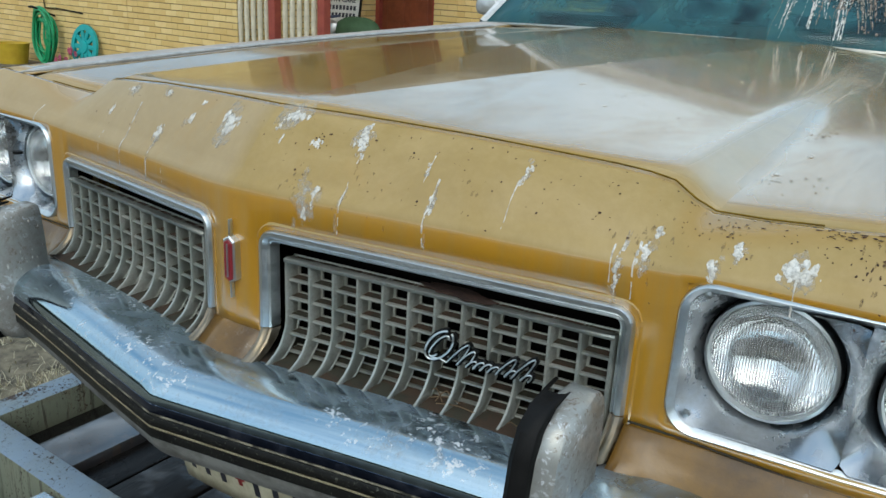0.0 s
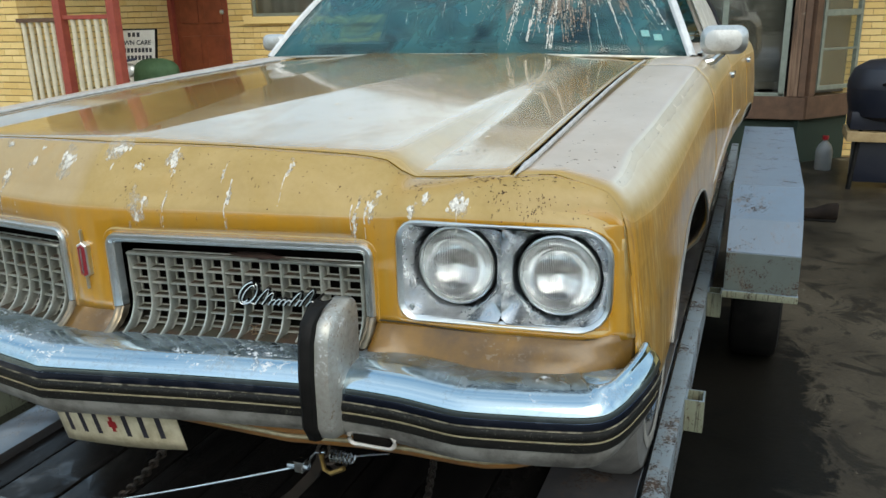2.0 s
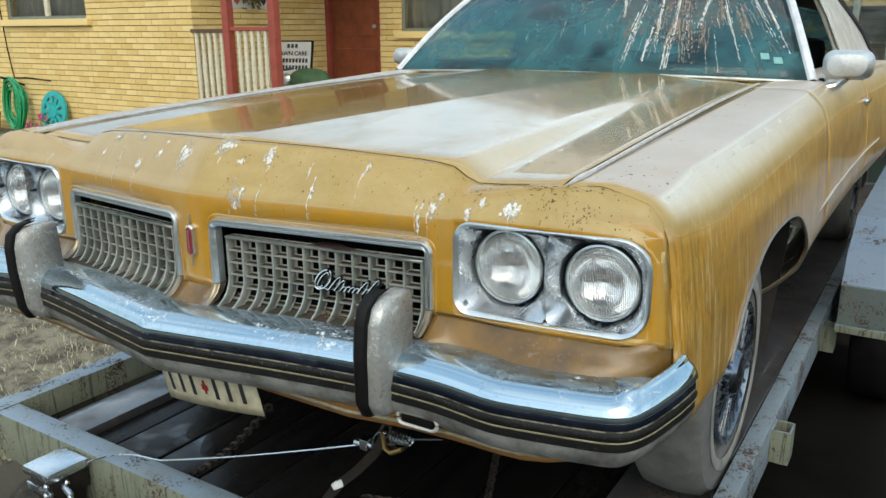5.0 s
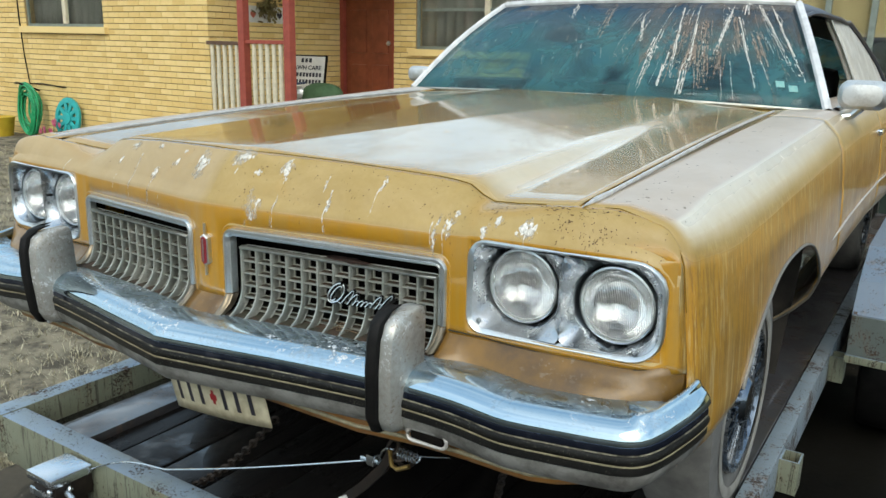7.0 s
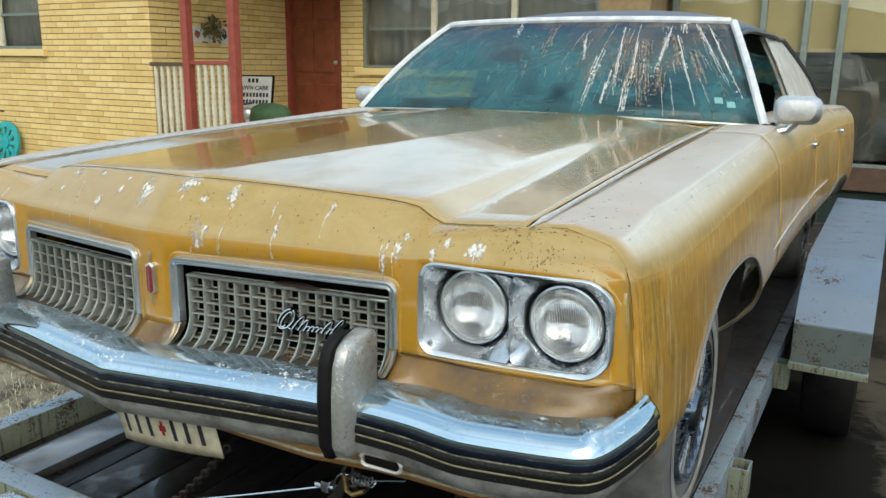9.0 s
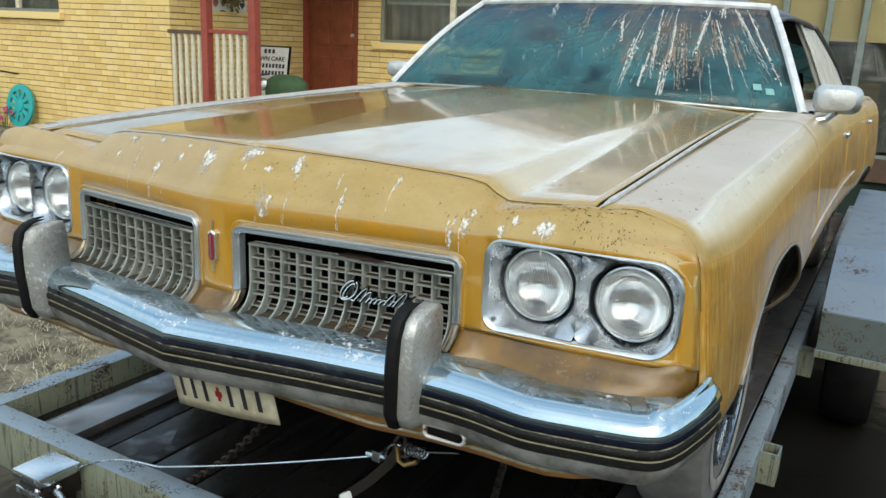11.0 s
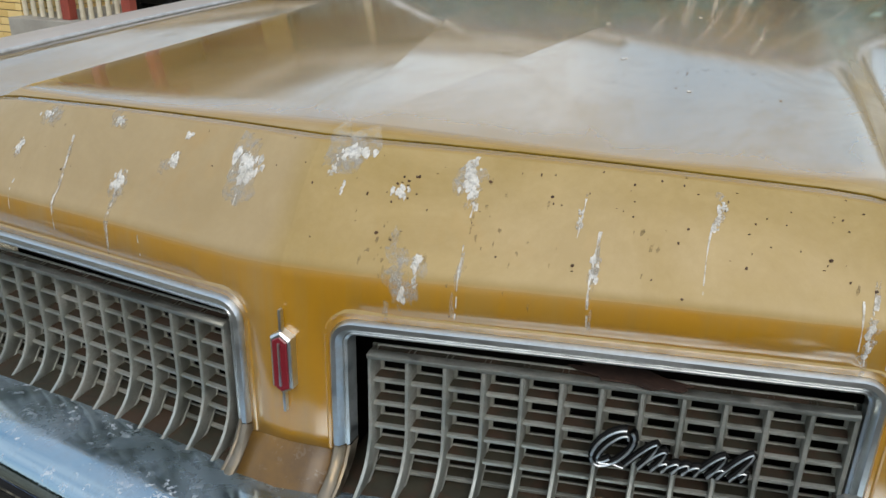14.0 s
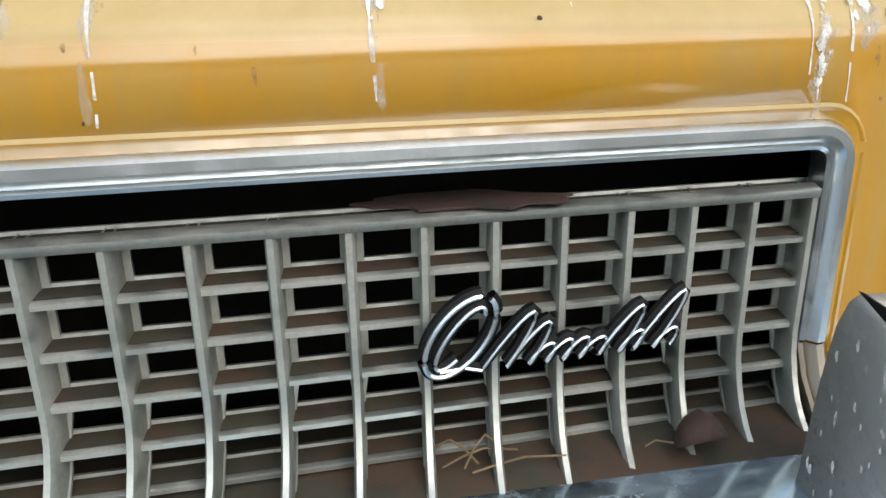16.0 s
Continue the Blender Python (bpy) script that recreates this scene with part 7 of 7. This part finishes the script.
    thick(part("curtain", sheet(bmesh.new(), rows), CURTAIN, w, "dim gathered curtain"), 0.004)
    return w


sash_window("window", -9.46, -7.75, 1.80, 2.90, 5.11, [-8.60])
part("window_sill", boxed((-9.55, 5.04, 1.715), (-7.66, 5.109, 1.798), 0.006), BRICK, house, "yellow brick sill", smooth=False)
sash_window("window", -4.62, -1.55, 1.62, 2.90, 7.37, [-3.60, -2.55])
part("window_sill", boxed((-4.70, 7.30, 1.535), (-1.47, 7.369, 1.618), 0.006), BRICK, house, "yellow brick sill", smooth=False)
# door
door = part("door", boxed((-5.785, 7.40, 0.74), (-4.985, 7.445, 2.80), 0.004), DOOR_WOOD, house, "closed red-brown panelled door", smooth=False)
for x0, x1 in ((-5.70, -5.43), (-5.34, -5.07)):
    for z0, z1 in ((0.85, 1.40), (1.55, 2.10), (2.22, 2.70)):
        part("door_panel", boxed((x0, 7.386, z0), (x1, 7.402, z1), 0.012), DOOR_WOOD, door, smooth=False)
part("door_knob", lathe(bmesh.new(), [(0.0, 0.05), (0.025, 0.04), (0.03, 0.02), (0.012, 0.0)], 16, Matrix.Translation((-5.06, 7.40, 1.68)) @ Matrix.Rotation(radians(90), 4, "X")), BRIGHT, door)
part("door_frame", box(boxed((-5.848, 7.34, 0.721), (-5.79, 7.60, 2.86)), (-4.98, 7.36, 0.721), (-4.961, 7.60, 2.86)), RED_PAINT, house, "red door frame", smooth=False)
house_part("door_header", (-5.868, 7.37, 2.862), (-4.961, 7.60, TOP), MORTAR, "", 0)
# porch posts, rail, balusters
for x in (-5.29, -4.62):
    part("porch_post", boxed((x - 0.045, 5.05, 0.721), (x + 0.045, 5.14, TOP), 0.006), RED_PAINT, house, "faded red porch post", smooth=False)
part("porch_beam", boxed((-5.868, 5.0, TOP - 0.22), (-4.4, 5.21, TOP - 0.002), 0.004), RED_PAINT, house, smooth=False)
part("handrail", boxed((-5.866, 5.07, 1.625), (-5.336, 5.14, 1.665), 0.004), WOOD, house, smooth=False)
part("handrail", boxed((-5.244, 5.07, 1.645), (-4.666, 5.14, 1.685), 0.004), RED_PAINT, house, smooth=False)
for x0, n in ((-5.80, 5), (-5.145, 5)):
    for k in range(n):
        x = x0 + k * 0.098
        part("baluster", tube(bmesh.new(), [(x, 5.10, 0.722), (x, 5.10, 0.9), (x, 5.10, 1.2), (x, 5.10, 1.5), (x, 5.10, 1.63 if x < -5.3 else 1.645)], 0.024, 8, taper=[1, 0.9, 1.15, 0.9, 1]), CREAM, house, "cream turned baluster")

# bay window
BLIND = mottled("grey_beige_blind", (0.115, 0.105, 0.085), (0.075, 0.068, 0.056), 3, 0.7)
SHADE_CLOTH = mottled("tan_roller_shade", (0.68, 0.54, 0.28), (0.54, 0.41, 0.20), 2.5, 0.8)
BAY_PANE = glass("dusty_bay_pane", (0.80, 0.84, 0.82))
bsdf(BAY_PANE).inputs["IOR"].default_value = 1.75
bay = part("bay_window", boxed((-0.98, 8.0, 0.46), (1.615, 8.61, 0.70), 0.006), WOOD, house, "weathered wooden bay window on a dark base", smooth=False)
part("bay_base", boxed((-0.98, 8.06, -0.01), (1.60, 8.61, 0.455), 0.006), GREEN_BLOCK, bay, "dark green base", smooth=False)
BC, BE = Vector((1.655, 8.0, 0)), Vector((2.12, 8.52, 0))
along = (BE - BC).normalized()
ang = math.degrees(math.atan2(along.y, along.x))
MB = Matrix.Translation(BC) @ pose(0, 0, 0, 0, 0, ang)
L = (BE - BC).length
part("bay_board", boxed((-0.03, 0, 0.47), (L, 0.06, 0.70), 0.004, MB), WOOD, bay, smooth=False)
part("bay_base", boxed((-0.05, 0.07, -0.01), (L, 0.12, 0.46), 0.004, MB), GREEN_BLOCK, bay, smooth=False)
part("bay_post", boxed((1.43, 7.99, 0.701), (1.53, 8.12, 2.90), 0.006), PEELING, bay, "peeling brown corner post", smooth=False)
part("bay_post", boxed((1.535, 7.985, 0.701), (1.60, 8.12, 2.90), 0.006), WOOD, bay, "peeling brown corner post", smooth=False)
part("bay_post", boxed((-0.02, 0.0, 0.701), (0.07, 0.08, 2.90), 0.006, MB), WOOD, bay, smooth=False)
for x in (-0.9, 0.02, 0.44, 0.77, 1.375):
    part("bay_mullion", boxed((x - 0.03, 8.0, 0.702), (x + 0.03, 8.07, 2.90), 0.004), ALU, bay, smooth=False)
part("bay_rail", boxed((-0.98, 8.0, 0.702), (1.40, 8.06, 0.735), 0.003), ALU, bay, smooth=False)
p = part("pane", boxed((-0.98, 8.03, 0.736), (1.40, 8.036, 2.90)), BAY_PANE, bay, smooth=False)
p.visible_shadow = False
for k in range(26):
    z = 0.76 + k * 0.08
    part("blind_slat", boxed((-0.95, 8.165, z), (1.38, 8.180, z + 0.0775), 0.005), BLIND, bay, smooth=False)
part("roller_shade", boxed((-0.94, 8.10, 1.845), (1.37, 8.104, 2.88), 0.001), SHADE_CLOTH, bay, "tan roller shade half drawn", smooth=False)
part("bay_back", boxed((-0.98, 8.45, 0.71), (1.615, 8.50, 2.90)), CABIN, bay, smooth=False)
side_frame = part("casement", boxed((0.09, 0.0, 0.76), (0.13, 0.05, 2.86), 0.003, MB), ALU, bay, "grey-green framed side casement", smooth=False)
for lo, hi in (((L - 0.06, 0, 0.76), (L - 0.02, 0.05, 2.86)), ((0.131, 0, 0.76), (L - 0.061, 0.05, 0.80)), ((0.131, 0, 1.50), (L - 0.061, 0.05, 1.56)), ((0.131, 0, 1.16), (L - 0.061, 0.04, 1.18)), ((0.131, 0, 2.82), (L - 0.061, 0.05, 2.86))):
    part("casement_rail", boxed(lo, hi, 0.003, MB), ALU, side_frame, smooth=False)
p = part("pane", boxed((0.12, 0.02, 0.78), (L - 0.05, 0.026, 2.84), 0, MB), PANE, side_frame, smooth=False)
p.visible_shadow = False
part("bay_back", boxed((0.12, 0.14, 0.71), (L - 0.02, 0.16, 2.9), 0, MB), BLIND, bay, smooth=False)

# ---- things by the house ----
HOSE = mottled("green_hose", (0.03, 0.36, 0.14), (0.02, 0.25, 0.10), 20, 0.35)
hose = thing("garden_hose", (-9.4, 5.0, 0.4), "bright green garden hose coiled on a wall hook", "hose")
hr = random.Random(2)
for k in range(15):
    cx, cz, a, b = -9.34 + hr.uniform(-0.05, 0.05), 0.70 + hr.uniform(-0.04, 0.04), hr.uniform(0.10, 0.27), hr.uniform(0.22, 0.34)
    part("hose_loop", tube(bmesh.new(), [(cx + a * math.cos(t), 4.99 - 0.007 * k + 0.01 * math.sin(3 * t), cz + b * math.sin(t)) for t in np.linspace(0, 2 * math.pi, 33)[:-1]], 0.014, 6, True), HOSE, hose)
part("hook", tube(bmesh.new(), [(-9.52, 5.08, 1.02), (-9.50, 4.88, 1.05), (-9.40, 4.86, 1.06), (-9.30, 4.88, 1.04), (-9.27, 5.08, 0.95)], 0.013, 6), RUBBER, hose, "dark iron hook")
solo("wall_cable", tube(bmesh.new(), [(-9.62, 5.09, 2.8), (-9.60, 5.09, 1.9), (-9.56, 5.09, 1.4), (-9.48, 5.08, 1.04), (-9.2, 5.08, 1.05), (-8.65, 5.085, 1.02)], 0.008, 6), RUBBER, "thin dark cable down the brick wall", "cable")
TEAL = mottled("teal_plastic", (0.02, 0.40, 0.38), (0.03, 0.30, 0.30), 9, 0.45)
disc = thing("teal_wheel", (-8.54, 5.0, 0.37), "turquoise plastic spoked disc leaning on the wall", "disc")
rot = Matrix.Translation((-8.54, 5.02, 0.63)) @ Matrix.Rotation(radians(82), 4, "X")
part("disc_rim", lathe(bmesh.new(), [(0.27, 0), (0.27, 0.03), (0.20, 0.035), (0.20, 0.0), (0.27, 0)], 40, rot), TEAL, disc)
part("disc_hub", lathe(bmesh.new(), [(0.0005, 0.045), (0.08, 0.04), (0.09, 0.0), (0.0005, 0)], 24, rot), TEAL, disc)
for k in range(10):
    part("disc_spoke", boxed((0.08, -0.030, 0.005), (0.205, 0.030, 0.03), 0.008, rot @ Matrix.Rotation(2 * math.pi * k / 10, 4, "Z")), TEAL, disc)
PINK = mottled("pink_petals", (0.62, 0.05, 0.16), (0.75, 0.25, 0.34), 25, 0.6)
STEM = mottled("green_stems", (0.05, 0.11, 0.03), (0.10, 0.15, 0.05), 20, 0.7)
flowers = thing("pink_flowers", (-8.80, 4.93, 0.0), "pink flowers on thin stems beside the turquoise disc", "flowers")
fr = random.Random(31)
for k in range(9):
    hx_f, hz_f = -8.98 + 0.045 * k + fr.uniform(-0.02, 0.02), 0.42 + fr.uniform(0.0, 0.17)
    hy_f = 4.90 + fr.uniform(-0.05, 0.05)
    part("stem", tube(bmesh.new(), [(-8.80 + 0.02 * (k - 4), 4.93, 0.0), (0.5 * (hx_f - 8.80), hy_f, hz_f * 0.6), (hx_f, hy_f, hz_f)], 0.004, 5), STEM, flowers)
    bm = bmesh.new()
    for q in range(7):
        a = 2 * math.pi * q / 7
        mid = Vector((hx_f + 0.020 * math.cos(a), hy_f - 0.012, hz_f + 0.020 * math.sin(a)))
        tip = Vector((hx_f + 0.042 * math.cos(a), hy_f - 0.004 - 0.010 * fr.random(), hz_f + 0.042 * math.sin(a)))
        side = Vector((-math.sin(a), 0, math.cos(a))) * 0.014
        bm.faces.new([bm.verts.new(v) for v in (Vector((hx_f, hy_f, hz_f)), mid - side, tip, mid + side)])
    thick(part("blossom", bm, PINK, flowers), 0.002)
YELLOW = mottled("yellow_plastic", (0.60, 0.42, 0.03), (0.5, 0.33, 0.02), 10, 0.5)
solo("yellow_bucket", lathe(bmesh.new(), [(0.0005, 0.36), (0.17, 0.36), (0.21, 0.60), (0.215, 0.62), (0.20, 0.62), (0.165, 0.39), (0.0005, 0.39)], 28, Matrix.Translation((-9.78, 4.75, -0.03))), YELLOW, "yellow plastic bucket on the grass by the wall", "bucket")

# porch sign, green chair
sign = thing("lawn_sign", (-5.55, 6.3, 0.72), "white letter board sign leaning on the porch", "sign")
MS = Matrix.Translation((-5.60, 6.30, 0.722)) @ pose(0, 0, 0, -12, 0, 12)
WHITE_BOARD = mottled("white_board", (0.70, 0.69, 0.64), (0.56, 0.55, 0.5), 9, 0.5)
part("board", boxed((-0.26, 0, 0), (0.26, 0.03, 0.80), 0.006, MS), WHITE_BOARD, sign, smooth=False)
part("sign_frame", box(box(box(boxed((-0.275, -0.006, 0.80), (0.275, 0.034, 0.815), 0.002, MS), (-0.275, -0.006, 0.0), (-0.261, 0.034, 0.799), 0.002, MS), (0.261, -0.006, 0.0), (0.275, 0.034, 0.799), 0.002, MS), (-0.26, -0.006, -0.012), (0.26, 0.034, -0.001), 0.002, MS), RUBBER, sign, "black sign frame", smooth=False)
cu = bpy.data.curves.new("sign_text", "FONT")
cu.body = "LAWN CARE"
cu.size = 0.074
cu.align_x = "CENTER"
cu.extrude = 0.002
cu.offset = 0.0012
cu.materials.append(INK)
t = new("sign_text", cu)
t.parent = sign
t.matrix_parent_inverse = sign.matrix_world.inverted()
t.matrix_basis = MS @ pose(0.0, -0.004, 0.632, 90, 0, 0)
for k in range(3):
    part("sign_bar", boxed((-0.075 + k * 0.055, -0.005, 0.722), (-0.040 + k * 0.055, -0.001, 0.772), 0, MS), INK, sign, smooth=False)
for row, z in enumerate((0.545, 0.46)):
    for k in range(10):
        part("sign_bar", boxed((-0.225 + k * 0.046, -0.005, z), (-0.195 + k * 0.046, -0.001, z + 0.050), 0, MS), INK, sign, smooth=False)
GREEN = mottled("dark_green_canvas", (0.06, 0.12, 0.05), (0.04, 0.085, 0.035), 12, 0.8)
NAVY_GRIP = mottled("blue_black_plastic", (0.02, 0.03, 0.07), (0.05, 0.06, 0.10), 12, 0.4)
mower = thing("lawn_mower", (-5.0, 5.9, 0.72), "rounded dark green ride-on mower hood on the porch", "mower")
rows = []
for t in np.linspace(0, 1, 11):
    w = 1 - 0.85 * max(0.0, (t - 0.45) / 0.55) ** 2.6
    rows.append([Vector((-4.98 + 0.27 * (0.25 + 0.75 * w) * math.cos(a), 6.0 + 0.20 * w * math.sin(a), 0.88 + 0.335 * (1 - (1 - t) ** 1.3))) for a in np.linspace(0, 2 * math.pi, 21)[:-1]])
rows.append([rows[-1][0].lerp(rows[-1][10], 0.5)] * 20)
bm = sheet(bmesh.new(), rows, False, True)
bmesh.ops.remove_doubles(bm, verts=bm.verts, dist=0.0005)
part("mower_hood", bm, GREEN, mower, "dark green rounded hood")
lamp_at = Matrix.Translation((-5.235, 5.86, 1.10)) @ Matrix.Rotation(radians(75), 4, "X")
part("mower_lamp", lathe(bmesh.new(), [(0.075, -0.03), (0.078, 0.0), (0.06, 0.018), (0.03, 0.028), (0.0005, 0.031)], 20, lamp_at), SATIN, mower, "bright lamp")
part("grip", tube(bmesh.new(), [(-5.28, 5.90, 0.98), (-5.30, 5.82, 1.10), (-5.22, 5.80, 1.20), (-5.10, 5.84, 1.22)], 0.014, 8), NAVY_GRIP, mower, "dark blue grip")
for dx in (-0.2, 0.2):
    for dy in (-0.1, 0.1):
        part("wheel", lathe(bmesh.new(), [(0.04, -0.03), (0.085, -0.03), (0.09, 0.0), (0.085, 0.03), (0.04, 0.03)], 20, Matrix.Translation((-4.98 + dx, 6.0 + dy, 0.811)) @ Matrix.Rotation(radians(90), 4, "Y")), RUBBER, mower)
part("chassis", boxed((-5.19, 5.88, 0.80), (-4.77, 6.12, 0.90), 0.02), RUBBER, mower)
# wall plaque on the porch side wall
plaque = thing("wall_plaque", (-5.83, 6.0, 1.89), "white wall plaque with painted hearts and dried flowers", "plaque")
part("plaque_board", boxed((-5.868, 5.70, 1.885), (-5.84, 6.28, 2.075), 0.006), WHITE_BOARD, plaque, smooth=False)
HEART = mat("faded_red_heart", (0.42, 0.10, 0.06), 0.6)
for y, material in ((5.77, HEART), (6.20, INK)):
    bm = bmesh.new()
    ring = []
    for a in np.linspace(0, 2 * math.pi, 25)[:-1]:
        hx_, hz_ = 16 * math.sin(a) ** 3, 13 * math.cos(a) - 5 * math.cos(2 * a) - 2 * math.cos(3 * a) - math.cos(4 * a)
        ring.append(bm.verts.new((-5.837, y + 0.0028 * hx_, 1.975 + 0.0028 * hz_)))
    bm.faces.new(ring)
    thick(part("painted_heart", bm, material, plaque, smooth=False), 0.002)
OLIVE = mottled("dried_olive_flowers", (0.20, 0.17, 0.05), (0.10, 0.065, 0.03), 30, 0.8)
bm = bmesh.new()
for k in range(90):
    c = Vector((-5.80 + hr.uniform(-0.03, 0.05), 5.96 + hr.gauss(0, 0.085), 2.05 + hr.gauss(0, 0.065)))
    box(bm, (-0.030, -0.004, -0.014), (0.030, 0.004, 0.014), 0, Matrix.Translation(c) @ pose(0, 0, 0, hr.uniform(0, 180), hr.uniform(0, 180), hr.uniform(0, 180)))
tagged(part("dried_flower", bm, OLIVE, plaque, "olive and brown dried flowers", smooth=False), kind="stuff")

# smoker grill, jug, shoe
NAVY = mottled("dark_blue_enamel", (0.008, 0.011, 0.022), (0.018, 0.020, 0.030), 8, 0.4)
PALE_WOOD = mottled("pale_wood", (0.42, 0.31, 0.16), (0.30, 0.21, 0.10), 9, 0.7)
grill = thing("kettle_grill", (2.24, 7.05, 0.0), "dark blue lidded barbecue grill on black legs", "barbecue")
GM = Matrix.Translation((2.24, 7.05, 0))
part("bowl", lathe(bmesh.new(), [(0.0005, 0.60), (0.18, 0.605), (0.29, 0.66), (0.33, 0.80), (0.335, 0.90)], 32, GM), NAVY, grill)
part("lid", lathe(bmesh.new(), [(0.338, 0.902), (0.335, 0.96), (0.29, 1.07), (0.18, 1.135), (0.0005, 1.16)], 32, GM), NAVY, grill, "domed dark blue lid")
part("lid_handle", tube(bmesh.new(), [(2.16, 6.73, 0.95), (2.16, 6.68, 0.96), (2.32, 6.68, 0.96), (2.32, 6.73, 0.95)], 0.012, 6), RUBBER, grill)
for a in (0.6, 2.2, 3.9, 5.4):
    part("leg", tube(bmesh.new(), [(2.24 + 0.25 * math.cos(a), 7.05 + 0.2 * math.sin(a), 0.72), (2.24 + 0.34 * math.cos(a), 7.05 + 0.3 * math.sin(a), 0.0)], 0.022, 6), RUBBER, grill)
# dark blocks below bowl and shelf are added in place of the shade there
part("firebox", boxed((1.95, 6.86, 0.535), (2.56, 7.26, 0.70), 0.02), NAVY, grill, "dark block under the bowl, filling in for shade")
part("shelf", boxed((1.93, 6.80, 0.44), (2.6, 7.3, 0.525), 0.006), PALE_WOOD, grill, "pale wooden shelf")
part("lower_panel", boxed((2.02, 6.90, 0.06), (2.58, 7.28, 0.436), 0.01), NAVY, grill, "dark block under the shelf, filling in for shade")
JUG = mat("cloudy_plastic", (0.32, 0.34, 0.35), 0.3)
bsdf(JUG).inputs["Transmission Weight"].default_value = 0.5
jug = thing("plastic_jug", (1.83, 7.75, 0), "cloudy plastic jug with a red cap on the ground", "jug")
part("body", lathe(bmesh.new(), [(0.0005, 0), (0.075, 0.0), (0.08, 0.02), (0.08, 0.19), (0.06, 0.25), (0.025, 0.29), (0.025, 0.31)], 24, Matrix.Translation((1.83, 7.75, 0))), JUG, jug)
part("cap", lathe(bmesh.new(), [(0.03, 0.305), (0.03, 0.345), (0.0005, 0.347)], 16, Matrix.Translation((1.83, 7.75, 0))), RED, jug, "red cap")
LEATHER = mottled("dark_leather", (0.010, 0.008, 0.007), (0.025, 0.018, 0.014), 10, 0.7)
bsdf(LEATHER).inputs["Specular IOR Level"].default_value = 0.1
shoe = thing("work_boot", (1.66, 5.6, 0), "dark worn boot lying on the concrete", "boot")
rows = []
for t, w, z0, z1 in ((0, 0.01, 0.03, 0.06), (0.05, 0.045, 0.0, 0.08), (0.25, 0.05, 0.0, 0.09), (0.5, 0.048, 0.0, 0.10), (0.75, 0.045, 0.0, 0.14), (0.95, 0.043, 0.0, 0.15), (1.0, 0.03, 0.01, 0.14)):
    x = 1.48 + 0.34 * t
    rows.append([Vector((x, 5.6 + w * math.cos(a), (z0 + z1) / 2 + (z1 - z0) / 2 * math.sin(a))) for a in np.linspace(0, 2 * math.pi, 13)[:-1]])
part("upper", sheet(bmesh.new(), rows, False, True), LEATHER, shoe)
part("sole", boxed((1.49, 5.555, 0.0), (1.81, 5.645, 0.018), 0.006), RUBBER, shoe)

# ---- bricks ----
def brick_mesh(lx, ly, lz):
    return finish("brick", boxed((-lx / 2, -ly / 2, -lz / 2), (lx / 2, ly / 2, lz / 2), 0.004), BRICK, False)


COURSE, BLEN = 0.0677, 0.203
full_x, full_y = brick_mesh(BLEN - 0.004, 0.022, COURSE - 0.010), brick_mesh(0.022, BLEN - 0.004, COURSE - 0.010)


def lay(wall, axis, a, b, z0, z1, face, keep, avoid=None):
    """Bricks along a wall; those inside keep=(a0, a1, z0, z1) are single pieces, the rest one mesh."""
    rest, count, row = [], 0, 0
    z = z0
    while z < z1:
        off = 0 if row % 2 else BLEN / 2
        p = a + off - BLEN
        while p < b:
            q0, q1 = max(p, a), min(p + BLEN, b)
            mid, zc = (q0 + q1) / 2, z + COURSE / 2
            p += BLEN
            if q1 - q0 < 0.03 or (avoid and any(c0 < mid < c1 and d0 < zc < d1 for c0, c1, d0, d1 in avoid)):
                continue
            jit = 0.0015 * math.sin(mid * 91 + zc * 57)
            if count < 300 and q1 - q0 > BLEN - 1e-4 and keep[0] < mid < keep[1] and keep[2] < zc < keep[3]:
                ob = new("brick", full_x if axis == "x" else full_y)
                ob.parent = wall
                ob.location = (mid, face + jit, zc) if axis == "x" else (face + jit, mid, zc)
                count += 1
            else:
                rest.append((q0 + 0.002, q1 - 0.002, zc, face + jit))
        z += COURSE
        row += 1
    if rest:
        verts, faces = [], []
        for q0, q1, zc, f in rest:
            n = len(verts)
            for u in (q0, q1):
                for d in (-0.011, 0.011):
                    for h in (-COURSE / 2 + 0.0055, COURSE / 2 - 0.0055):
                        verts.append((u, f + d, zc + h) if axis == "x" else (f + d, u, zc + h))
            faces += [tuple(n + i for i in q) for q in ((0, 1, 3, 2), (4, 6, 7, 5), (0, 4, 5, 1), (2, 3, 7, 6), (0, 2, 6, 4), (1, 5, 7, 3))]
        me = bpy.data.meshes.new("brickwork")
        me.from_pydata(verts, [], faces)
        me.materials.append(BRICK)
        ob = new("brickwork", me)
        ob.parent = wall
        ob["kind"] = "stuff"


lay(front2, "x", -7.75, -5.848, H0, TOP, 5.109, (-7.7, -5.9, 0.5, 2.2))
lay(front3, "x", -9.46, -7.75, H0, 1.715, 5.109, (-9.46, -7.75, 0.7, 1.7))
lay(house_wall, "x", -13.0, -9.46, H0, TOP, 5.109, (-10.6, -9.5, 0.6, 2.1))
lay(side_wall, "y", 5.11, 7.36, H0, TOP, -5.859, (5.2, 7.35, 0.9, 2.4))
lay(back1, "x", -4.96, -4.62, H0, TOP, 7.369, (-4.96, -4.62, 0.9, 2.4))
lay(back2, "x", -4.62, -1.0, H0, 1.535, 7.369, (-4.6, -3.4, 1.0, 1.6))
lay(back3, "x", 1.9, 8.0, 0.0, TOP, 8.619, (2.05, 3.4, 0.9, 2.6))
